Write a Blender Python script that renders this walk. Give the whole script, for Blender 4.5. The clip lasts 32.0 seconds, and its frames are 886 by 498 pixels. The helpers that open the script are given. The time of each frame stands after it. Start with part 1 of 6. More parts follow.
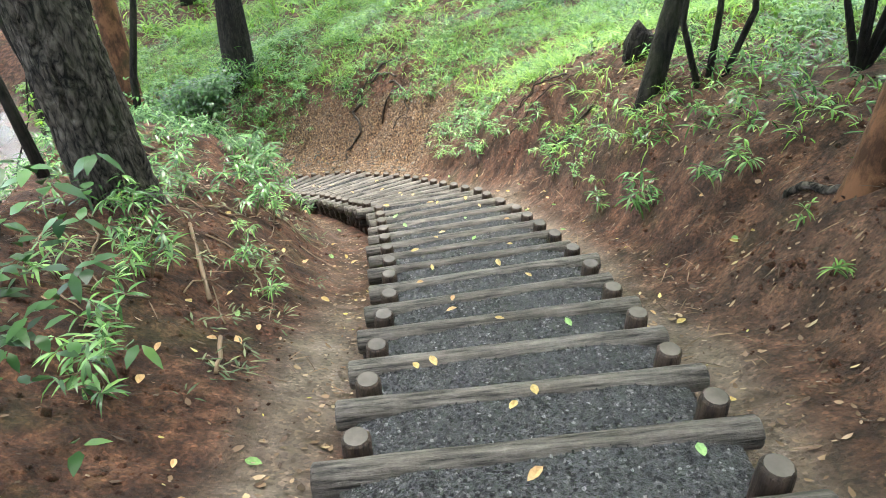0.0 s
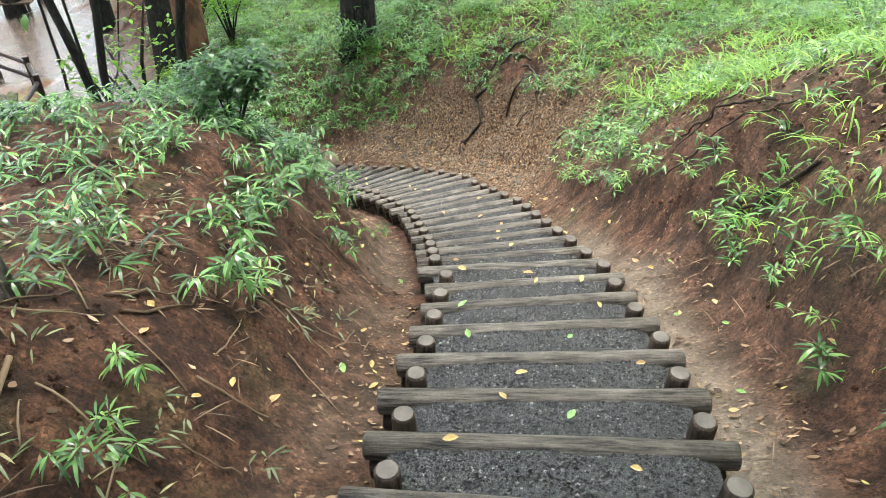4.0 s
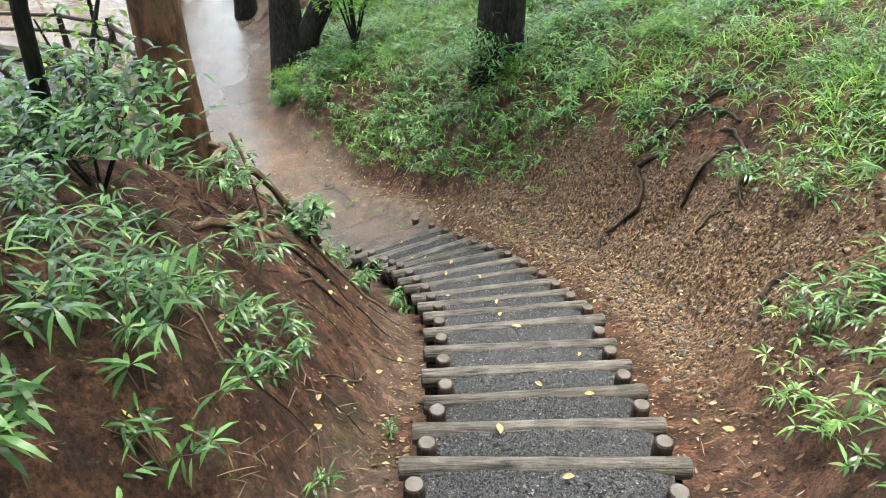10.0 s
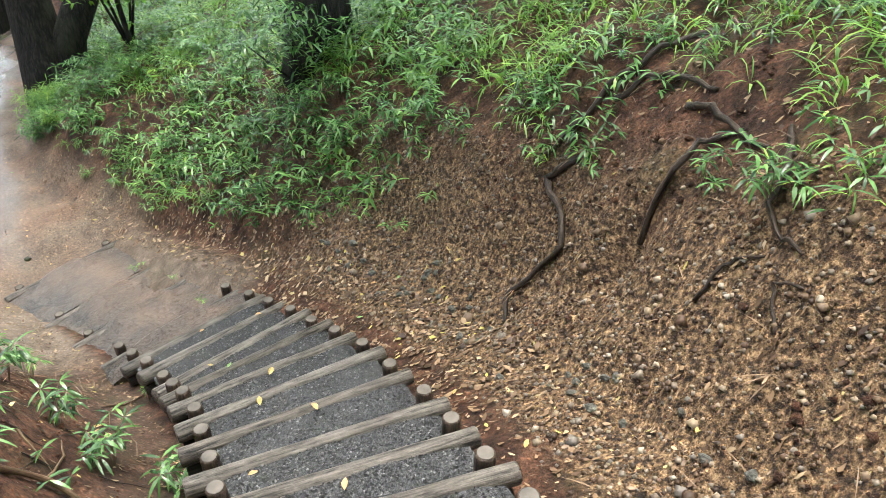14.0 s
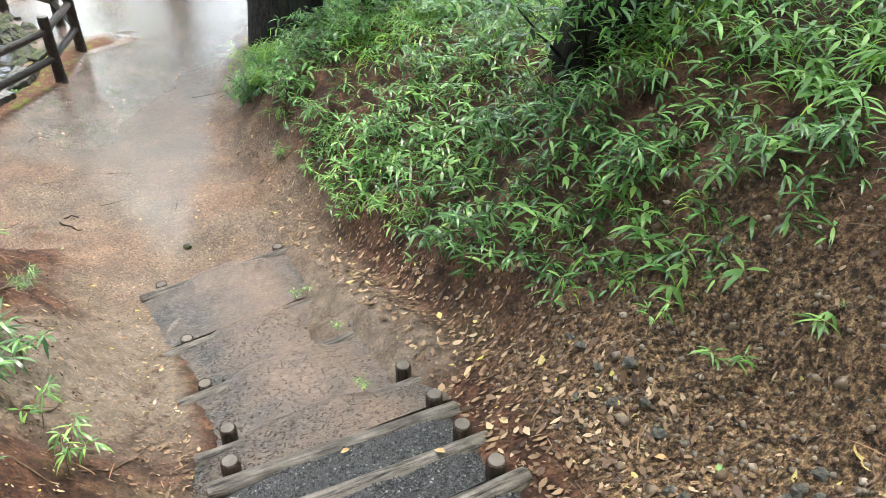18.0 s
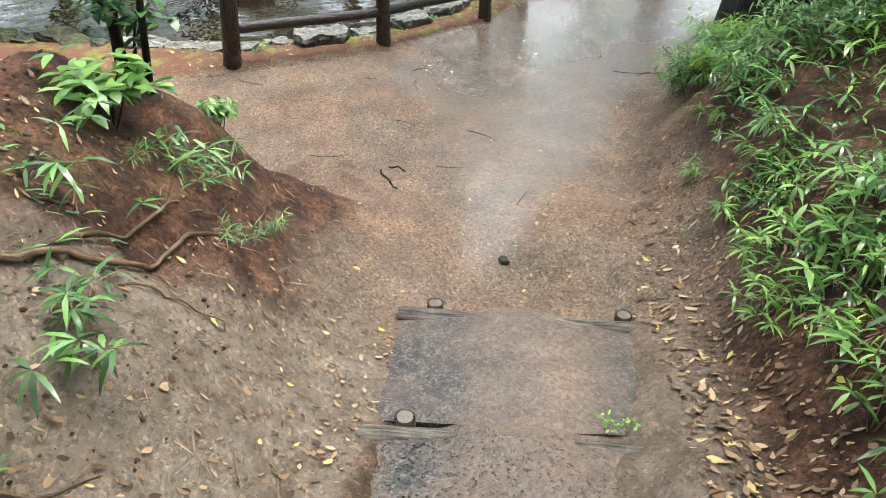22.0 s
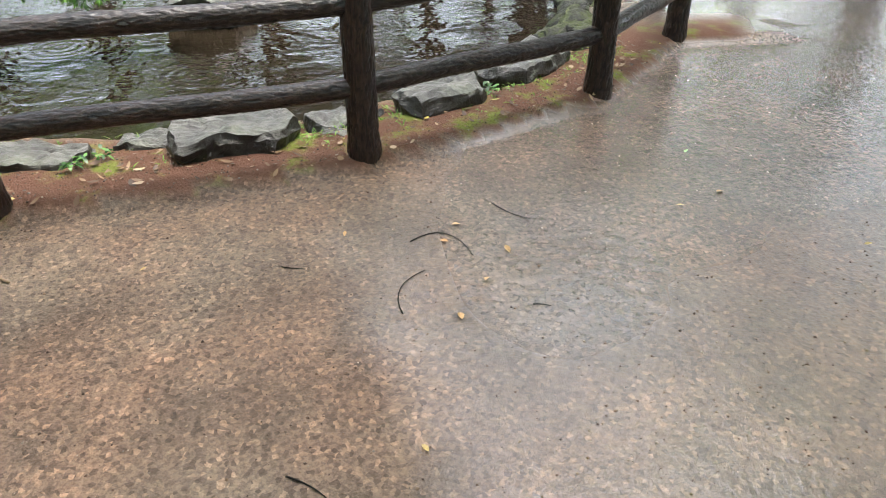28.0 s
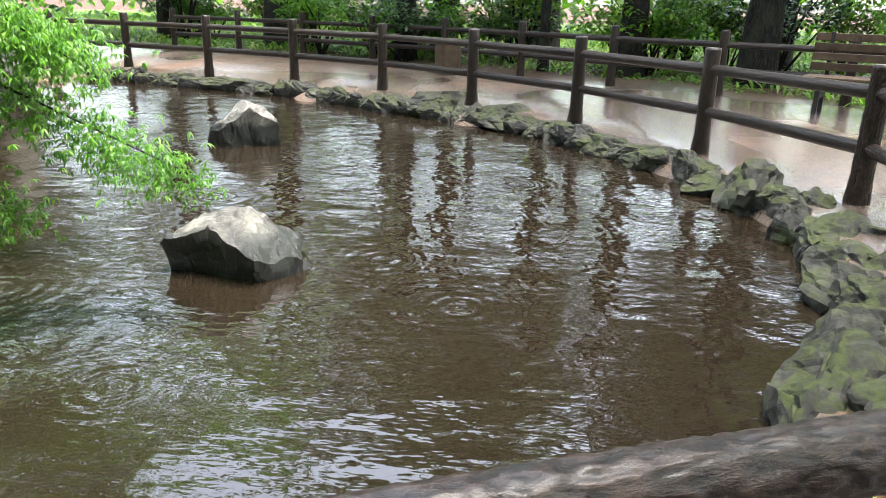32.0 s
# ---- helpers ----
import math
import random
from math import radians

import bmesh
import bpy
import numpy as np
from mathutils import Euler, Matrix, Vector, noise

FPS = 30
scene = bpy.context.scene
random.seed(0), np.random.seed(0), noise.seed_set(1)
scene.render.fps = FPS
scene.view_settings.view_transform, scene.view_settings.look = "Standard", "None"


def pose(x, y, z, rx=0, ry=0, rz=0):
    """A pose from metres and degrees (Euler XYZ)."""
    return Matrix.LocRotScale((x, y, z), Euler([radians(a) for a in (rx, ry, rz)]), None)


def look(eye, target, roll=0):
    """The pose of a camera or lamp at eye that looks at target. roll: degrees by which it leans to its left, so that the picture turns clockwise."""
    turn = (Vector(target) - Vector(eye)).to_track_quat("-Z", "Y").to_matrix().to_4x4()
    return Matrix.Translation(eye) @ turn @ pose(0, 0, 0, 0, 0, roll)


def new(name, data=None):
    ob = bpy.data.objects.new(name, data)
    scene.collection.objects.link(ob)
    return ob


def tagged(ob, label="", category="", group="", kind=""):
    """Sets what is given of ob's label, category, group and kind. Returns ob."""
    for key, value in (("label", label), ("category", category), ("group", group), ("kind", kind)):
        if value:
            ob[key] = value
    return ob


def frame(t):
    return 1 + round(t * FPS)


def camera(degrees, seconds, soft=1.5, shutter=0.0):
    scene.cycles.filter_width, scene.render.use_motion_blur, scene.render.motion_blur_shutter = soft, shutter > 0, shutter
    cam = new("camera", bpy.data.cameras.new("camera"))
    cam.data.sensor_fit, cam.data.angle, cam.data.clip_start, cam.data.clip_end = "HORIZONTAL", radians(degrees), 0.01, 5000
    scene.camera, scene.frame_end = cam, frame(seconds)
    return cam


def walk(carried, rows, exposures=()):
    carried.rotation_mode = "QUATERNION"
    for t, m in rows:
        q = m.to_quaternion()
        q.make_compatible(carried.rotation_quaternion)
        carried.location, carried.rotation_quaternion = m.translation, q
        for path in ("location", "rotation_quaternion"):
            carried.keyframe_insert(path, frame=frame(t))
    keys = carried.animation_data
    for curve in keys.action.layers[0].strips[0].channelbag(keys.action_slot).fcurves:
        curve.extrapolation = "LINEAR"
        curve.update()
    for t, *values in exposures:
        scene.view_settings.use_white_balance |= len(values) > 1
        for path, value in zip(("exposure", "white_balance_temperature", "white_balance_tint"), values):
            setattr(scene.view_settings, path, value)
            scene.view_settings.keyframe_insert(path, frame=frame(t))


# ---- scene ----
EXPOSURE = 3.48
cam = camera(62.6, 32.0, soft=0.9, shutter=0.0)
# seconds, place, and turn about x, y and z
ROWS = [
    (0.0, 0.000, 0.000, 8.540, 55.00, 1.00, 0.00),
    (0.5, 0.061, 0.306, 8.546, 52.09, 0.45, -1.04),
    (1.0, 0.111, 0.529, 8.561, 49.66, -0.48, 2.17),
    (1.5, 0.092, 0.808, 8.443, 48.90, -0.42, 7.10),
    (2.0, 0.089, 1.083, 8.388, 48.84, -0.37, 11.10),
    (2.5, 0.137, 1.411, 8.295, 49.97, -0.10, 14.80),
    (3.0, 0.154, 1.766, 8.098, 51.59, 0.71, 15.20),
    (3.5, 0.149, 2.135, 7.923, 52.42, 1.16, 13.14),
    (5.5, 0.076, 3.417, 7.514, 53.41, -0.21, 13.27),
    (6.0, 0.119, 3.754, 7.421, 53.61, -0.32, 15.78),
    (6.5, 0.069, 4.078, 7.267, 53.77, -0.19, 17.53),
    (7.0, 0.095, 4.428, 7.102, 54.11, -0.48, 20.12),
    (7.5, 0.090, 4.796, 6.939, 54.09, 0.14, 22.54),
    (8.0, 0.033, 5.158, 6.769, 54.23, -0.12, 23.41),
    (8.5, -0.061, 5.486, 6.645, 54.32, -0.30, 25.61),
    (9.0, -0.175, 5.792, 6.572, 54.38, 0.01, 26.10),
    (9.5, -0.267, 6.074, 6.435, 54.46, -0.49, 27.88),
    (10.0, -0.399, 6.366, 6.310, 54.46, 0.04, 28.91),
    (10.5, -0.503, 6.653, 6.131, 54.59, -0.13, 29.47),
    (11.0, -0.637, 6.975, 5.967, 54.62, -0.11, 31.08),
    (11.5, -0.748, 7.326, 5.807, 54.76, -0.02, 32.17),
    (12.0, -0.833, 7.634, 5.645, 54.79, 0.43, 31.88),
    (12.5, -0.975, 7.997, 5.470, 54.70, 1.06, 25.91),
    (13.0, -1.109, 8.307, 5.345, 54.64, 1.26, 20.36),
    (13.5, -1.238, 8.627, 5.182, 54.66, 1.10, 17.03),
    (14.0, -1.329, 8.982, 4.993, 54.78, 0.42, 16.24),
    (14.5, -1.486, 9.229, 4.874, 54.95, -0.10, 17.23),
    (15.0, -1.620, 9.532, 4.719, 55.24, -0.73, 22.39),
    (15.5, -1.804, 9.795, 4.553, 55.47, -0.63, 27.66),
    (17.5, -2.541, 10.840, 3.957, 55.81, -0.66, 35.91),
    (18.0, -2.746, 11.115, 3.808, 55.75, -0.09, 36.09),
    (18.5, -2.949, 11.360, 3.608, 56.03, -0.71, 37.03),
    (19.0, -3.177, 11.574, 3.454, 56.08, -1.02, 40.82),
    (19.5, -3.370, 11.800, 3.293, 56.17, -1.40, 49.38),
    (20.0, -3.584, 11.988, 3.160, 56.15, -1.52, 58.29),
    (20.5, -3.842, 12.149, 3.066, 56.01, -1.66, 62.33),
    (21.0, -4.031, 12.353, 2.886, 55.97, -1.79, 67.10),
    (21.5, -4.275, 12.531, 2.751, 55.87, -1.40, 70.37),
    (22.0, -4.512, 12.740, 2.627, 55.84, -1.57, 73.17),
    (22.5, -4.776, 12.903, 2.496, 55.78, -0.95, 74.89),
    (23.0, -5.095, 13.009, 2.374, 55.65, 0.19, 72.71),
    (23.5, -5.441, 13.142, 2.197, 55.56, 0.66, 68.87),
    (24.0, -5.796, 13.210, 2.087, 55.46, 0.71, 64.21),
    (24.5, -6.128, 13.372, 2.051, 55.36, 0.16, 63.68),
    (26.5, -7.540, 14.075, 1.649, 54.94, 1.19, 61.74),
    (27.0, -7.979, 14.147, 1.563, 55.05, 0.35, 63.98),
    (27.5, -8.466, 14.186, 1.545, 55.35, -0.08, 70.95),
    (28.0, -8.861, 14.312, 1.544, 57.29, 0.04, 81.15),
    (28.5, -9.266, 14.292, 1.513, 63.14, -1.45, 87.70),
    (29.0, -9.641, 14.295, 1.441, 67.56, -3.08, 94.33),
    (29.5, -9.985, 14.308, 1.441, 69.00, -3.31, 98.96),
    (30.0, -10.290, 14.350, 1.452, 69.53, -2.25, 98.66),
    (30.5, -10.671, 14.484, 1.388, 69.89, -2.16, 97.03),
    (31.0, -11.039, 14.519, 1.367, 70.16, -2.63, 98.37),
    (31.5, -11.350, 14.662, 1.345, 70.30, -2.12, 99.46),
    (32.0, -11.650, 14.910, 1.255, 71.20, -1.41, 97.35),
]
walk(cam, [(t, pose(x, y, z, rx, ry, rz)) for t, x, y, z, rx, ry, rz in ROWS], [(0.0, EXPOSURE + .25), (4.0, EXPOSURE + .0), (8.0, EXPOSURE - .17), (13.0, EXPOSURE - .12), (18.0, EXPOSURE + .0), (22.0, EXPOSURE - .25), (26.8, EXPOSURE - .3), (28.0, EXPOSURE - .45), (29.2, EXPOSURE - .18), (32.0, EXPOSURE - .14)])

# ---- world and light ----
world = bpy.data.worlds.new("overcast_sky")
scene.world = world
world.use_nodes = True
wn, wl = world.node_tree.nodes, world.node_tree.links
sky = wn.new("ShaderNodeTexSky")
sky.sky_type, sky.sun_disc = "NISHITA", False
sky.sun_elevation, sky.sun_rotation = radians(74), radians(-12)
sky.dust_density, sky.air_density, sky.ozone_density = 3.0, 1.0, 1.0
grey = wn.new("ShaderNodeHueSaturation")
grey.inputs["Saturation"].default_value = 0.55
wl.new(sky.outputs[0], grey.inputs["Color"])
wl.new(grey.outputs[0], wn["Background"].inputs["Color"])
wn["Background"].inputs["Strength"].default_value = 0.15
sun_data = bpy.data.lights.new("sun", "SUN")
sun_data.energy, sun_data.angle, sun_data.color = 1.1, radians(32), (1.0, 0.96, 0.90)
sun = new("sun", sun_data)
sun.matrix_world = look((0, 0, 40), (math.sin(radians(12)) * 11.5, -math.cos(radians(12)) * 11.5, 0))

# ---- numeric helpers ----
rng = np.random.default_rng(7)


def lattice(ix, iy, seed):
    h = np.sin(ix * 127.1 + iy * 311.7 + seed * 74.7) * 43758.5453
    return h - np.floor(h)


def vnoise(x, y, seed=0):
    """Smooth value noise from 0 to 1."""
    ix, iy = np.floor(x), np.floor(y)
    fx, fy = x - ix, y - iy
    fx, fy = fx * fx * (3 - 2 * fx), fy * fy * (3 - 2 * fy)
    a, b = lattice(ix, iy, seed), lattice(ix + 1, iy, seed)
    c, d = lattice(ix, iy + 1, seed), lattice(ix + 1, iy + 1, seed)
    return (a * (1 - fx) + b * fx) * (1 - fy) + (c * (1 - fx) + d * fx) * fy


def fbm(x, y, seed=0, octaves=4):
    total, amp = 0.0, 0.5
    for k in range(octaves):
        total = total + amp * (vnoise(x * 2 ** k, y * 2 ** k, seed + k) - 0.5)
        amp *= 0.5
    return total


def smooth(a, b, v):
    t = np.clip((v - a) / (b - a), 0, 1)
    return t * t * (3 - 2 * t)


# ---- the plan: log steps ----
STEPS = 39
LEFT_I = (0, 1, 4, 6, 12, 13, 16, 21, 25, 27, 29, 30, 32, 33, 35, 36, 37, 38)
LEFT_X = (-.29, -.30, -.322, -.40, -.68, -.84, -1.137, -1.806, -2.67, -3.08, -3.592, -3.814, -4.22, -4.57, -5.345, -5.97, -6.64, -7.56)
LEFT_Y = (1.46, 1.85, 2.98, 3.86, 5.95, 6.3, 7.27, 8.94, 10.39, 10.87, 11.42, 11.6, 11.9, 12.14, 12.66, 12.95, 13.28, 13.69)
LEFT_Z = (6.84, 6.68, 6.18, 5.77, 4.88, 4.72, 4.16, 3.27, 2.45, 2.146, 1.77, 1.66, 1.40, 1.22, .71, .511, .312, .15)
RIGHT_I = (0, 1, 3, 5, 9, 11, 12, 17, 19, 21, 23, 24, 27, 29, 32, 34, 35, 36, 37, 38)
RIGHT_X = (.808, .794, .771, .724, .549, .348, .285, -.31, -.58, -.937, -1.30, -1.508, -2.2, -2.85, -3.82, -4.43, -4.8, -5.52, -6.243, -7.17)
RIGHT_Y = (1.571, 1.963, 2.733, 3.539, 5.119, 5.89, 6.28, 8.01, 8.81, 9.496, 10.28, 10.68, 11.54, 12.23, 13.0, 13.35, 13.54, 13.89, 14.28, 14.65)
RIGHT_Z = (6.875, 6.708, 6.40, 6.07, 5.376, 5.047, 4.868, 4.02, 3.62, 3.281, 2.85, 2.68, 2.185, 1.75, 1.20, .96, .814, .597, .327, .17)


def post_places(i):
    """The tops of the left and right post of step i; steps above the first go on straight."""
    if i < 0:
        l, r = post_places(0)
        return l + Vector((0.01, 0.39, -0.163)) * i, r + Vector((-0.005, 0.39, -0.163)) * i
    return (Vector([np.interp(i, LEFT_I, v) for v in (LEFT_X, LEFT_Y, LEFT_Z)]),
            Vector([np.interp(i, RIGHT_I, v) for v in (RIGHT_X, RIGHT_Y, RIGHT_Z)]))


axis = []
for i in range(-14, STEPS):
    l, r = post_places(i)
    axis.append((*((l + r) / 2), i))
for k, (x, y, z) in enumerate(((-8.4, 14.62, .14), (-9.4, 15.05, .12), (-10.4, 15.7, .12), (-11.25, 16.55, .12), (-12.1, 17.5, .12),
                               (-13.5, 18.8, .12), (-16.0, 20.9, .12), (-24.0, 27.5, .12), (-60.0, 55.0, .12))):
    axis.append((x, y, z, 39 + k))
axis = np.array(axis)

# heights of the banks above the line of the post tops, by step and by distance from the middle of the steps
BANK_I = np.array([-6, 4, 7, 10, 14, 17, 20, 24, 28, 31, 33.5, 35.6, 37.4, 38.4, 39.4, 46])
LEFT_D = np.array([.60, .72, .9, 1.2, 1.5, 1.9, 2.5, 3.4])
LEFT_B = np.array([
    (-.35, -.35, -.33, -.26, -.16, .1, .45, .6), (-.36, -.36, -.33, -.26, -.16, .12, .5, .65), (-.37, -.37, -.36, -.18, .12, .42, .62, .6),
    (-.35, -.36, -.33, -.13, .22, .5, .65, .6), (-.35, -.36, -.33, 0, .42, .95, 1.2, 1.2), (-.36, -.38, -.33, .15, .58, .98, 1.3, 1.3),
    (-.36, -.38, -.34, 0, .42, .95, 1.35, 1.4), (-.36, -.38, -.30, .02, .42, .85, 1.35, 1.4), (-.36, -.36, -.25, .1, .6, 1.2, 1.5, 1.3),
    (-.34, -.34, -.22, .12, .55, 1.0, 1.3, 1.1), (-.3, -.28, -.2, .15, .5, .85, 1.15, 1.0), (-.13, -.13, -.1, .12, .42, .78, 1.1, 1.0),
    (-.12, -.1, -.06, .13, .48, .92, 1.15, 1.0), (-.12, -.12, -.1, .0, .22, .55, .75, .6), (-.12, -.12, -.12, -.12, -.12, -.12, -.12, -.12), (-.12, -.12, -.12, -.12, -.12, -.12, -.12, -.12)])
RIGHT_D = np.array([.60, .72, .9, 1.15, 1.3, 1.6, 2.0, 2.6, 3.6])
RIGHT_B = np.array([
    (-.25, -.25, -.2, -.12, .0, .3, .65, .85, 1.0), (-.25, -.25, -.2, -.1, .05, .4, .75, .95, 1.1), (-.25, -.25, -.2, -.1, .1, .6, .9, 1.05, 1.2),
    (-.25, -.25, -.2, -.06, .28, .9, 1.15, 1.25, 1.4), (-.25, -.25, -.18, .05, .4, .95, 1.25, 1.35, 1.5), (-.24, -.24, -.15, .1, .38, .8, 1.1, 1.35, 1.6),
    (-.22, -.22, -.17, -.04, .25, .6, .95, 1.3, 1.65), (-.22, -.22, -.16, -.07, .0, .48, 1.1, 1.45, 1.8), (-.2, -.2, -.15, -.08, -.05, .2, .9, 1.5, 1.9),
    (-.2, -.18, -.12, -.05, .0, .2, 1.0, 1.5, 1.95), (-.1, -.08, 0, .14, .26, .5, 1.0, 1.55, 2.0), (-.03, -.02, .05, .2, .38, .75, 1.2, 1.75, 2.1),
    (-.05, -.04, .05, .35, .5, .78, 1.1, 1.5, 1.85), (-.12, -.12, .0, .3, .5, .78, 1.05, 1.4, 1.7), (-.12, -.12, .0, .28, .48, .75, 1.0, 1.35, 1.6), (-.12, -.12, .0, .2, .3, .4, .5, .7, .9)])

POND = np.array([(-13.3, 10.6), (-12.85, 11.8), (-12.55, 13.2), (-12.65, 14.1), (-13.1, 15.1), (-13.75, 15.8), (-14.4, 16.1), (-15.06, 16.45), (-16.3, 16.7), (-17.3, 16.45),
                 (-18.5, 15.95), (-19.6, 15.15), (-20.5, 14.15), (-21.1, 13.0), (-22.0, 11.8), (-22.6, 10.6), (-22.9, 9.4), (-23.5, 8.0), (-24.0, 6.6), (-24.9, 4.4), (-23.6, 4.6),
                 (-22.0, 6.9), (-20.0, 7.8), (-18.0, 8.5), (-16.3, 9.1), (-14.4, 9.6)])


def lookup(table, ds, i, d):
    """A bank's height from its table, smooth between the rows."""
    fi = np.interp(i, BANK_I, np.arange(len(BANK_I)))
    k = np.clip(np.floor(fi).astype(int), 0, len(BANK_I) - 2)
    f = fi - k
    f = f * f * (3 - 2 * f)
    rows = np.stack([np.interp(d, ds, row) for row in table])
    at = np.arange(d.size)
    return rows[k, at] * (1 - f) + rows[k + 1, at] * f


def project(x, y):
    """Step number, height of the line of the steps, and distance to its right of points."""
    best = np.full(x.size, 1e9)
    step, zc, side = np.zeros(x.size), np.zeros(x.size), np.zeros(x.size)
    for a, b in zip(axis[:-1], axis[1:]):
        t = b[:2] - a[:2]
        u = np.clip(((x - a[0]) * t[0] + (y - a[1]) * t[1]) / (t @ t), 0, 1)
        dx, dy = x - a[0] - u * t[0], y - a[1] - u * t[1]
        d = np.hypot(dx, dy)
        s = np.where(t[1] * dx - t[0] * dy >= 0, 1.0, -1.0)
        m = d < best
        best[m] = d[m]
        side[m] = (s * d)[m]
        zc[m], step[m] = (a[2] + u * (b[2] - a[2]))[m], (a[3] + u * (b[3] - a[3]))[m]
    return step, zc, side


def pond_depth(x, y):
    """Distance inside the pond's edge, below nought outside it."""
    best, inside = np.full(x.size, 1e9), np.zeros(x.size, bool)
    for a, b in zip(POND, np.roll(POND, -1, axis=0)):
        t = b - a
        u = np.clip(((x - a[0]) * t[0] + (y - a[1]) * t[1]) / (t @ t), 0, 1)
        best = np.minimum(best, np.hypot(x - a[0] - u * t[0], y - a[1] - u * t[1]))
        cross = (a[1] > y) != (b[1] > y)
        with np.errstate(divide="ignore", invalid="ignore"):
            inside ^= cross & (x < (b[0] - a[0]) * (y - a[1]) / (b[1] - a[1]) + a[0])
    return np.where(inside, best, -best)


MOSS = [None]


def terrain(x, y):
    """Height of the ground, and weights of worn path, bare eroded bank and pale silt."""
    x, y = np.atleast_1d(np.asarray(x, float)), np.atleast_1d(np.asarray(y, float))
    i, zc, d = project(x, y)
    rough = fbm(x * 1.3, y * 1.3, 3) * 0.18 + fbm(x * 4, y * 4, 9, 4) * 0.13 + fbm(x * 8.5, y * 8.5, 13, 2) * 0.05
    wob = fbm(x * 0.9, y * 0.9, 21, 3) * 0.25
    left, right = -d + wob * smooth(.8, 1.3, -d), d + wob * smooth(1.0, 1.5, d)
    right = right - .4 * smooth(40.2, 43, i) * smooth(.6, .9, d)
    lb, rb = lookup(LEFT_B, LEFT_D, i, left), lookup(RIGHT_B, RIGHT_D, i, right)
    rb = rb + np.clip(d - 3.6, 0, 30) * 0.12
    inner = np.clip((d + .6) / 1.2, 0, 1)
    mid = lookup(LEFT_B, LEFT_D, i, np.full(x.size, .6)) * (1 - inner) + lookup(RIGHT_B, RIGHT_D, i, np.full(x.size, .6)) * inner
    stair = 1 - smooth(38.2, 39.2, i)
    prof = np.where(d > .6, rb, np.where(d < -.6, lb, mid - 0.1 * stair * smooth(.6, .45, np.abs(d))))
    bank = smooth(.8, 1.4, np.abs(d))
    h = zc + prof + rough * bank * np.where((d < 0) & (i > 39.5), 0.15, 1.0)
    foot = np.interp(y, (-20, 0, 4, 8, 10, 12, 13), (-9.0, -9.0, -9.0, -9.4, -9.7, -10.0, -9.8))
    west = np.maximum(0, x - foot) * 1.0 + rough * 0.3
    h = np.where((d < 0) & (y < 15), np.minimum(h, np.maximum(west, 0)), h)
    h = np.where((d < 0) & (i > 39), np.where(h < 0.02, h * 0.2, h), h)
    far = smooth(30, 80, np.hypot(x + 6, y - 10))
    h = h * (1 - far) + far * np.where(d > 0, 3.0, 0.0)
    flat = smooth(.12, .02, h)
    h = h + fbm(x * 0.8, y * 0.8, 5) * 0.03 * flat
    p = pond_depth(x, y)
    near = smooth(-14.6, -13.6, x)
    kerb = np.interp(y, (12.0, 12.8, 14.43, 15.8, 16.7), (-11.6, -11.72, -12.0, -12.62, -13.6))
    h = np.where((p > -1.6) & (p < .1), h + near * (.05 - .045 * smooth(-.42, -.22, p)) * smooth(kerb + .07, kerb - .01, x), h)
    h = np.where(p > -.05, h - 0.75 * smooth(-.05, .4, p), h)
    cover = smooth(34.2, 35, i) * smooth(39.6, 38.8, i) * smooth(-.15, .5, d) * smooth(1.0, .7, d)
    h = h + cover * np.clip(.085 + .25 * fbm(x * 2.2, y * 2.2, 83), 0, .14)
    h = h - .26 * np.exp(-((x + 1.30) / .16) ** 2 - ((y - 12.40) / .12) ** 2) - .12 * np.exp(-((x + .30) / .2) ** 2 - ((y - 10.75) / .14) ** 2)
    for bx, by, br, bz in ((-8.45, 11.85, .42, .36), (-8.6, 12.45, .30, .20), (-8.0, 12.68, .2, .10), (-7.2, 12.33, .2, -.12), (-9.3, 12.9, .25, -.2)):
        h = h + bz * np.exp(-((x - bx) ** 2 + (y - by) ** 2) / br ** 2)
    eroded = smooth(19, 24, i) * smooth(36, 32, i) * smooth(.8, 1.0, d) * smooth(2.3, 1.7, d + wob)
    silt = smooth(.62, .75, np.abs(d)) * smooth(1.2, .9, np.abs(d) + np.where(d > 0, .1, 0) + wob * .8) * stair * np.where(d < 0, .45 + .55 * smooth(9, 5, i), 1.0) * np.clip(np.where(d > 0, .95, .62) + 2.0 * fbm(x * 1.6, y * 1.6, 63), 0, 1) * np.where(d > 0, smooth(20, 14, i), 1.0)
    silt = np.maximum(silt, .95 * (d < 0) * smooth(34.5, 36, i) * smooth(39.5, 38, i) * smooth(.6, .7, -d) * smooth(.45, 0, -d - np.interp(i, (36.6, 37.5), (1.65, 1.0)) + wob * 1.6 + .25 * fbm(x * 5, y * 5, 65)))
    silt = np.maximum(silt, .16 * (d > 0) * smooth(24, 18, i) * smooth(.7, 1.0, d) * smooth(3.6, 2.2, d) * np.clip(.5 + 2.0 * fbm(x * 1.1, y * 1.1, 64), 0, 1))
    silt = np.maximum(silt, .75 * cover)
    path = np.clip(flat + smooth(37, 38.5, i) * smooth(1.3, 1.0, np.abs(d)), 0, 1) * np.maximum(smooth(-5.6, -4.6, p + wob), smooth(3.4, 2.4, np.abs(d + wob)) * smooth(37, 38, i))
    moss = smooth(-1.5, -1.2, p) * smooth(.0, -.15, p) * near * (x < kerb + .02)
    MOSS[0] = moss
    return h, path, eroded, silt, i, d


def ground(x, y):
    return float(terrain(x, y)[0][0])


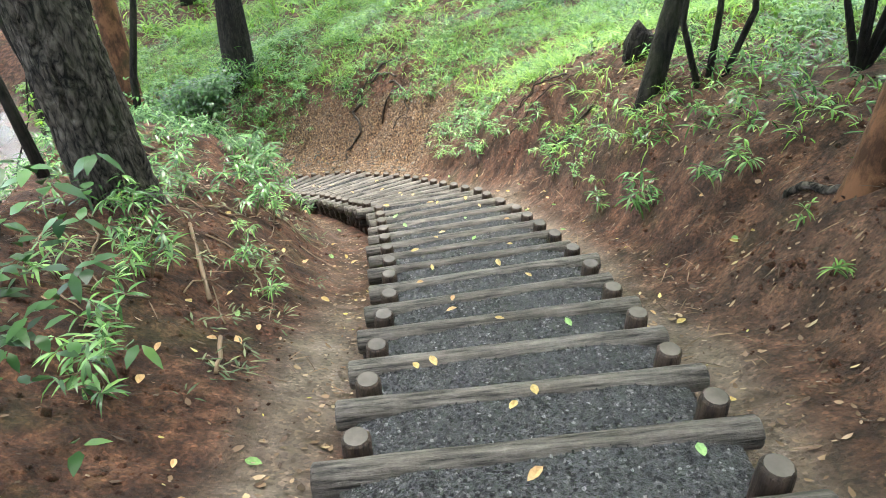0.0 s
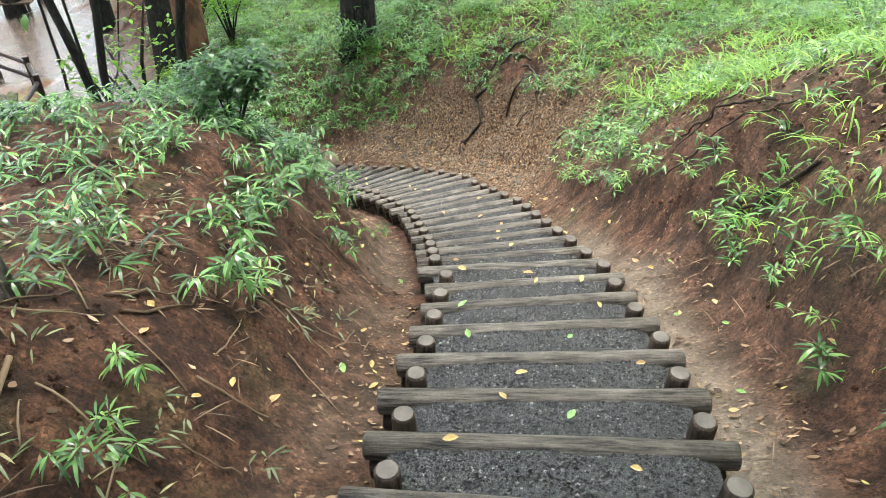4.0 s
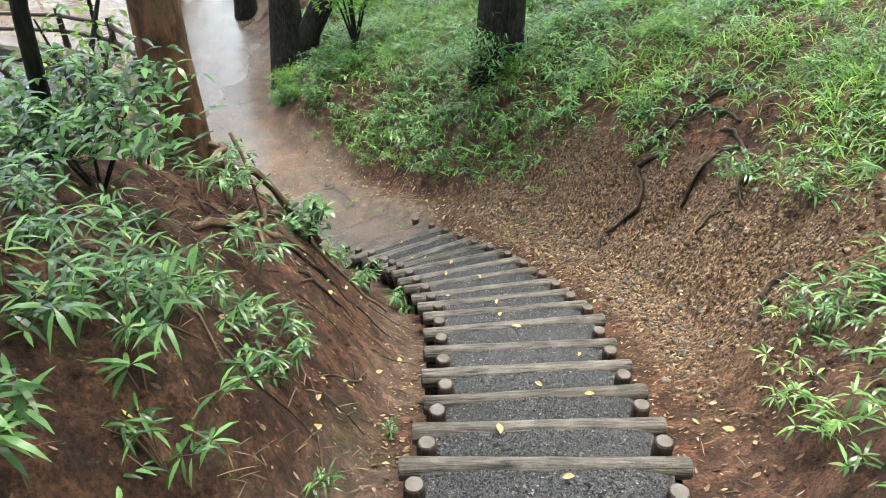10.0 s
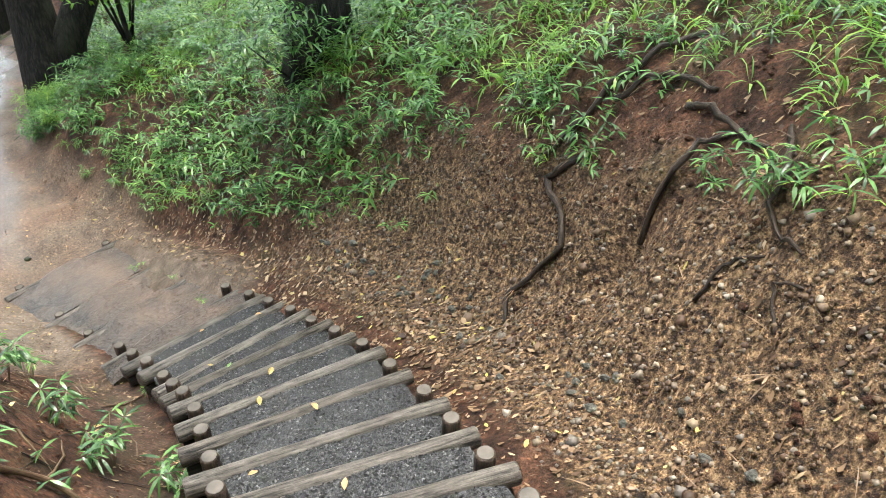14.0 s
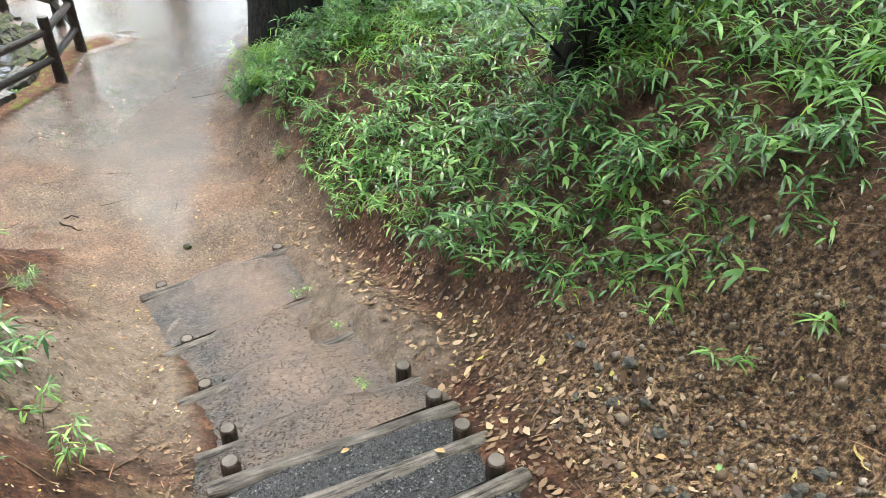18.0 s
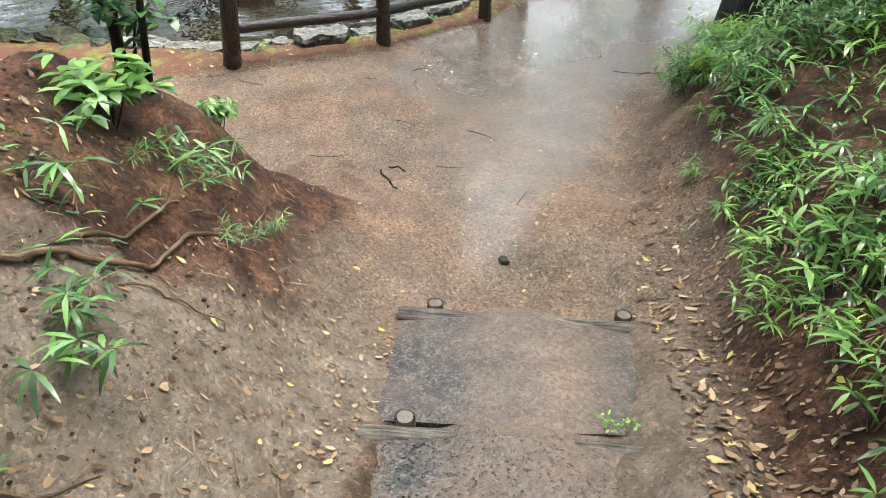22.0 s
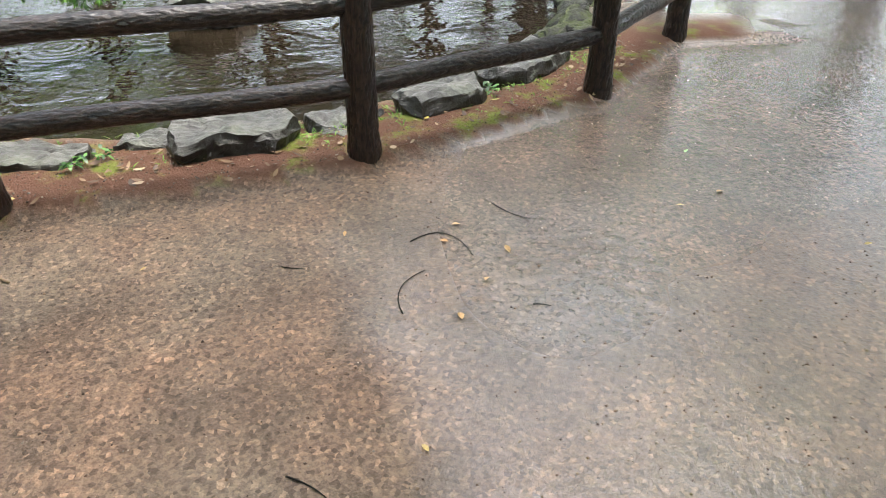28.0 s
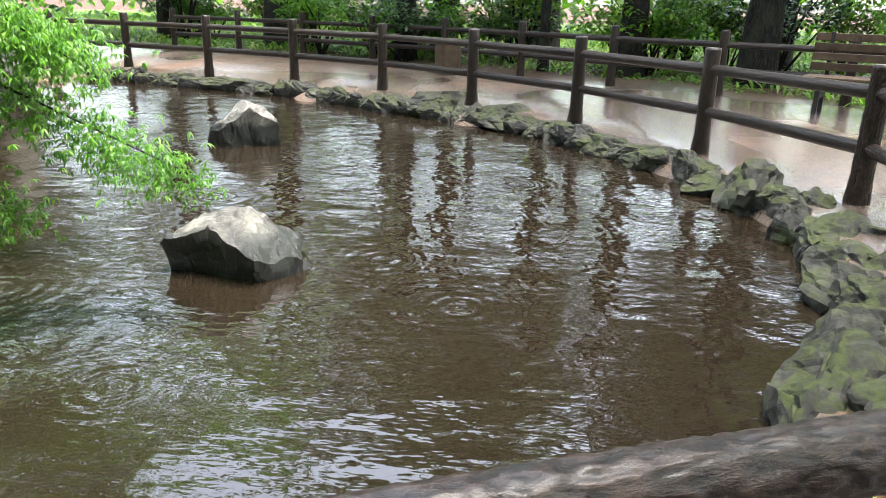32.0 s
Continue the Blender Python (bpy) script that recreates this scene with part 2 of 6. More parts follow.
# ---- mesh helpers ----
def shaped(name, verts, faces, material, parent=None, label="", smooth_faces=False, grain=None, deep=None):
    """One mesh object from vertices and faces, placed in world coordinates."""
    me = bpy.data.meshes.new(name)
    me.from_pydata([tuple(v) for v in verts], [], [tuple(f) for f in faces])
    if smooth_faces:
        me.shade_smooth()
    me.materials.append(material)
    if grain is not None:
        at = me.attributes.new("grain", "FLOAT_VECTOR", "POINT")
        at.data.foreach_set("vector", np.asarray(grain, np.float32).ravel())
    if deep is not None:
        at = me.attributes.new("ridge", "FLOAT", "POINT")
        at.data.foreach_set("value", np.asarray(deep, np.float32))
    ob = new(name, me)
    if parent is not None:
        ob.parent = parent
    return tagged(ob, label)


def grain_of(points, radii, sides):
    """Places on a round bar as if it stood upright, for wood that runs along it."""
    out, run = [], 0.0
    shift = (points[0][0] * 7.3 + points[0][1] * 3.1) % 5
    for n, p in enumerate(points):
        if n:
            run += (Vector(p) - Vector(points[n - 1])).length
        for s in range(sides):
            t = 2 * math.pi * s / sides
            out.append((math.cos(t) * radii[n] + shift, math.sin(t) * radii[n] + shift, run))
    return out


def soup(name, verts, quads, material, parent=None, label="", tint=None):
    """A large mesh of quads or triangles from arrays."""
    me = bpy.data.meshes.new(name)
    verts, quads = np.asarray(verts, np.float32), np.asarray(quads, np.int32)
    me.vertices.add(len(verts))
    me.vertices.foreach_set("co", verts.ravel())
    me.loops.add(quads.size)
    me.loops.foreach_set("vertex_index", quads.ravel())
    me.polygons.add(len(quads))
    me.polygons.foreach_set("loop_start", np.arange(0, quads.size, quads.shape[1], dtype=np.int32))
    me.update(calc_edges=True)
    me.validate()
    me.materials.append(material)
    ob = new(name, me)
    if parent is not None:
        ob.parent = parent
    return tagged(ob, label)


def tube(points, radii, sides=10, wobble=0.0, seed=0, caps=True):
    """Vertices and faces of a round bar along points, with an uneven skin."""
    pts = [Vector(p) for p in points]
    verts, faces = [], []
    up = Vector((0, 0, 1))
    ref = None
    for k, p in enumerate(pts):
        t = (pts[min(k + 1, len(pts) - 1)] - pts[max(k - 1, 0)]).normalized()
        if ref is None:
            ref = t.cross(up if abs(t.z) < 0.9 else Vector((1, 0, 0))).normalized()
        ref = (ref - t * ref.dot(t)).normalized()
        side = t.cross(ref)
        for s in range(sides):
            a = 2 * math.pi * s / sides
            r = radii[k] * (1 + wobble * (noise.noise(Vector((math.cos(a) * 2 + seed, math.sin(a) * 2, k * 0.7 + seed * 3.1)))))
            verts.append(p + ref * (math.cos(a) * r) + side * (math.sin(a) * r))
    n = len(pts)
    for k in range(n - 1):
        for s in range(sides):
            s2 = (s + 1) % sides
            faces.append((k * sides + s, k * sides + s2, (k + 1) * sides + s2, (k + 1) * sides + s))
    if caps:
        faces.append(tuple(range(sides - 1, -1, -1)))
        faces.append(tuple((n - 1) * sides + s for s in range(sides)))
    return verts, faces


def ridged(points, radii, sides, step, depth, around, along, seed=0):
    """A round bar whose skin is cut by grooves that run along it: vertices, faces and grain."""
    pts, rad = [Vector(points[0])], [radii[0]]
    for n in range(1, len(points)):
        a, b = Vector(points[n - 1]), Vector(points[n])
        parts = max(1, int((b - a).length / step))
        for k in range(1, parts + 1):
            pts.append(a.lerp(b, k / parts))
            rad.append(radii[n - 1] + (radii[n] - radii[n - 1]) * k / parts)
    v, f = tube(pts, rad, sides, .05, seed)
    run, deep = 0.0, []
    for n, p in enumerate(pts):
        if n:
            run += (p - pts[n - 1]).length
        for k in range(sides):
            t = 2 * math.pi * k / sides
            c, w = math.cos(t), math.sin(t)
            bend = .35 * noise.noise(Vector((c * 1.5 + seed, w * 1.5, run * along * .5)))
            g = noise.noise(Vector((c * around + bend + seed, w * around + bend, run * along)))
            h = noise.noise(Vector((c * around * 2.3 + seed, w * around * 2.3 + bend, run * along * 2.5 + 7)))
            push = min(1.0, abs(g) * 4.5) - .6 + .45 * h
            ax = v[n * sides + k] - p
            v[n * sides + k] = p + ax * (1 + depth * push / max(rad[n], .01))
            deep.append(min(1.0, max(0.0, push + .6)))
    return v, f, grain_of(pts, rad, sides), deep


def bar(name, a, b, r0, r1, material, parent=None, label="", sides=12, wobble=0.12, seed=0, rings=7, sag=0.0):
    """A log between two points, with rounded, uneven ends."""
    a, b = Vector(a), Vector(b)
    ts = [0, 0.006] + [k / (rings - 1) for k in range(1, rings - 1)] + [0.994, 1]
    pts, rad = [], []
    for t in ts:
        p = a.lerp(b, t)
        p.z += -sag * 4 * t * (1 - t) + 0.004 * noise.noise(Vector((t * 4, seed, 0)))
        pts.append(p)
        rad.append((r0 + (r1 - r0) * t) * (0.88 if t in (0, 1) else 1))
    v, f = tube(pts, rad, sides, wobble, seed)
    return shaped(name, v, f, material, parent, label, True, grain_of(pts, rad, sides))


def empty(name, place, label, category, group="", kind=""):
    ob = new(name)
    ob.location = place
    ob.empty_display_size = 0.1
    return tagged(ob, label, category, group, kind)


def under(ob, parent):
    """Hang a part modelled in world coordinates under a thing."""
    ob.parent = parent
    ob.matrix_parent_inverse = Matrix.Translation(parent.location).inverted()
    return ob

# ---- materials ----
def material(name, build, rough=0.8):
    m = bpy.data.materials.new(name)
    m.use_nodes = True
    nt = m.node_tree
    bsdf = nt.nodes["Principled BSDF"]
    bsdf.inputs["Roughness"].default_value = rough
    bsdf.inputs["Specular IOR Level"].default_value = 0.25
    build(nt, bsdf)
    return m


def coords(nt, scale=(1, 1, 1), source="Object"):
    tc = nt.nodes.new("ShaderNodeTexCoord")
    mp = nt.nodes.new("ShaderNodeMapping")
    mp.inputs["Scale"].default_value = scale
    nt.links.new(tc.outputs[source], mp.inputs["Vector"])
    return mp.outputs[0]


def noise_tex(nt, vec, scale, detail=5, rough=0.6):
    n = nt.nodes.new("ShaderNodeTexNoise")
    n.inputs["Scale"].default_value, n.inputs["Detail"].default_value, n.inputs["Roughness"].default_value = scale, detail, rough
    nt.links.new(vec, n.inputs["Vector"])
    return n.outputs["Fac"]


def ramp(nt, fac, stops):
    r = nt.nodes.new("ShaderNodeValToRGB")
    el = r.color_ramp.elements
    while len(el) < len(stops):
        el.new(0.5)
    for e, (p, c) in zip(el, stops):
        e.position, e.color = p, (*c, 1) if len(c) == 3 else c
    nt.links.new(fac, r.inputs["Fac"])
    return r.outputs["Color"]


def mixed(nt, fac, a, b, mode="MIX"):
    m = nt.nodes.new("ShaderNodeMix")
    m.data_type, m.blend_type = "RGBA", mode
    for sock, v in ((m.inputs["Factor"], fac), (m.inputs["A"], a), (m.inputs["B"], b)):
        if isinstance(v, (int, float)):
            sock.default_value = v
        elif isinstance(v, tuple):
            sock.default_value = (*v, 1)
        else:
            nt.links.new(v, sock)
    return m.outputs["Result"]


def sums(nt, a, b, op="ADD"):
    m = nt.nodes.new("ShaderNodeMath")
    m.operation = op
    for sock, v in zip(m.inputs, (a, b)):
        if isinstance(v, (int, float)):
            sock.default_value = v
        else:
            nt.links.new(v, sock)
    return m.outputs[0]


def bump(nt, bsdf, height, strength=0.5, distance=0.02):
    b = nt.nodes.new("ShaderNodeBump")
    b.inputs["Strength"].default_value, b.inputs["Distance"].default_value = strength, distance
    nt.links.new(height, b.inputs["Height"])
    nt.links.new(b.outputs[0], bsdf.inputs["Normal"])


def attribute(nt, name):
    a = nt.nodes.new("ShaderNodeAttribute")
    a.attribute_name = name
    return a.outputs["Fac"]


def voronoi(nt, vec, scale, out="Distance", feature="F1"):
    v = nt.nodes.new("ShaderNodeTexVoronoi")
    v.feature = feature
    v.inputs["Scale"].default_value = scale
    nt.links.new(vec, v.inputs["Vector"])
    return v.outputs[out]


def soil_nodes(nt, bsdf):
    p = coords(nt)
    big, fine, mid = noise_tex(nt, p, 0.9, 4), noise_tex(nt, p, 38, 6, 0.7), noise_tex(nt, p, 6, 5)
    soil = ramp(nt, mid, [(.32, (.028, .0125, .0072)), (.48, (.068, .0285, .015)), (.7, (.195, .091, .051))])
    soil = mixed(nt, .85, soil, ramp(nt, fine, [(.34, (.25, .25, .25)), (.5, (.85, .85, .85)), (.68, (1.3, 1.3, 1.3))]), "MULTIPLY")
    moss = ramp(nt, mid, [(.3, (.035, .045, .014)), (.7, (.10, .11, .04))])
    soil = mixed(nt, ramp(nt, noise_tex(nt, p, 1.7, 5), [(.54, (0, 0, 0)), (.70, (.4, .4, .4))]), soil, moss)
    cell = nt.nodes.new("ShaderNodeSeparateColor")
    nt.links.new(voronoi(nt, p, 66, "Color"), cell.inputs[0])
    specks = ramp(nt, cell.outputs[0], [(.0, (.35, .33, .32)), (.22, (.8, .8, .8)), (.3, (1, 1, 1)), (.8, (1.08, 1.06, 1.04)), (.9, (1.6, 1.55, 1.5)), (1, (2.1, 2.0, 1.9))])
    soil = mixed(nt, .6, soil, specks, "MULTIPLY")
    silt = ramp(nt, mid, [(.3, (.14, .105, .072)), (.55, (.23, .185, .145)), (.75, (.30, .25, .20))])
    soil = mixed(nt, attribute(nt, "silt"), soil, mixed(nt, .45, silt, specks, "MULTIPLY"))
    stony = mixed(nt, .8, ramp(nt, noise_tex(nt, p, 26, 6, .75), [(.40, (.020, .0115, .007)), (.5, (.135, .080, .042)), (.62, (.36, .235, .128))]), specks, "MULTIPLY")
    soil = mixed(nt, attribute(nt, "eroded"), soil, stony)
    red = mixed(nt, ramp(nt, noise_tex(nt, p, 1.1, 4), [(.4, (0, 0, 0)), (.6, (1, 1, 1))]), (.238, .150, .099), (.20, .149, .107))
    mud = mixed(nt, 1.0, red, ramp(nt, noise_tex(nt, p, 2.6, 6), [(.34, (.62, .62, .62)), (.5, (.88, .88, .88)), (.66, (1.15, 1.15, 1.15))]), "MULTIPLY")
    mud = mixed(nt, .7, mud, ramp(nt, noise_tex(nt, p, 55, 4, .75), [(.42, (.5, .48, .46)), (.57, (1.1, 1.1, 1.1))]), "MULTIPLY")
    mud = mixed(nt, .85, mud, specks, "MULTIPLY")
    colour = mixed(nt, attribute(nt, "path"), soil, mud)
    strip = ramp(nt, noise_tex(nt, p, 5, 5), [(.50, (.15, .070, .042)), (.56, (.18, .11, .05)), (.63, (.17, .19, .03))])
    colour = mixed(nt, attribute(nt, "moss"), colour, strip)
    wet = attribute(nt, "wet")
    colour = mixed(nt, wet, colour, mixed(nt, .6, colour, (.105, .086, .074)))
    nt.links.new(colour, bsdf.inputs["Base Color"])
    film = nt.nodes.new("ShaderNodeMapRange")
    film.inputs["From Min"].default_value, film.inputs["From Max"].default_value = .40, .85
    nt.links.new(sums(nt, wet, sums(nt, sums(nt, fine, -.5), .35, "MULTIPLY")), film.inputs["Value"])
    nt.links.new(film.outputs[0], bsdf.inputs["Coat Weight"])
    bsdf.inputs["Coat Roughness"].default_value = .13
    bsdf.inputs["Coat IOR"].default_value = 1.6
    ripple = nt.nodes.new("ShaderNodeBump")
    ripple.inputs["Strength"].default_value, ripple.inputs["Distance"].default_value = .5, .012
    nt.links.new(noise_tex(nt, p, 18, 3), ripple.inputs["Height"])
    nt.links.new(ripple.outputs[0], bsdf.inputs["Coat Normal"])
    rough = nt.nodes.new("ShaderNodeMapRange")
    rough.inputs["To Min"].default_value, rough.inputs["To Max"].default_value = 0.85, 0.12
    nt.links.new(wet, rough.inputs["Value"])
    nt.links.new(rough.outputs[0], bsdf.inputs["Roughness"])
    dry = nt.nodes.new("ShaderNodeMapRange")
    dry.inputs["To Min"].default_value, dry.inputs["To Max"].default_value = 1.0, 0.25
    nt.links.new(wet, dry.inputs["Value"])
    height = sums(nt, sums(nt, fine, noise_tex(nt, p, 110, 3, .7), "ADD"), mid)
    b = nt.nodes.new("ShaderNodeBump")
    b.inputs["Distance"].default_value = 0.025
    nt.links.new(dry.outputs[0], b.inputs["Strength"])
    nt.links.new(height, b.inputs["Height"])
    nt.links.new(b.outputs[0], bsdf.inputs["Normal"])


def wood_nodes(dark, light, along=(1, 1, 1), wet=0.45, depth=0.012, streak=55, groove=0.09):
    def build(nt, bsdf):
        g = nt.nodes.new("ShaderNodeAttribute")
        g.attribute_name = "grain"
        mp = nt.nodes.new("ShaderNodeMapping")
        mp.inputs["Scale"].default_value = (1, 1, groove)
        nt.links.new(g.outputs["Vector"], mp.inputs["Vector"])
        info = nt.nodes.new("ShaderNodeObjectInfo")
        grain, coarse = noise_tex(nt, mp.outputs[0], streak, 6, 0.7), noise_tex(nt, coords(nt), 7, 5, .65)
        fine = noise_tex(nt, coords(nt), 70, 4, .7)
        c = ramp(nt, grain, [(.36, dark), (.5, tuple(p * .4 + q * .6 for p, q in zip(dark, light))), (.64, light)])
        c = mixed(nt, .7, c, ramp(nt, coarse, [(.35, (.38, .36, .34)), (.62, (1, 1, 1))]), "MULTIPLY")
        c = mixed(nt, .5, c, ramp(nt, fine, [(.35, (.5, .5, .5)), (.65, (1, 1, 1))]), "MULTIPLY")
        v = ramp(nt, info.outputs["Random"], [(0, (.7, .68, .66)), (1, (1, 1, 1))])
        nt.links.new(mixed(nt, 1.0, c, v, "MULTIPLY"), bsdf.inputs["Base Color"])
        bsdf.inputs["Roughness"].default_value = wet
        bump(nt, bsdf, sums(nt, grain, sums(nt, fine, .3, "MULTIPLY")), 1.0, depth)
    return build


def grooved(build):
    """Wood with the shade of its grooves painted into the colour."""
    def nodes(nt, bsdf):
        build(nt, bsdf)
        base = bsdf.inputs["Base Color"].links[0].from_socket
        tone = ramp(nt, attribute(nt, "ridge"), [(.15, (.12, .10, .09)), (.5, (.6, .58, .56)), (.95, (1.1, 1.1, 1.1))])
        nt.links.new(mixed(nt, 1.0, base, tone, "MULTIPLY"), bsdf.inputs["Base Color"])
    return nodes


def bark_nodes(dark, light, stretch=0.25, scale=26, depth=0.03):
    def build(nt, bsdf):
        p = coords(nt, (1, 1, stretch))
        bend = nt.nodes.new("ShaderNodeTexNoise")
        bend.inputs["Scale"].default_value, bend.inputs["Detail"].default_value = 9, 4
        nt.links.new(p, bend.inputs["Vector"])
        push = nt.nodes.new("ShaderNodeVectorMath")
        push.operation = "MULTIPLY_ADD"
        nt.links.new(bend.outputs["Color"], push.inputs[0])
        push.inputs[1].default_value = (.12, .12, .12)
        nt.links.new(p, push.inputs[2])
        p = push.outputs[0]
        ridge, fine = voronoi(nt, p, scale, "Distance", "DISTANCE_TO_EDGE"), noise_tex(nt, p, 40, 7, 0.7)
        rough = noise_tex(nt, p, 14, 8, .75)
        ridge = sums(nt, sums(nt, ridge, .9, "MULTIPLY"), sums(nt, sums(nt, rough, -.38), 1.5, "MULTIPLY"))
        c = ramp(nt, sums(nt, ridge, sums(nt, fine, 0.6, "MULTIPLY")), [(.40, dark), (.60, tuple(a * .6 + b * .4 for a, b in zip(dark, light))), (.85, light)])
        c = mixed(nt, ramp(nt, noise_tex(nt, coords(nt), 2.2), [(.5, (0, 0, 0)), (.75, (.5, .5, .5))]), c, (.055, .065, .03))
        nt.links.new(c, bsdf.inputs["Base Color"])
        bump(nt, bsdf, sums(nt, ridge, sums(nt, fine, 0.4, "MULTIPLY")), 0.9, depth)
    return build


def leaf_nodes(dark, light, gloss=0.35, through_light=0.35):
    def build(nt, bsdf):
        geo = nt.nodes.new("ShaderNodeNewGeometry")
        c = ramp(nt, geo.outputs["Random Per Island"], [(0, dark), (.5, tuple((a + b) / 2 for a, b in zip(dark, light))), (.85, light), (.93, tuple(v * 1.25 for v in light)), (1, (light[0] * 1.5, light[1] * 1.15, light[2]))])
        c = mixed(nt, .45, c, ramp(nt, noise_tex(nt, coords(nt), 1.2, 3), [(.35, (.6, .62, .55)), (.65, (1, 1, 1))]), "MULTIPLY")
        nt.links.new(c, bsdf.inputs["Base Color"])
        bsdf.inputs["Roughness"].default_value = gloss
        bsdf.inputs["Specular IOR Level"].default_value = .45
        tr = nt.nodes.new("ShaderNodeBsdfTranslucent")
        nt.links.new(mixed(nt, 1.0, c, (1.0, 1.15, .65), "MULTIPLY"), tr.inputs["Color"])
        mx = nt.nodes.new("ShaderNodeMixShader")
        mx.inputs[0].default_value = through_light
        nt.links.new(bsdf.outputs[0], mx.inputs[1])
        nt.links.new(tr.outputs[0], mx.inputs[2])
        nt.links.new(mx.outputs[0], nt.nodes["Material Output"].inputs["Surface"])
    return build


def gravel_nodes(nt, bsdf):
    p = coords(nt)
    geo = nt.nodes.new("ShaderNodeNewGeometry")
    c = ramp(nt, geo.outputs["Random Per Island"], [(0, (.008, .008, .009)), (.45, (.028, .028, .029)), (.75, (.075, .074, .073)), (.93, (.13, .127, .123)), (1, (.24, .235, .225))])
    c = mixed(nt, .5, c, ramp(nt, noise_tex(nt, p, 60, 4), [(.3, (.5, .5, .5)), (.7, (1.0, 1.0, 1.0))]), "MULTIPLY")
    nt.links.new(c, bsdf.inputs["Base Color"])
    bump(nt, bsdf, sums(nt, voronoi(nt, p, 110), noise_tex(nt, p, 160, 2)), 0.8, 0.008)
    bsdf.inputs["Roughness"].default_value = 0.27
    bsdf.inputs["Specular IOR Level"].default_value = .45


def rock_nodes(dark, light, mossy=0.35):
    def build(nt, bsdf):
        p = coords(nt)
        n, f = noise_tex(nt, p, 4.5, 9, 0.72), noise_tex(nt, p, 34, 6, 0.75)
        c = ramp(nt, n, [(.36, dark), (.52, tuple(a * .35 + b * .65 for a, b in zip(dark, light))), (.64, tuple(v * 1.3 for v in light))])
        c = mixed(nt, .75, c, ramp(nt, f, [(.36, (.4, .4, .4)), (.62, (1.1, 1.1, 1.1))]), "MULTIPLY")
        vein = ramp(nt, noise_tex(nt, coords(nt, (1, 1, 2.5)), 5.5, 6, .7), [(.485, (1, 1, 1)), (.5, (.25, .25, .25)), (.515, (1, 1, 1))])
        c = mixed(nt, .8, c, vein, "MULTIPLY")
        c = mixed(nt, ramp(nt, noise_tex(nt, p, 2.6, 5), [(.56 - .12 * mossy, (0, 0, 0)), (.68 - .12 * mossy, (mossy,) * 3)]), c, (.055, .075, .012))
        nt.links.new(c, bsdf.inputs["Base Color"])
        bsdf.inputs["Roughness"].default_value = 0.5
        bump(nt, bsdf, sums(nt, n, sums(nt, f, .35, "MULTIPLY")), 0.8, 0.04)
    return build


def water_nodes(nt, bsdf):
    p = coords(nt)
    bsdf.inputs["Base Color"].default_value = (.016, .0115, .007, 1)
    bsdf.inputs["Roughness"].default_value = 0.02
    bsdf.inputs["IOR"].default_value = 1.75
    bsdf.inputs["Specular IOR Level"].default_value = 0.5
    total = sums(nt, sums(nt, noise_tex(nt, p, 2.6, 3, .5), 1.0, "MULTIPLY"), sums(nt, noise_tex(nt, coords(nt, (1.9, .7, 1)), 5, 3, .55), .30, "MULTIPLY"))
    for x, y, reach in ((-14.7, 12.3, 5.0), (-15.5, 14.1, 7.0), (-14.9, 14.6, 6.0), (-13.9, 13.4, 6.0), (-16.6, 12.6, 5.0), (-17.5, 14.8, 5.0)):
        d = nt.nodes.new("ShaderNodeVectorMath")
        d.operation = "DISTANCE"
        nt.links.new(p, d.inputs[0])
        d.inputs[1].default_value = (x, y, -.15)
        fade = sums(nt, 2.718, sums(nt, d.outputs["Value"], -reach, "MULTIPLY"), "POWER")
        ring = sums(nt, sums(nt, sums(nt, d.outputs["Value"], 75, "MULTIPLY"), 0, "SINE"), fade, "MULTIPLY")
        total = sums(nt, total, sums(nt, ring, .10, "MULTIPLY"))
    bump(nt, bsdf, total, 0.45, 0.05)


def plain_nodes(colour, rough=0.6, vary=0.3):
    def build(nt, bsdf):
        n = noise_tex(nt, coords(nt), 9, 5)
        c = ramp(nt, n, [(.3, tuple(v * (1 - vary) for v in colour)), (.7, tuple(v * (1 + vary) for v in colour))])
        nt.links.new(c, bsdf.inputs["Base Color"])
        bsdf.inputs["Roughness"].default_value = rough
    return build


def litter_nodes(nt, bsdf):
    geo = nt.nodes.new("ShaderNodeNewGeometry")
    c = ramp(nt, geo.outputs["Random Per Island"], [(0, (.04, .022, .013)), (.3, (.10, .058, .033)), (.6, (.185, .113, .062)), (.82, (.27, .175, .10)), (.95, (.40, .29, .18)), (1, (.42, .36, .07))])
    nt.links.new(c, bsdf.inputs["Base Color"])
    bsdf.inputs["Roughness"].default_value = 0.45


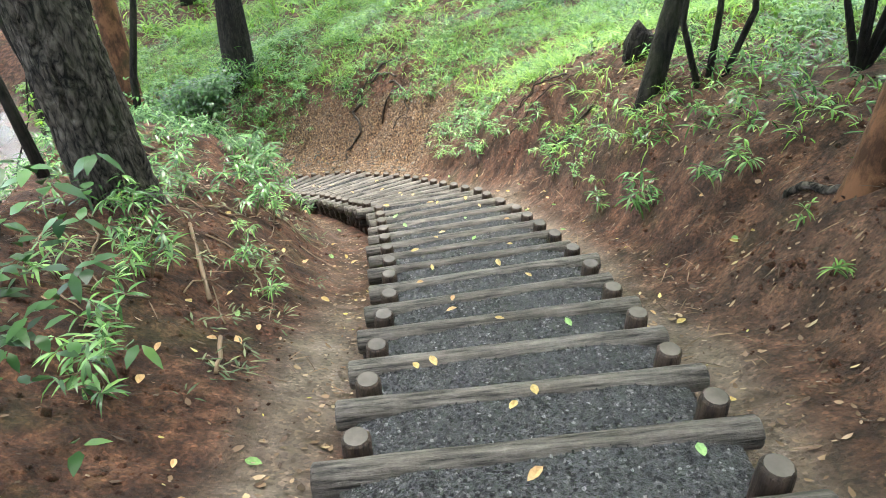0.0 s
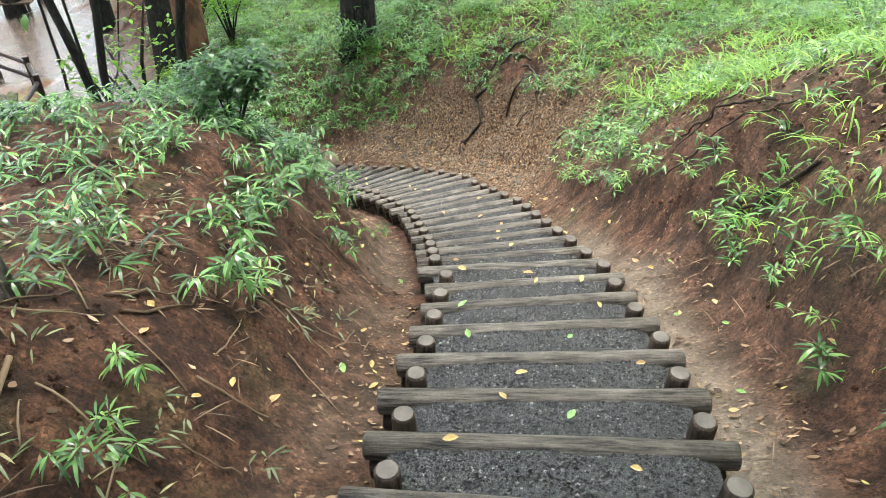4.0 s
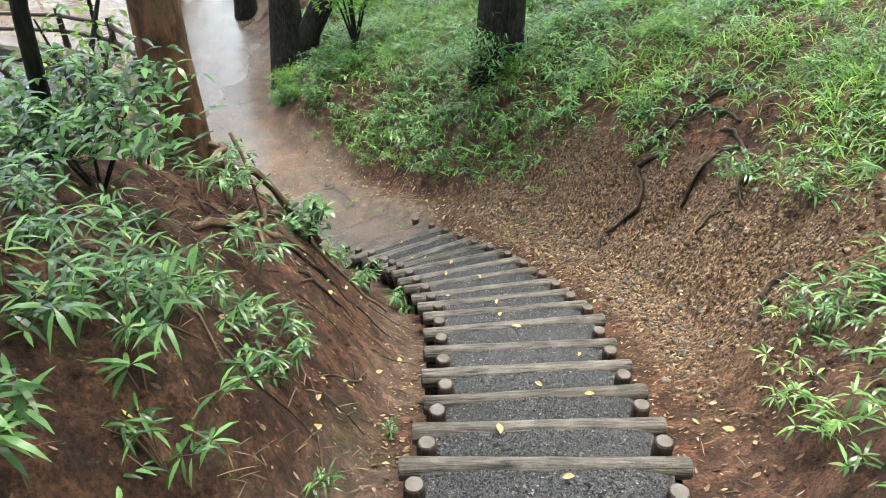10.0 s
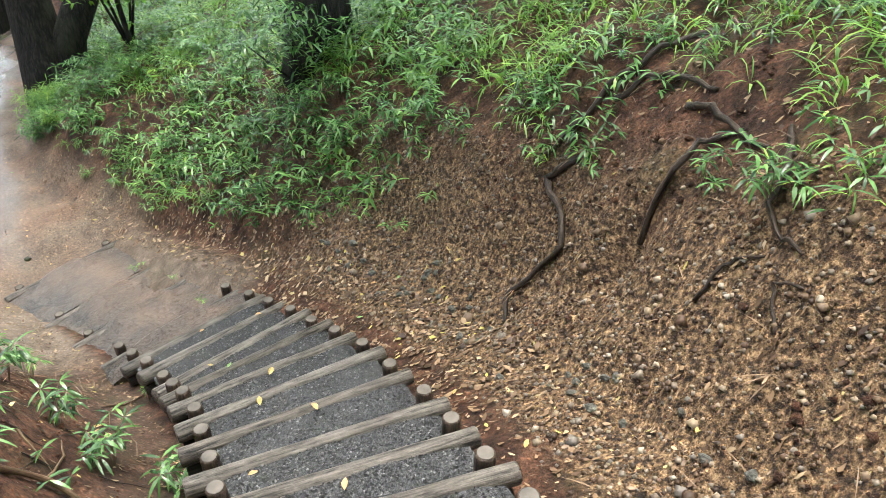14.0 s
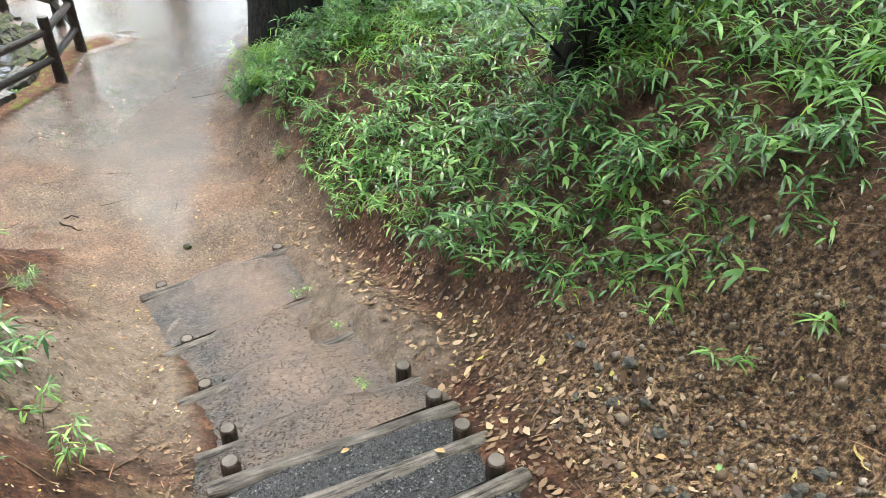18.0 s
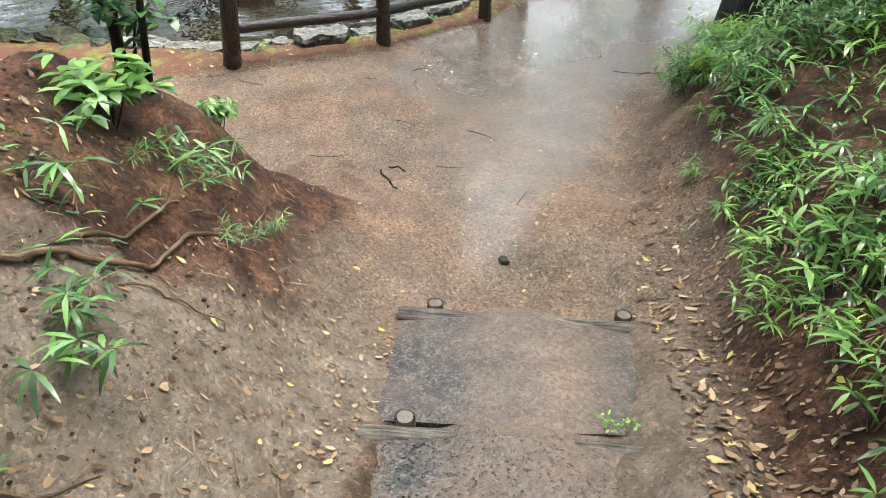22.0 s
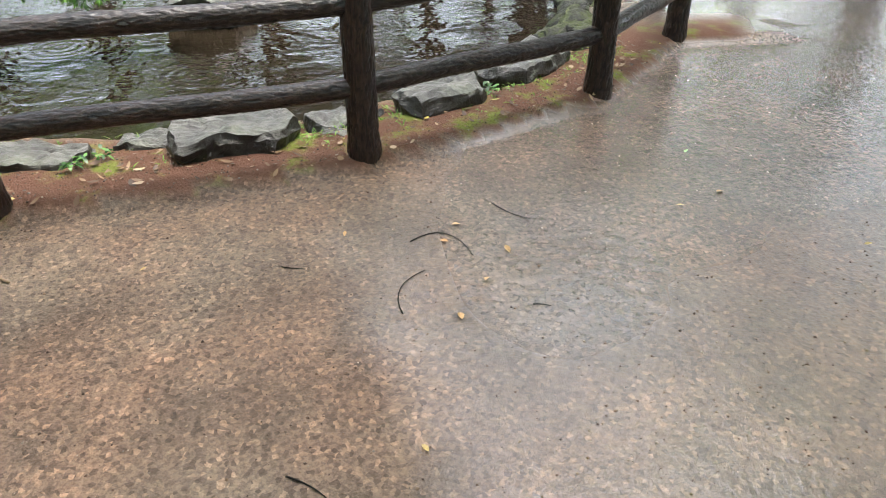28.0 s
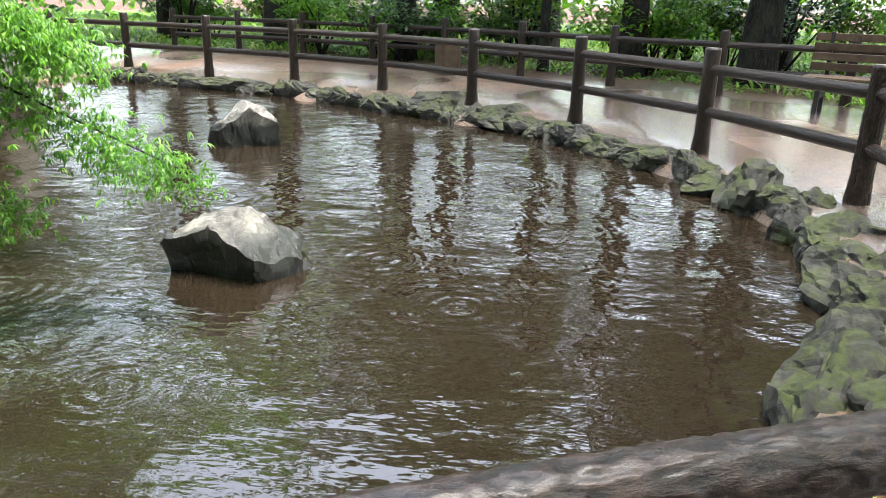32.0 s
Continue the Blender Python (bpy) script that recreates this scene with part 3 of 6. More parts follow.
def muddy_nodes(nt, bsdf):
    p = coords(nt)
    g = nt.nodes.new("ShaderNodeAttribute")
    g.attribute_name = "grain"
    sep = nt.nodes.new("ShaderNodeSeparateXYZ")
    nt.links.new(g.outputs["Vector"], sep.inputs[0])
    lie = ramp(nt, sep.outputs["X"], [(.0, (-.3, -.3, -.3)), (.2, (-.16, -.16, -.16)), (.4, (.18, .18, .18)), (.72, (.22, .22, .22)), (.86, (.08, .08, .08)), (1.0, (.0, .0, .0))])
    mix = ramp(nt, sums(nt, lie, noise_tex(nt, p, 3.2, 6, .7)), [(.40, (0, 0, 0)), (.84, (1, 1, 1))])
    cell = nt.nodes.new("ShaderNodeSeparateColor")
    nt.links.new(voronoi(nt, p, 75, "Color"), cell.inputs[0])
    grit = ramp(nt, cell.outputs[0], [(.0, (.014, .014, .014)), (.5, (.04, .039, .037)), (.85, (.08, .076, .072)), (1, (.13, .122, .115))])
    mud = ramp(nt, noise_tex(nt, p, 40, 5), [(.38, (.098, .067, .050)), (.62, (.19, .138, .106))])
    nt.links.new(mixed(nt, mix, grit, mud), bsdf.inputs["Base Color"])
    bsdf.inputs["Roughness"].default_value = 0.3
    bump(nt, bsdf, sums(nt, voronoi(nt, p, 90), noise_tex(nt, p, 120, 2)), 0.5, 0.006)


MUDDY = material("muddy_gravel", muddy_nodes)
SOIL = material("wet_red_soil", soil_nodes)
LOG = material("weathered_log", wood_nodes((.010, .008, .006), (.25, .222, .19), (1, 1, 1), .5))
LOG_DARK = material("dark_lower_log", wood_nodes((.006, .0045, .0035), (.045, .033, .025), (1, 1, 1), .5))
STAKE_TOP = material("grey_sawn_wood", plain_nodes((.10, .085, .07), .4, .5))
POST = material("sawn_post", wood_nodes((.012, .008, .006), (.13, .09, .065), (1, 1, 1), .55))
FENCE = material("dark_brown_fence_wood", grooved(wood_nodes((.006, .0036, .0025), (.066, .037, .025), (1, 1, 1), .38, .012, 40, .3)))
FENCE_FAR = material("dark_brown_rail_wood", wood_nodes((.004, .0025, .0017), (.062, .038, .026), (1, 1, 1), .38, .03, 58, .14))
for fence_wood in (FENCE, FENCE_FAR):
    fence_wood.node_tree.nodes["Principled BSDF"].inputs["Coat Weight"].default_value = .4
    fence_wood.node_tree.nodes["Principled BSDF"].inputs["Coat Roughness"].default_value = .28
# paler than the posts: sawn end grain with sky reflection put into the colour
POST_TOP = material("sawn_wood_with_sky_sheen", plain_nodes((.12, .105, .095), .4, .4))
GRAVEL = material("dark_wet_gravel", gravel_nodes)
BARK = material("grey_brown_bark", bark_nodes((.006, .0045, .0035), (.17, .145, .118), .42, 24, .1))
BARK_DARK = material("black_wet_bark", bark_nodes((.003, .0025, .002), (.030, .025, .020), .25, 22, .05))
BARK_RED = material("smooth_orange_bark", bark_nodes((.045, .020, .010), (.165, .078, .038), .5, 5, .006))
ROOT = material("brown_root", wood_nodes((.06, .035, .02), (.26, .17, .10), (1, 1, 1), .5, .008))
TWIG = material("dry_bamboo_cane", plain_nodes((.17, .115, .07), .5))
SASA = material("bamboo_grass_leaf", leaf_nodes((.018, .055, .017), (.155, .30, .096), .23, .30))
SASA_LIGHT = material("fresh_bamboo_grass_leaf", leaf_nodes((.055, .145, .032), (.22, .39, .105), .28, .32))
GRASS = material("bright_grass", leaf_nodes((.085, .20, .028), (.26, .44, .075), .4, .42))
SHRUB = material("dark_shrub_leaf", leaf_nodes((.012, .045, .012), (.07, .17, .045), .28, .25))
CROWN = material("tree_leaf", leaf_nodes((.07, .16, .015), (.22, .42, .05), .4, .55))
MAPLE = material("maple_leaf", leaf_nodes((.055, .17, .02), (.18, .37, .05), .35, .5))
LITTER = material("fallen_leaf", litter_nodes)
STONE = material("grey_stone", rock_nodes((.026, .025, .02), (.18, .172, .145), .5))
def mossy_nodes(nt, bsdf):
    """Broken grey stone with green moss on what faces up."""
    rock_nodes((.008, .0075, .0065), (.082, .079, .068), .3)(nt, bsdf)
    base = bsdf.inputs["Base Color"].links[0].from_socket
    sep = nt.nodes.new("ShaderNodeSeparateXYZ")
    nt.links.new(nt.nodes.new("ShaderNodeNewGeometry").outputs["Normal"], sep.inputs[0])
    patch = sums(nt, sums(nt, sep.outputs["Z"], .35, "MULTIPLY"), noise_tex(nt, coords(nt, source="Generated"), 3.2, 6, .65))
    green = ramp(nt, noise_tex(nt, coords(nt), 30, 5, .7), [(.35, (.010, .015, .004)), (.65, (.066, .082, .018))])
    nt.links.new(mixed(nt, ramp(nt, patch, [(.70, (0, 0, 0)), (.82, (.9, .9, .9))]), base, green), bsdf.inputs["Base Color"])


STONE_MOSSY = material("moss_topped_stone", mossy_nodes)
STONE_DARK = material("dark_mossy_stone", rock_nodes((.008, .008, .007), (.060, .058, .048), .75))
def shaded_damp_sides(build, tone):
    """Stone whose steep sides are painted dark by their facing, as shade and damp."""
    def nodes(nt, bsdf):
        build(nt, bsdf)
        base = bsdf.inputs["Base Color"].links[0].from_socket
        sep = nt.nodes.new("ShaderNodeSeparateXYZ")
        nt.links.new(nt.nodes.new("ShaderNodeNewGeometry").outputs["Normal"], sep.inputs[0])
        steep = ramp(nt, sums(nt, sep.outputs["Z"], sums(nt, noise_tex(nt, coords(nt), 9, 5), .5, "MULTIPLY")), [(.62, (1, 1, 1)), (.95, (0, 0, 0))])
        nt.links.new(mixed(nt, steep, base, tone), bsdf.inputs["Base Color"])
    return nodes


SLAB = material("wet_grey_slab", shaded_damp_sides(rock_nodes((.034, .032, .027), (.175, .167, .148), .32), (.016, .014, .010)))
def pebble_nodes(nt, bsdf):
    geo = nt.nodes.new("ShaderNodeNewGeometry")
    c = ramp(nt, geo.outputs["Random Per Island"], [(0, (.035, .021, .014)), (.3, (.09, .052, .031)), (.55, (.19, .125, .076)), (.75, (.16, .138, .115)), (.92, (.30, .22, .14)), (1, (.40, .34, .27))])
    c = mixed(nt, .6, c, ramp(nt, noise_tex(nt, coords(nt), 80, 4), [(.3, (.5, .5, .5)), (.7, (1, 1, 1))]), "MULTIPLY")
    nt.links.new(c, bsdf.inputs["Base Color"])
    bsdf.inputs["Roughness"].default_value = 0.5


PEBBLE = material("brown_pebble", pebble_nodes)
def shaded_wet_rock_nodes(nt, bsdf):
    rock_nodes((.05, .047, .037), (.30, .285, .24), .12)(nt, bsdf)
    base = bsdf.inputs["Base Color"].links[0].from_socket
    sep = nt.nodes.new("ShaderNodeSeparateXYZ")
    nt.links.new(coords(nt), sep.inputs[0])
    # dark band: wet foot, carried higher to paint the shade of the undercut front
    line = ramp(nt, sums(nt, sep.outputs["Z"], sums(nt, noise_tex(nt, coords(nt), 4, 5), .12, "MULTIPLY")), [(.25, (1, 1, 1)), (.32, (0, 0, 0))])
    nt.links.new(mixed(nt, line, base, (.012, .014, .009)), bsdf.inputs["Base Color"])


WET_ROCK = material("rock_with_shaded_wet_foot", shaded_wet_rock_nodes)
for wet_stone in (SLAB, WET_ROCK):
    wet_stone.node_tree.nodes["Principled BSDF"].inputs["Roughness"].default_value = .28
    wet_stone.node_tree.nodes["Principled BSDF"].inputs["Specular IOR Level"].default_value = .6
WATER = material("murky_water", water_nodes)

# ---- ground: one sheet ----
def grid_line(a, b, fine, reach):
    core = np.arange(a, b, fine)
    out = [b]
    step = fine
    while out[-1] < b + reach:
        step *= 1.22
        out.append(out[-1] + step)
    back = [a - (v - b) for v in out[1:]][::-1]
    return np.array(back + list(core) + out)


gx, gy = grid_line(-13.8, 2.4, 0.065, 380), grid_line(0.5, 17.2, 0.065, 380)
X, Y = np.meshgrid(gx, gy)
H, path_w, eroded_w, silt_w, step_w, side_w = (v.reshape(X.shape) for v in terrain(X.ravel(), Y.ravel()))
moss_w = MOSS[0]
nx, ny = len(gx), len(gy)
k = np.arange(nx * ny).reshape(ny, nx)
quads = np.stack([k[:-1, :-1], k[:-1, 1:], k[1:, 1:], k[1:, :-1]], -1).reshape(-1, 4)
ground_ob = soup("ground", np.stack([X, Y, H], -1).reshape(-1, 3), quads, SOIL)
tagged(ground_ob, "red-brown woodland soil, muddy path and grassy banks", "ground", kind="structure")
ground_ob.data.shade_smooth()
xr, yr = X.ravel(), Y.ravel()
sr, tr = side_w.ravel(), step_w.ravel()
puddle = smooth(-.02, .12, fbm(xr * .45, yr * .45, 31) + .04)
edge_l = np.interp(tr, (38.0, 38.5, 39.0, 39.7, 40.3, 41.0, 42.2), (-.28, -.32, -.44, -.62, -.9, -1.75, -1.9)) + .35 * fbm(xr * 2.2, yr * 2.2, 40)
edge_r = np.interp(tr, (38.0, 38.5, 39.1, 39.9, 40.5, 41.9), (-.12, -.1, .08, .42, .6, .62)) + .3 * fbm(xr * 2.2, yr * 2.2, 41)
stream = smooth(-.25, .3, sr - edge_l) * smooth(-.14, .16, edge_r - sr) * smooth(37.9, 39.2, tr)
flood = smooth(-10.7, -11.5, xr + .35 * (yr - 15.5) + fbm(xr, yr, 44) * .9) * smooth(14.6, 15.3, yr)
wet_w = path_w.ravel() * (1 - moss_w) * np.clip(.20 + .15 * puddle + .36 * stream + .45 * flood + .5 * puddle * smooth(-14, -17, xr), 0, 1) * smooth(1.05, .7, sr - .4 * smooth(40.2, 43, tr) - 3 * smooth(46, 50, tr)) * smooth(.14, .05, H.ravel()) + .06
for key, values in (("path", path_w), ("eroded", eroded_w), ("silt", silt_w), ("wet", wet_w), ("moss", moss_w)):
    at = ground_ob.data.attributes.new(key, "FLOAT", "POINT")
    at.data.foreach_set("value", np.ascontiguousarray(values.ravel(), dtype=np.float32))

# ---- pond ----
WATER_Z = -0.15
wv = [(x, y, WATER_Z) for x, y in (POND - POND.mean(0)) * 1.06 + POND.mean(0)]
pond = shaped("water", wv, [tuple(range(len(wv)))[::-1]], WATER)
tagged(pond, "murky brown pond water with rain ripples", "water", kind="structure")


# ---- log steps ----
def pebbles(n, width, depth, size, slope):
    """Loose angular stones on a tread, in its own frame."""
    c = np.stack([rng.uniform(-width / 2, width / 2, n), rng.uniform(0, depth, n), np.zeros(n)], -1)
    c[:, 2] = slope(c[:, 1]) + rng.uniform(-.3, .25, n) * size
    base = np.array([(1, 0, 0), (0, 1, 0), (-1, 0, 0), (0, -1, 0), (0, 0, .8), (0, 0, -.8)])
    s = size * rng.uniform(.5, 1.2, (n, 1, 1))
    a = rng.uniform(0, 6.28, n)
    rot = np.stack([np.stack([np.cos(a), -np.sin(a), 0 * a], -1), np.stack([np.sin(a), np.cos(a), 0 * a], -1), np.stack([0 * a, 0 * a, 1 + 0 * a], -1)], -2)
    v = np.einsum("nij,pj->npi", rot, base) * s * rng.uniform(.6, 1.2, (n, 6, 3)) + c[:, None, :]
    f = np.array([(0, 1, 4), (1, 2, 4), (2, 3, 4), (3, 0, 4), (1, 0, 5), (2, 1, 5), (3, 2, 5), (0, 3, 5)])
    return v.reshape(-1, 3), (f[None] + 6 * np.arange(n)[:, None, None]).reshape(-1, 3)


def log_step(i):
    l, r = post_places(i)
    lu, ru = post_places(i - 1)
    across = (r - l).normalized()
    down = Vector((-across.y, across.x, 0)).normalized()
    if down.dot((l + r) / 2 - (lu + ru) / 2) < 0:
        down = -down
    buried = i >= 35
    step = empty("log_step", (l + r) / 2 - Vector((0, 0, .2)),
                 "half-buried log step silted over with wet mud" if buried else "weathered log step held by two stakes and filled with dark gravel", "step", "log steps")
    rad = .056 + .006 * noise.noise(Vector((i * 1.7, 3, 0)))
    off = down * -(.045 + rad)
    lower = Vector((0, 0, -rad - (.028 if buried else .004)))
    ext_l, ext_r = (.2 if buried else .13) + .04 * noise.noise(Vector((i * 2.3, 0, 9))), (.13 if buried else .10) + .05 * noise.noise(Vector((i * 1.9, 5, 0)))
    a, b = l - across * ext_l + off + lower, r + across * ext_r + off + lower
    under(bar("log", a, b, rad, rad * (.93 + .1 * noise.noise(Vector((i, 0, 1)))), LOG, None, "", 14, .07, i * 1.31, 12), step)
    # second log below the first, in much darker wood
    under(bar("riser_log", a + Vector((0, 0, -.105)) + down * -.012 + across * .02, b + Vector((0, 0, -.105)) + down * -.012 - across * .03, .05, .05, LOG_DARK, None, "dark lower log", 12, .14, i * 2.1, 8), step)
    for top in (l, r):
        lift = (-.05 if i >= 36 else 0) + .012 * noise.noise(Vector((i * 3.1, top.x, 0)))
        pts = [top + Vector((0, 0, z)) for z in (-.36, -.2, -.05, -.008 + lift, lift)]
        rr = [.047, .047, .047, .046, .040]
        v, f = tube(pts, rr, 14, .07, i + top.x)
        stake = under(shaped("stake", v, f, POST, None, "", True, grain_of(pts, rr, 14)), step)
        disc = [(top.x + math.cos(6.283 * k / 12) * .037, top.y + math.sin(6.283 * k / 12) * .037, top.z + lift + dz) for dz in (-.004, .003) for k in range(12)]
        under(shaped("stake_top", disc, [(k, (k + 1) % 12, 12 + (k + 1) % 12, 12 + k) for k in range(12)] + [tuple(range(12, 24))], STAKE_TOP, None, "pale wet sawn top"), stake)
    # tread: gravel from the log above down to this log
    width_l, width_r = (.2, .12) if buried else (.04, .03)
    fl, fr = l - across * width_l + off, r + across * width_r + off
    if buried:
        fl, fr = fl + down * (rad * 1.5), fr + down * (rad * 1.5)
    bl, br = lu - across * width_l + Vector((0, 0, 0)), ru + across * width_r
    nu, nv = 16, 8
    vs = []
    for u in range(nu + 1):
        for v in range(nv + 1):
            s, t = u / nu, v / nv
            p = (bl.lerp(br, s)).lerp(fl.lerp(fr, s), t)
            zf = fl.lerp(fr, s).z
            if buried:
                p = p + across * (.05 * noise.noise(Vector((p.x * 5, p.y * 5, i))) * abs(2 * s - 1) ** 3)
            p.z = zf + (.13 if buried else .055) * (1 - t) - (.045 if buried else .03) + .012 * noise.noise(Vector((p.x * 6, p.y * 6, 0))) - .03 * (abs(2 * s - 1) ** 6)
            if buried:
                mud = min(1, max(0, (s - .22 - .16 * noise.noise(Vector((p.x * 3, p.y * 3, 4)))) * 7)) * min(1, max(0, (.78 + .12 * noise.noise(Vector((p.x * 4, p.y * 4, 9))) - s) * 7))
                p.z += (.052 * mud - .02) * t - (.025 if v == nv else 0)
            vs.append(p)
    fs = []
    for u in range(nu):
        for v in range(nv):
            q = u * (nv + 1) + v
            fs.append((q, q + 1, q + nv + 2, q + nv + 1))
    # skirt
    n0 = len(vs)
    ring = [u * (nv + 1) for u in range(nu + 1)] + [nu * (nv + 1) + v for v in range(1, nv + 1)] + [u * (nv + 1) + nv for u in range(nu - 1, -1, -1)] + [v for v in range(nv - 1, 0, -1)]
    for q in ring:
        vs.append(vs[q] - Vector((0, 0, .22)))
    for q in range(len(ring)):
        q2 = (q + 1) % len(ring)
        fs.append((ring[q], n0 + q, n0 + q2, ring[q2]))
    if i < 38:
        count = 1700 if i < 34 else 1300
        s, t = rng.uniform(.02, .98, count) ** (1.8 if buried else 1), rng.uniform(.03, .95, count)
        pv, pf = pebbles(count, .01, .01, .0092, lambda y: 0 * y)
        grid = np.array([tuple(p) for p in vs[:(nu + 1) * (nv + 1)]]).reshape(nu + 1, nv + 1, 3)
        gu, gv = s * nu, t * nv
        iu, iv = gu.astype(int), gv.astype(int)
        fu, fv = (gu - iu)[:, None], (gv - iv)[:, None]
        c = (grid[iu, iv] * (1 - fu) + grid[iu + 1, iv] * fu) * (1 - fv) + (grid[iu, iv + 1] * (1 - fu) + grid[iu + 1, iv + 1] * fu) * fv
        pv = pv.reshape(-1, 6, 3)
        pv = pv - pv.mean(1, keepdims=True) + c[:, None, :]
        o = len(vs)
        vs = vs + [tuple(p) for p in pv.reshape(-1, 3)]
        fs = fs + [tuple(int(q) + o for q in f) for f in pf]
    # how far along and down the tread each point lies
    spot = [((Vector(p) - fl).dot(across) / (fr - fl).length, (Vector(p) - fl).dot(down), i * 1.7) for p in vs]
    under(shaped("gravel_tread", vs, fs, MUDDY if buried else GRAVEL, None, "gravel silted with brown mud" if buried else "dark grey wet gravel", False, spot), step)
    return step


for i in range(-4, STEPS):
    log_step(i)


# ---- fences round the pond ----
def fence(places, height, label, rails=(.75, .38), near=0):
    first = Vector((*places[0], 0))
    thing = empty("log_rail_fence", first, label, "fence")
    tops = []
    for n, (x, y) in enumerate(places):
        z0 = ground(x, y)
        z = min(z0, 0.0) if abs(z0) < .2 else 0.0
        fat = 1.22 if n == 0 and near else 1.05
        lean = Vector((.09, .05, 0)) if n == 0 and near else Vector((0, 0, 0))
        pts = [Vector((x, y, z + h)) + lean * (h / height) for h in (-.3, .05, .16, height * .5, height - .02, height)]
        rr = [r * fat for r in (.082, .078, .069, .066, .065, .061)]
        if n < near:
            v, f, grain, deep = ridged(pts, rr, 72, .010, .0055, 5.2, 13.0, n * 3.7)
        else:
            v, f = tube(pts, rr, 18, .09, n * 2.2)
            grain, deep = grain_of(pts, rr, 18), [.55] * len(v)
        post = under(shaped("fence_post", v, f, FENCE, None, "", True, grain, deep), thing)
        tx, ty = x + lean.x, y + lean.y
        disc = [(tx + math.cos(6.283 * k / 18) * .056 * fat, ty + math.sin(6.283 * k / 18) * .056 * fat, z + height + dz) for dz in (-.004, .003) for k in range(18)]
        under(shaped("post_top", disc, [(k, (k + 1) % 18, 18 + (k + 1) % 18, 18 + k) for k in range(18)] + [tuple(range(18, 36))], POST_TOP, None, "sawn top with a pale sky sheen painted in"), post)
        tops.append(Vector((x, y, z)))
    for n, (a, b) in enumerate(zip(tops, tops[1:])):
        for h in rails:
            up = Vector((0, 0, h))
            if n < near - 1:
                ends = [a + up, a.lerp(b, .33) + up + Vector((0, 0, .006)), a.lerp(b, .67) + up - Vector((0, 0, .004)), b + up]
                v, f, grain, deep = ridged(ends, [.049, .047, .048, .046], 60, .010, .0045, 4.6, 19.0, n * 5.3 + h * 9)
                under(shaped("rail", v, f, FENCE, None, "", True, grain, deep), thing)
            else:
                under(bar("rail", a + up, b + up, .047, .045, FENCE_FAR, None, "", 14, .1, n * 1.9 + h, 9), thing)
    return thing


POND_FENCE = [(-11.77, 12.84), (-12.06, 14.43), (-12.68, 15.80), (-13.64, 16.69), (-15.2, 17.25), (-16.85, 17.15), (-18.52, 16.43), (-19.95, 15.36),
              (-21.22, 14.08), (-22.32, 12.67), (-23.14, 11.07), (-23.75, 9.37), (-24.24, 7.64), (-24.7, 5.9), (-25.2, 4.1)]
fence(POND_FENCE, .93, "dark brown log-rail fence with two rails round the pond", near=6)
FAR_FENCE = [(-21.6, 20.8), (-22.6, 19.2), (-23.2, 17.6), (-24.1, 16.1), (-25.1, 14.6), (-26.1, 13.1), (-26.9, 11.5), (-27.6, 9.8), (-28.2, 8.1), (-28.7, 6.3)]
fence(FAR_FENCE, .95, "dark brown log-rail fence beyond the pond path")


# ---- stones ----
def boulder(name, place, size, turn, seed, mat, label, category="rock", flat=.5, cuts=3):
    bm = bmesh.new()
    bmesh.ops.create_icosphere(bm, subdivisions=cuts, radius=1)
    rnd = random.Random(seed)
    planes = [(Vector((rnd.uniform(-1, 1), rnd.uniform(-1, 1), rnd.uniform(-.5, 1))).normalized(), rnd.uniform(.5, .78)) for _ in range(13)]
    planes.append((Vector((rnd.uniform(-.2, .2), rnd.uniform(-.2, .2), 1)).normalized(), flat))
    for v in bm.verts:
        for n, d in planes:
            over = v.co.dot(n) - d
            if over > 0:
                v.co -= n * over
        crack = max(0, .16 - abs(noise.noise(v.co * 2.4 + Vector((seed * 3.7, 5, 0))))) / .16
        v.co *= 1 + .11 * noise.noise(v.co * 2.5 + Vector((seed, 0, 0))) + .06 * noise.noise(v.co * 6 + Vector((0, seed, 0))) + .04 * noise.noise(v.co * 13 + Vector((0, 0, seed))) - .13 * crack
        v.co = Vector((v.co.x * size[0], v.co.y * size[1], v.co.z * size[2]))
    me = bpy.data.meshes.new(name)
    bm.to_mesh(me)
    bm.free()
    me.materials.append(mat)
    ob = new(name, me)
    ob.matrix_world = pose(*place, 0, 0, turn)
    return tagged(ob, label, category)


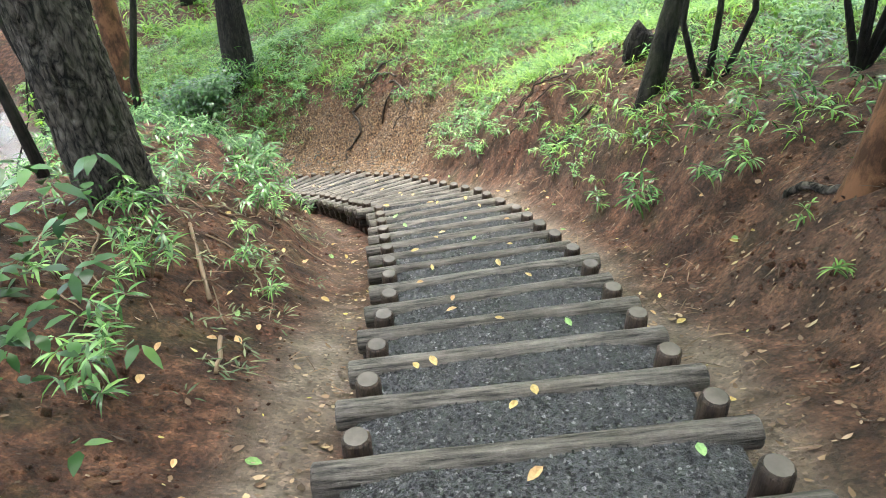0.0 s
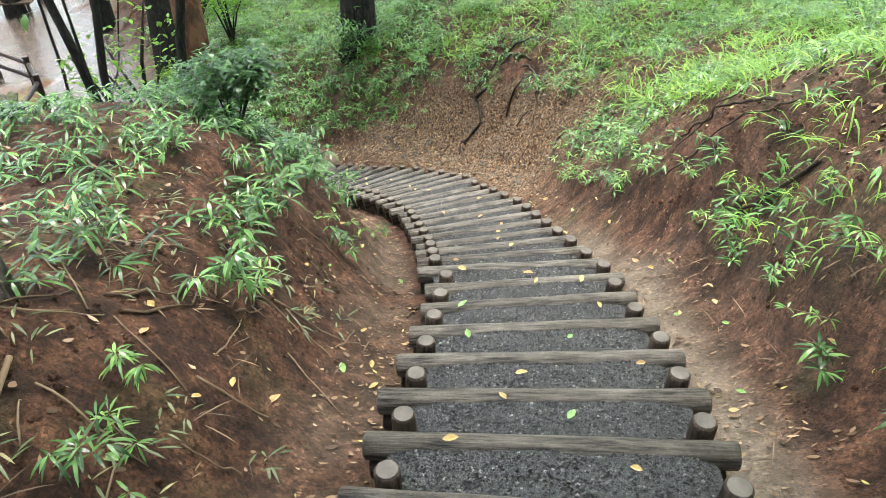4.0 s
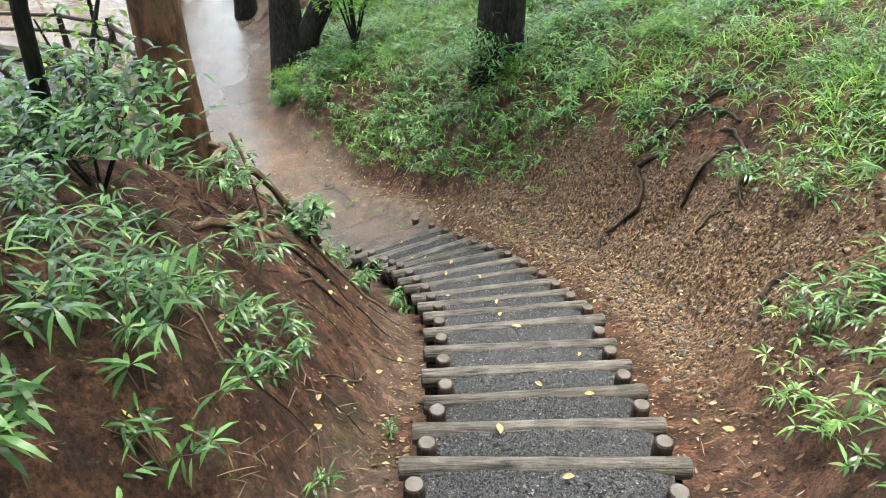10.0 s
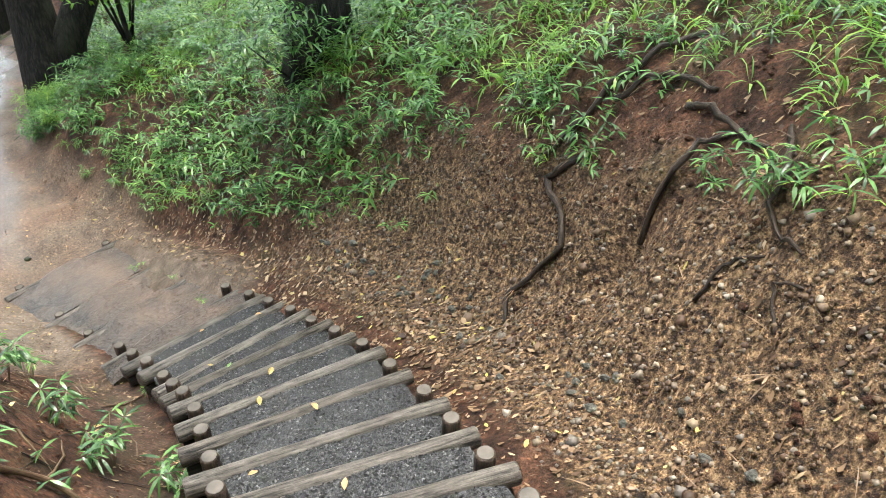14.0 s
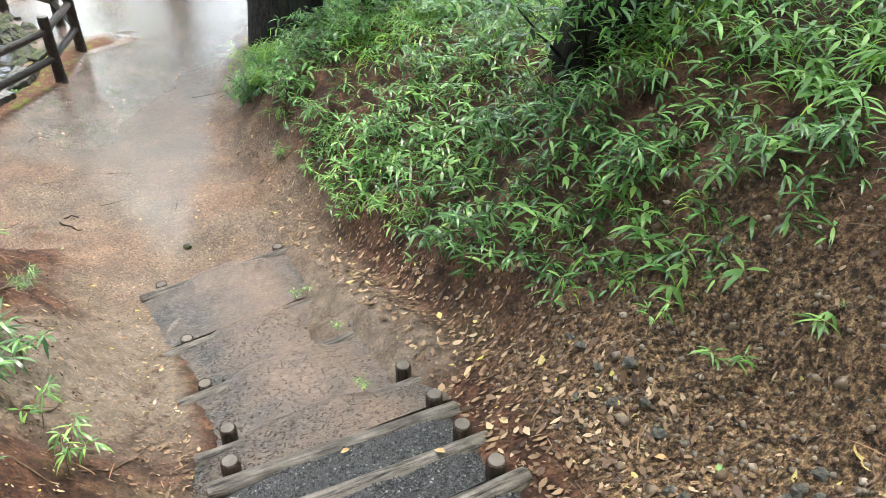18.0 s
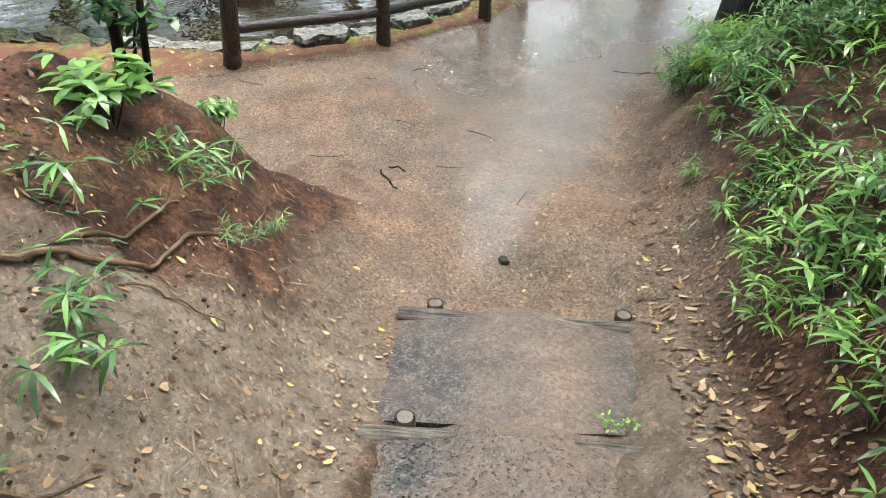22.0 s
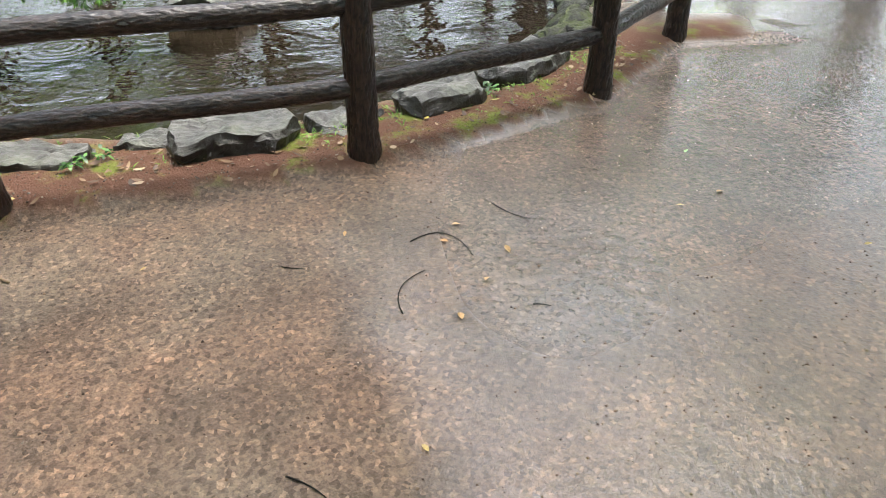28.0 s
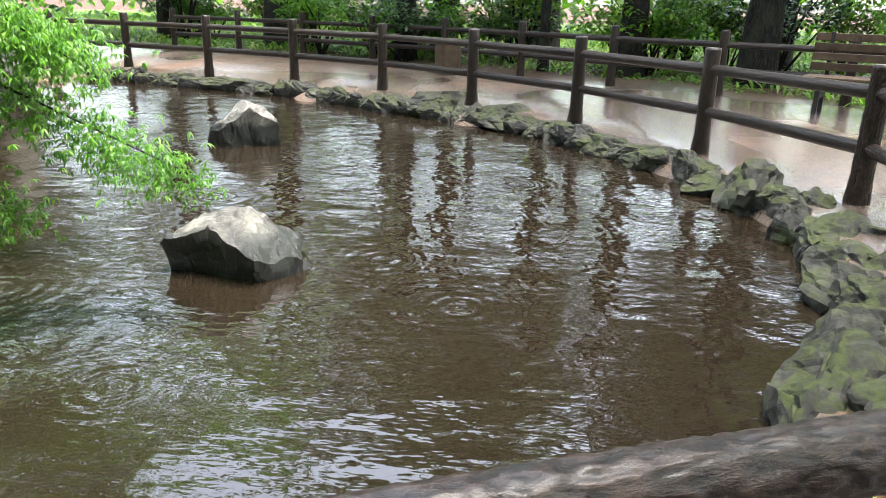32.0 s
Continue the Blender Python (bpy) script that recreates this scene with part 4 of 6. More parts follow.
def faceted(name, v, f, cuts, rough, mat, label, category, place, turn, size):
    """A stone from a coarse cage: edges chipped, faces kept almost plane."""
    bm = bmesh.new()
    vs = [bm.verts.new(p) for p in v]
    for face in f:
        bm.faces.new([vs[n] for n in face])
    bmesh.ops.recalc_face_normals(bm, faces=bm.faces[:])
    bmesh.ops.triangulate(bm, faces=bm.faces[:])
    bmesh.ops.subdivide_edges(bm, edges=bm.edges[:], cuts=cuts, use_grid_fill=True)
    bmesh.ops.smooth_vert(bm, verts=bm.verts[:], factor=.15, use_axis_x=True, use_axis_y=True, use_axis_z=True)
    for p in bm.verts:
        c = Vector((p.co.x * size[0], p.co.y * size[1], p.co.z * size[2]))
        q = c * 7 + Vector(place)
        p.co = c + Vector((noise.noise(q), noise.noise(q + Vector((9, 0, 0))), noise.noise(q + Vector((0, 9, 0))))) * rough + Vector((noise.noise(q * 2.3), noise.noise(q * 2.3 + Vector((5, 0, 0))), noise.noise(q * 3.1))) * rough * .55 + Vector((0, 0, noise.noise(q * 7.0))) * rough * .3
    me = bpy.data.meshes.new(name)
    bm.to_mesh(me)
    bm.free()
    me.materials.append(mat)
    ob = new(name, me)
    ob.matrix_world = pose(*place, 0, 0, turn)
    return tagged(ob, label, category)


def wedge_rock(place, size, turn, label, mirror=1):
    """An angular rock with sloping pale top planes over a dark undercut side."""
    rim = [(-.38, -.06, .17), (-.10, -.15, .285), (.16, -.27, .15), (.37, -.06, .07), (.28, .3, .10), (-.28, .26, .16)]
    foot = [(-.33, .06, -.35), (-.06, .0, -.35), (.13, -.1, -.35), (.36, -.06, -.35), (.28, .28, -.35), (-.26, .24, -.35)]
    v = foot + rim + [(.05, .10, .335), (-.17, .10, .285)]
    f = [(n, (n + 1) % 6, 6 + (n + 1) % 6, 6 + n) for n in range(6)]
    f += [(6, 7, 13), (7, 12, 13), (7, 8, 12), (8, 9, 12), (9, 10, 12), (10, 11, 12), (11, 13, 12), (11, 6, 13), (5, 4, 3, 2, 1, 0)]
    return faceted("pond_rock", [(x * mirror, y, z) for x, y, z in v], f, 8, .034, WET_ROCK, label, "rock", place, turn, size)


def flat_slab(place, size, turn, seed, label, mat=None):
    """A flat split stone with a broken outline and a chipped front edge."""
    rnd = random.Random(seed)
    n = 8
    ring = []
    for k in range(n):
        a = 6.283 * (k + rnd.uniform(-.25, .25)) / n
        c, s = math.cos(a), math.sin(a)
        m = max(abs(c), abs(s)) ** .75
        ring.append((c / m * rnd.uniform(.82, 1.05), s / m * rnd.uniform(.82, 1.05)))
    v = [(x * .9, y * .9, -1) for x, y in ring] + [(x, y, -.22 + rnd.uniform(-.1, .05)) for x, y in ring] + [(x * .93, y * .92, rnd.uniform(-.08, .06)) for x, y in ring] + [(0, 0, .03)]
    f = [(k, (k + 1) % n, n + (k + 1) % n, n + k) for k in range(n)] + [(n + k, n + (k + 1) % n, 2 * n + (k + 1) % n, 2 * n + k) for k in range(n)]
    f += [(2 * n + k, 2 * n + (k + 1) % n, 3 * n) for k in range(n)] + [tuple(range(n))[::-1]]
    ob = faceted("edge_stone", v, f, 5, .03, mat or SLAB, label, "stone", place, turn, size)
    ob["group"] = "pond edging stones"
    return ob


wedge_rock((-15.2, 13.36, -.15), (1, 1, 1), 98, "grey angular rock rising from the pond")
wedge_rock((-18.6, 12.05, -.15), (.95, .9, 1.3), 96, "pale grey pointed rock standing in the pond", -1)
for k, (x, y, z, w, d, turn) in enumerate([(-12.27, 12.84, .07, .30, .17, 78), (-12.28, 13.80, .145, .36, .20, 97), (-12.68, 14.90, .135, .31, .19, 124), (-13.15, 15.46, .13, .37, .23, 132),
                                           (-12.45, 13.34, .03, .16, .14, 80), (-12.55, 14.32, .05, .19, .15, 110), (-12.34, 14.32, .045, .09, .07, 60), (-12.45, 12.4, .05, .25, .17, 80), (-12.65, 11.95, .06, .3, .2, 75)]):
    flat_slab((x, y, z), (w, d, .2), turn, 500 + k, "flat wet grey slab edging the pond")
flat_slab((-12.62, 14.45, .02), (.13, .1, .2), 70, 520, "small mossy stone wedged between the slabs", STONE_DARK)
for x, y, z, w, d, h, turn, seed in [(-17.35, 16.62, .0, .52, .36, .40, 160, 34), (-16.8, 16.86, -.05, .28, .24, .30, 20, 35), (-16.25, 16.95, -.04, .32, .26, .27, 150, 36), (-15.5, 16.82, -.03, .36, .26, .28, 170, 37),
                                     (-15.0, 16.68, -.03, .28, .24, .27, 30, 38), (-14.05, 16.28, -.03, .46, .3, .26, 145, 39), (-21.3, 13.6, .0, .62, .34, .32, 110, 40), (-20.7, 14.55, -.02, .55, .32, .26, 130, 41), (-13.62, 16.0, .0, .3, .22, .22, 40, 42)]:
    boulder("pond_rock", (x, y, z - .04), (w, d * .9, h * .85), turn, seed, STONE_MOSSY, "large mossy grey rock in the pond edging", flat=.62, cuts=4)
edge = np.vstack([POND, POND[:1]])
n_stone = 0
for a, b in zip(edge[:-1], edge[1:]):
    seg = float(np.hypot(*(b - a)))
    out = np.array([(b - a)[1], -(b - a)[0]]) / seg
    pos = 0.0
    if a[0] > -13.2 and 11 < a[1] < 15.5:
        continue
    while pos < seg:
        w = rng.uniform(.13, .36)
        p = a + (b - a) * min((pos + w) / seg, 1) + out * (.05 + rng.uniform(-.05, .07))
        turn = math.degrees(math.atan2(*(b - a)[::-1])) + rng.uniform(-25, 25)
        ob = boulder("edge_stone", (p[0], p[1], rng.uniform(-.13, -.05)), (w * 1.35, rng.uniform(.18, .28), rng.uniform(.17, .25)), turn, 100 + n_stone, STONE_MOSSY if n_stone % 4 else STONE_DARK, "dark mossy stone edging the pond", "stone", rng.uniform(.5, .8), 4)
        ob["group"] = "pond edging stones"
        n_stone += 1
        pos += w * 1.15


# ---- vegetation ----
def blades(centres, per, length, width, spread, droop, base_r=.04, lift=.0, stalk=.0):
    """Leaf strips of three quads round each centre: vertices and quads."""
    n = len(centres)
    c = np.repeat(np.asarray(centres), per, axis=0)
    m = n * per
    az = rng.uniform(0, 2 * np.pi, m)
    el = rng.uniform(*spread, m)
    ln = rng.uniform(*length, m)
    wd = rng.uniform(*width, m)
    dirh = np.stack([np.cos(az), np.sin(az), np.zeros(m)], -1)
    side = np.stack([-np.sin(az), np.cos(az), np.zeros(m)], -1)
    start = c + dirh * (rng.uniform(0, base_r, m))[:, None] + np.stack([np.zeros(m), np.zeros(m), rng.uniform(lift * .2, lift + 1e-6, m)], -1)
    out = []
    for t, w in ((0, .15), (.3, 1.0), (.65, .8), (1.0, .04)):
        r = ln * t
        ang = el - droop * t
        p = start + dirh * (np.cos(ang) * r)[:, None] + np.stack([np.zeros(m), np.zeros(m), np.sin(ang) * r], -1)
        out.append(p - side * (wd * w / 2)[:, None])
        out.append(p + side * (wd * w / 2)[:, None])
    v = np.stack(out, 1).reshape(-1, 3)
    q = np.array([(0, 1, 3, 2), (2, 3, 5, 4), (4, 5, 7, 6)])
    return v, (q[None] + 8 * np.arange(m)[:, None, None]).reshape(-1, 4)


def scatter(n, box, keep):
    """Places on the ground where keep says so."""
    x, y = rng.uniform(box[0], box[1], n), rng.uniform(box[2], box[3], n)
    h, path, eroded, silt, i, d = terrain(x, y)
    m = keep(x, y, h, path, i, d) > rng.uniform(0, 1, n)
    return np.stack([x, y, h], -1)[m]


def right_bank(x, y, h, path, i, d):
    patch = smooth(-.04, .14, fbm(x * 1.1, y * 1.1, 55))
    edge = np.interp(i, (-6, 6, 9, 14, 18, 22, 26, 30, 31, 32, 33, 34.5, 36, 42), (2.6, 1.7, 1.35, 1.2, 1.15, 1.5, 2.0, 2.0, 1.95, 1.85, 1.55, 1.3, 1.15, 1.1))
    dense = np.interp(i, (-6, 7, 10, 14, 20, 30, 33, 36), (.22, .26, .5, .6, .5, .45, .5, .55))
    return (d > edge) * np.clip(.07 + .3 * smooth(31, 34, i) + patch, 0, 1) * dense * (path < .3) * smooth(7.5, 4.5, d)


def left_bank(x, y, h, path, i, d):
    patch = smooth(-.02, .12, fbm(x * 1.1, y * 1.1, 77))
    low = np.interp(i, (-6, 6, 11, 15, 20, 26, 30, 36, 40), (1.5, 1.7, 1.75, 1.7, 1.45, 1.2, 1.1, 1.5, 1.6))
    dense = np.interp(i, (-6, 6, 12, 16, 22, 28, 34, 38), (.05, .06, .3, .6, .8, .6, .12, .10))
    return (-d > low) * patch * dense * (path < .2) * (h > .1) * smooth(5.5, 3.5, -d)


def sasa(centres, fans, leaf_len, width, height):
    """Stems with fans of lance-shaped leaves at their tips."""
    n = len(centres)
    tips = np.repeat(np.asarray(centres), fans, axis=0)
    m = len(tips)
    a = rng.uniform(0, 6.28, m)
    r = rng.uniform(.02, .12, m)
    tips = tips + np.stack([np.cos(a) * r, np.sin(a) * r, rng.uniform(*height, m)], -1)
    return blades(tips, 5, leaf_len, width, (-.4, .6), .4, .015)


cs = scatter(54000, (-12.5, 3.5, -1, 20), right_bank)
v, q = sasa(cs, 2, (.06, .125), (.011, .020), (.02, .17))
tagged(soup("bamboo_grass", v, q, SASA), "low dwarf bamboo leaves covering the bank", "bamboo grass", kind="stuff")
cs = scatter(24000, (-12.5, 3.5, -1, 20), lambda x, y, h, path, i, d: right_bank(x, y, h, path, i, d) * (.25 + .75 * smooth(28, 32, i)) * smooth(-.1, .1, fbm(x * 1.2, y * 1.2, 231)))
v, q = sasa(cs, 1, (.08, .16), (.014, .024), (.10, .24))
tagged(soup("bamboo_grass", v, q, SASA_LIGHT), "fresh light green dwarf bamboo leaves on the bank", "bamboo grass", kind="stuff")
cs = scatter(11000, (-12.5, 0, 11, 20), lambda x, y, h, path, i, d: right_bank(x, y, h, path, i, d) * smooth(28, 31, i) * smooth(-.12, .08, fbm(x * 1.7, y * 1.7, 233)))
v, q = sasa(cs, 1, (.09, .155), (.020, .034), (.08, .26))
tagged(soup("bamboo_grass", v, q, SASA_LIGHT), "large glossy dwarf bamboo leaves over the bank", "bamboo grass", kind="stuff")
cs = scatter(34000, (-10, 0, 0, 14), left_bank)
v, q = sasa(cs, 2, (.06, .14), (.010, .019), (.02, .18))
tagged(soup("bamboo_grass", v, q, SASA), "dwarf bamboo leaves on the bare ridge", "bamboo grass", kind="stuff")


def plateau(x, y, h, path, i, d):
    patch = smooth(-.06, .14, fbm(x * .9, y * .9, 91))
    return (d > np.interp(i, (-6, 8, 12, 22, 28, 34, 40), (3.0, 2.2, 1.6, 2.0, 2.5, 2.4, 2.0))) * (.12 + .88 * patch) * (path < .3)


cs = scatter(56000, (-12, 6, 1, 22), lambda x, y, h, path, i, d: right_bank(x, y, h, path, i, d) * (.85 + .65 * smooth(36, 31, i)) * smooth(-.06, .12, fbm(x * 1.4, y * 1.4, 191)))
v, q = blades(cs, 8, (.07, .17), (.006, .012), (.2, 1.4), 1.1, .07)
tagged(soup("grass", v, q, GRASS), "bright green fine grass on the bank", "grass", kind="stuff")
cs = scatter(42000, (-12, 6, 1, 22), plateau)
v, q = blades(cs, 7, (.12, .3), (.008, .017), (.5, 1.5), .9, .08)
tagged(soup("grass", v, q, GRASS), "bright green grass at the top of the bank", "grass", kind="stuff")
cs = scatter(26000, (-34, 34, -4, 56), lambda x, y, h, path, i, d: (d > 5) * (path < .3) * 1.0)
v, q = blades(cs, 7, (.3, .6), (.03, .06), (.5, 1.4), .7, .2)
tagged(soup("grass", v, q, GRASS), "bright green grass under the far trees", "grass", kind="stuff")

# ---- trees ----
def tree(base, top, r0, r1, bark, label, limbs=5, crown=True, seed=1, spread=2.2, leaf=CROWN, leaves=1800, flare=1.5, bend=.15, crown_from=.55, clump=.38, leaf_size=((.10, .2), (.05, .09)), rugged=False):
    rnd = random.Random(seed)
    base, top = Vector(base), Vector(top)
    thing = empty("tree", base, label, "tree")
    pts, rad = [], []
    n = 9
    for k in range(n):
        t = k / (n - 1)
        p = base.lerp(top, t)
        p += Vector((noise.noise(Vector((t * 2.2, seed, 0))), noise.noise(Vector((t * 2.2, seed, 7))), 0)) * bend * min(1, t * 3)
        if k == 0:
            p.z -= .25
        pts.append(p)
        rad.append((r0 + (r1 - r0) * t) * (flare if k == 0 else 1 + (flare - 1) * .25 * (k == 1)))
    pts.insert(1, pts[0].lerp(pts[1], .32))
    rad.insert(1, r0 * (1 + (flare - 1) * .45))
    if rugged:
        v, f, _, _ = ridged(pts[:6], rad[:6], 80, .035, .022, 4.6, 2.2, seed)
        v2, f2 = tube(pts[5:], rad[5:], 16, .16, seed)
        f = f[:-1] + [tuple(k + len(v) for k in face) for face in f2]
        v = v + v2
    else:
        v, f = tube(pts, rad, 16, .16, seed)
    under(shaped("trunk", v, f, bark, None, "", True), thing)
    tips = []
    for k in range(limbs):
        t = crown_from + (1 - crown_from) * (k + rnd.random() * .6) / limbs
        s = base.lerp(top, t)
        a = rnd.uniform(0, 6.28)
        e = s + Vector((math.cos(a), math.sin(a), rnd.uniform(.2, .7))) * spread * rnd.uniform(.6, 1.1)
        m = s.lerp(e, .5) + Vector((0, 0, .2))
        v, f = tube([s, m, e], [r1 * .75, r1 * .45, r1 * .15], 8, .1, seed + k)
        under(shaped("limb", v, f, bark, None, "", True), thing)
        tips += [e, m.lerp(e, .4)]
    if crown:
        tips.append(top)
        cen = np.array([tuple(p) for p in tips])
        m = leaves
        pick = rng.integers(0, len(cen), m)
        off = rng.normal(0, 1, (m, 3)) * np.array([clump, clump, clump * .7]) * spread
        v, q = blades(cen[pick] + off, 3, *leaf_size, (-.6, .9), .5, .05)
        under(soup("crown", v, q, leaf), thing)
    return thing


def on(x, y, dz=0):
    return (x, y, ground(x, y) + dz)


tree(on(-2.05, 3.95), (-2.8, 4.2, 12.5), .205, .15, BARK, "large leaning tree with rough grey bark on the ridge", seed=3, flare=1.25, crown_from=.7, rugged=True)
tree(on(-4.5, 9.75), (-4.75, 9.9, 11.5), .17, .13, BARK_RED, "smooth orange-brown tree trunk on the ridge", seed=8, flare=1.2, crown_from=.7)
forked = tree(on(-10.35, 17.75, -.4), (-11.2, 18.6, 8.5), .32, .16, BARK_DARK, "dark forked tree beside the muddy path", seed=12, flare=1.9, crown_from=.6)
tree(on(-4.75, 15.9), (-4.6, 16.3, 10.5), .30, .2, BARK_DARK, "dark tree trunk with bamboo grass round its foot", seed=17, crown_from=.65)
tree(on(1.55, 5.4), (2.6, 6.6, 11), .08, .06, BARK_DARK, "dark thin tree at the rim of the cutting", seed=21, crown_from=.65, flare=1.3)
tree(on(1.93, 2.95), (2.45, 3.2, 11), .09, .075, BARK_RED, "smooth brown tree trunk beside the steps", seed=25, crown_from=.7, flare=1.5)
for k, (x, y, r) in enumerate([(-8.3, 24, .25), (-3.5, 22, .3), (-1, 21, .3), (2, 17, .28), (-6, 27, .3), (5, 14, .3), (8, 22, .35), (1, 28, .35), (-13, 27, .3), (6, 8, .25)]):
    tree(on(x, y), (x + rng.uniform(-.5, .5), y, 12), r, r * .6, BARK_DARK, "distant dark tree trunk in the wood", seed=40 + k, crown_from=.5, spread=3, leaves=1500)
for k, (x, y, r) in enumerate([(-25.9, 16.6, .22), (-25.0, 18.6, .27), (-25.5, 21.3, .25), (-26.4, 15.0, .09), (-28, 12.0, .2), (-31, 8, .3), (-32, 15, .35), (-29, 20, .35), (-33, 4, .3), (-36, 10, .3), (-27, 25, .35)]):
    tree(on(x, y), (x + rng.uniform(-.5, .5), y, 10), r, r * .6, BARK_DARK, "dark tree beyond the pond fence", seed=60 + k, crown_from=.32, spread=2.4, leaves=2600, clump=.24, limbs=9, leaf=(SHRUB, SHRUB, CROWN)[k % 3], leaf_size=((.14, .26), (.07, .13)))
for k, (x, y, r) in enumerate([(-14.5, 21.0, .25), (-18.0, 21.5, .25), (-30.5, 12.5, .3), (-28.5, 1.0, .3)]):
    tree(on(x, y), (x + rng.uniform(-.6, .6), y + rng.uniform(-.6, .6), 9.5), r, r * .55, BARK_DARK, "tall dark tree shading the pond", seed=90 + k, crown_from=.45, spread=3.0, leaves=600, clump=.2, leaf_size=((.16, .3), (.08, .14)), limbs=7)
for k, (x, y, r) in enumerate([(-15.8, 5.0, .22), (-19.5, 3.6, .25), (-23.0, 1.5, .25), (-27.0, 3.0, .3), (-11.5, 7.5, .2)]):
    tree(on(x, y), (x + rng.uniform(-.6, .6), y + rng.uniform(-.6, .6), 5.6), r, r * .55, BARK_DARK, "dark evergreen tree behind the pond", seed=120 + k, crown_from=.15, spread=2.3, leaves=3200, leaf_size=((.14, .28), (.08, .14)), limbs=12, leaf=SHRUB)


def far_woods(n, spots):
    """Leaf masses of distant woods with gaps between them."""
    c = np.array(spots, float)
    at = c[rng.integers(0, len(c), n)]
    at = at + rng.normal(0, 1, (n, 3)) * np.array([2.2, 2.2, 1.8])
    at[:, 2] = np.abs(at[:, 2])
    return blades(at, 2, (.4, .8), (.25, .45), (-.6, .9), .5, .1)


spots = [(-46 + 3 * math.sin(t * 5), 40 - t * 52, 1.2 + 2.5 * (t * 7 % 1)) for t in np.linspace(0, 1, 26)] + [(-40 + t * 80, 46 + 4 * math.sin(t * 9), 4.0 + 3 * (t * 9 % 1)) for t in np.linspace(0, 1, 26)]
v, q = far_woods(4600, spots)
tagged(soup("far_woods", v, q, CROWN), "bright green leaves of the distant woods", "woods", kind="stuff")

def wood_wall(n, cx, cy, reach, gap, low_all=0, top=11):
    """Tall leaf masses added all round the cutting to block low sky, thinner and open below on the pond's far side."""
    a = rng.uniform(0, 2 * np.pi, n)
    west = np.abs(a - np.pi) < .6
    keep = rng.uniform(0, 1, n) > np.where(west, gap, 0)
    a, west = a[keep], west[keep]
    r = reach + rng.normal(0, 2.5, len(a)) + 3 * np.sin(a * 7)
    low = np.where(west, 3.4, low_all)
    z = low + rng.uniform(0, 1, len(a)) * (top + 3 * np.sin(a * 11) + 2 * np.sin(a * 23) - low)
    return blades(np.stack([cx + np.cos(a) * r, cy + np.sin(a) * r, z], -1), 3, (.6, 1.3), (.35, .8), (-.6, .9), .5, .3)


v, q = wood_wall(9600, -7, 10, 44, .6)
tagged(soup("far_woods", v, q, SHRUB), "tall dark leafy woods added all round to block low sky", "woods", kind="stuff")
v, q = wood_wall(5400, -8, 11, 31, .35, 4.0, 17)
tagged(soup("far_woods", v, q, SHRUB), "unseen high dark crowns added round cutting and pond to block low sky", "woods", kind="stuff")


def canopy(n, x0, x1, y0, y1, cover, z):
    """Unseen crown leaves added overhead to dim the sky, in clumps with open gaps."""
    x, y = rng.uniform(x0, x1, n), rng.uniform(y0, y1, n)
    m = smooth(-.03, .05, fbm(x * .33, y * .33, 301, 4) + cover(x, y)) > rng.uniform(0, 1, n)
    x, y = x[m], y[m]
    h = z + 1.6 * vnoise(x * .4, y * .4, 311) + rng.uniform(0, 1.6, len(x))
    return blades(np.stack([x, y, h], -1), 4, (.3, .6), (.18, .34), (-.5, .7), .5, .25)


v, q = canopy(9000, -34, 9, -8, 30, lambda x, y: .05 - .20 * smooth(-11, -14, x) * smooth(19, 16, y), 10.5)
tagged(soup("canopy", v, q, SHRUB), "unseen leafy crowns added over steps and pond to dim the sky", "tree crowns", kind="stuff")

# ---- small growth, litter and clutter ----
def slope_frame(x, y):
    """Ground height and its slope along x and y."""
    e = .06
    h = terrain(x, y)[0]
    return h, (terrain(x + e, y)[0] - h) / e, (terrain(x, y + e)[0] - h) / e


def flat_leaves(x, y, size, lift=(.004, .02), curl=.25):
    """Curled leaf shapes of two quads lying on the ground."""
    n = len(x)
    h, sx, sy = slope_frame(x, y)
    a = rng.uniform(0, 6.28, n)
    ln, wd = size[0] + (size[1] - size[0]) * rng.uniform(0, 1, n) ** 1.8, rng.uniform(.35, .65, n)
    ln = ln * (1 + sx ** 2 + sy ** 2) ** -.4
    sx, sy = sx + rng.normal(0, .22, n), sy + rng.normal(0, .22, n)
    z = h + rng.uniform(*lift, n)
    out = []
    for u, w, c in ((-1, .08, curl), (-.4, rng.uniform(.6, 1.1, n), .1 * curl), (.3, rng.uniform(.5, 1.0, n), 0), (1, .05, curl * .8)):
        for s in (-1, 1):
            dx = np.cos(a) * u * ln / 2 - np.sin(a) * s * w * wd * ln / 2
            dy = np.sin(a) * u * ln / 2 + np.cos(a) * s * w * wd * ln / 2
            out.append(np.stack([x + dx, y + dy, z + dx * sx + dy * sy + c * ln * rng.uniform(0, 1, n) * .5], -1))
    v = np.stack(out, 1).reshape(-1, 3)
    q = np.array([(0, 2, 3, 1), (2, 4, 5, 3), (4, 6, 7, 5)])
    return v, (q[None] + 8 * np.arange(n)[:, None, None]).reshape(-1, 4)


def strewn(n, box, keep):
    x, y = rng.uniform(box[0], box[1], n), rng.uniform(box[2], box[3], n)
    h, path, eroded, silt, i, d = terrain(x, y)
    m = keep(x, y, i, d, path, eroded) > rng.uniform(0, 1, n)
    return x[m], y[m]


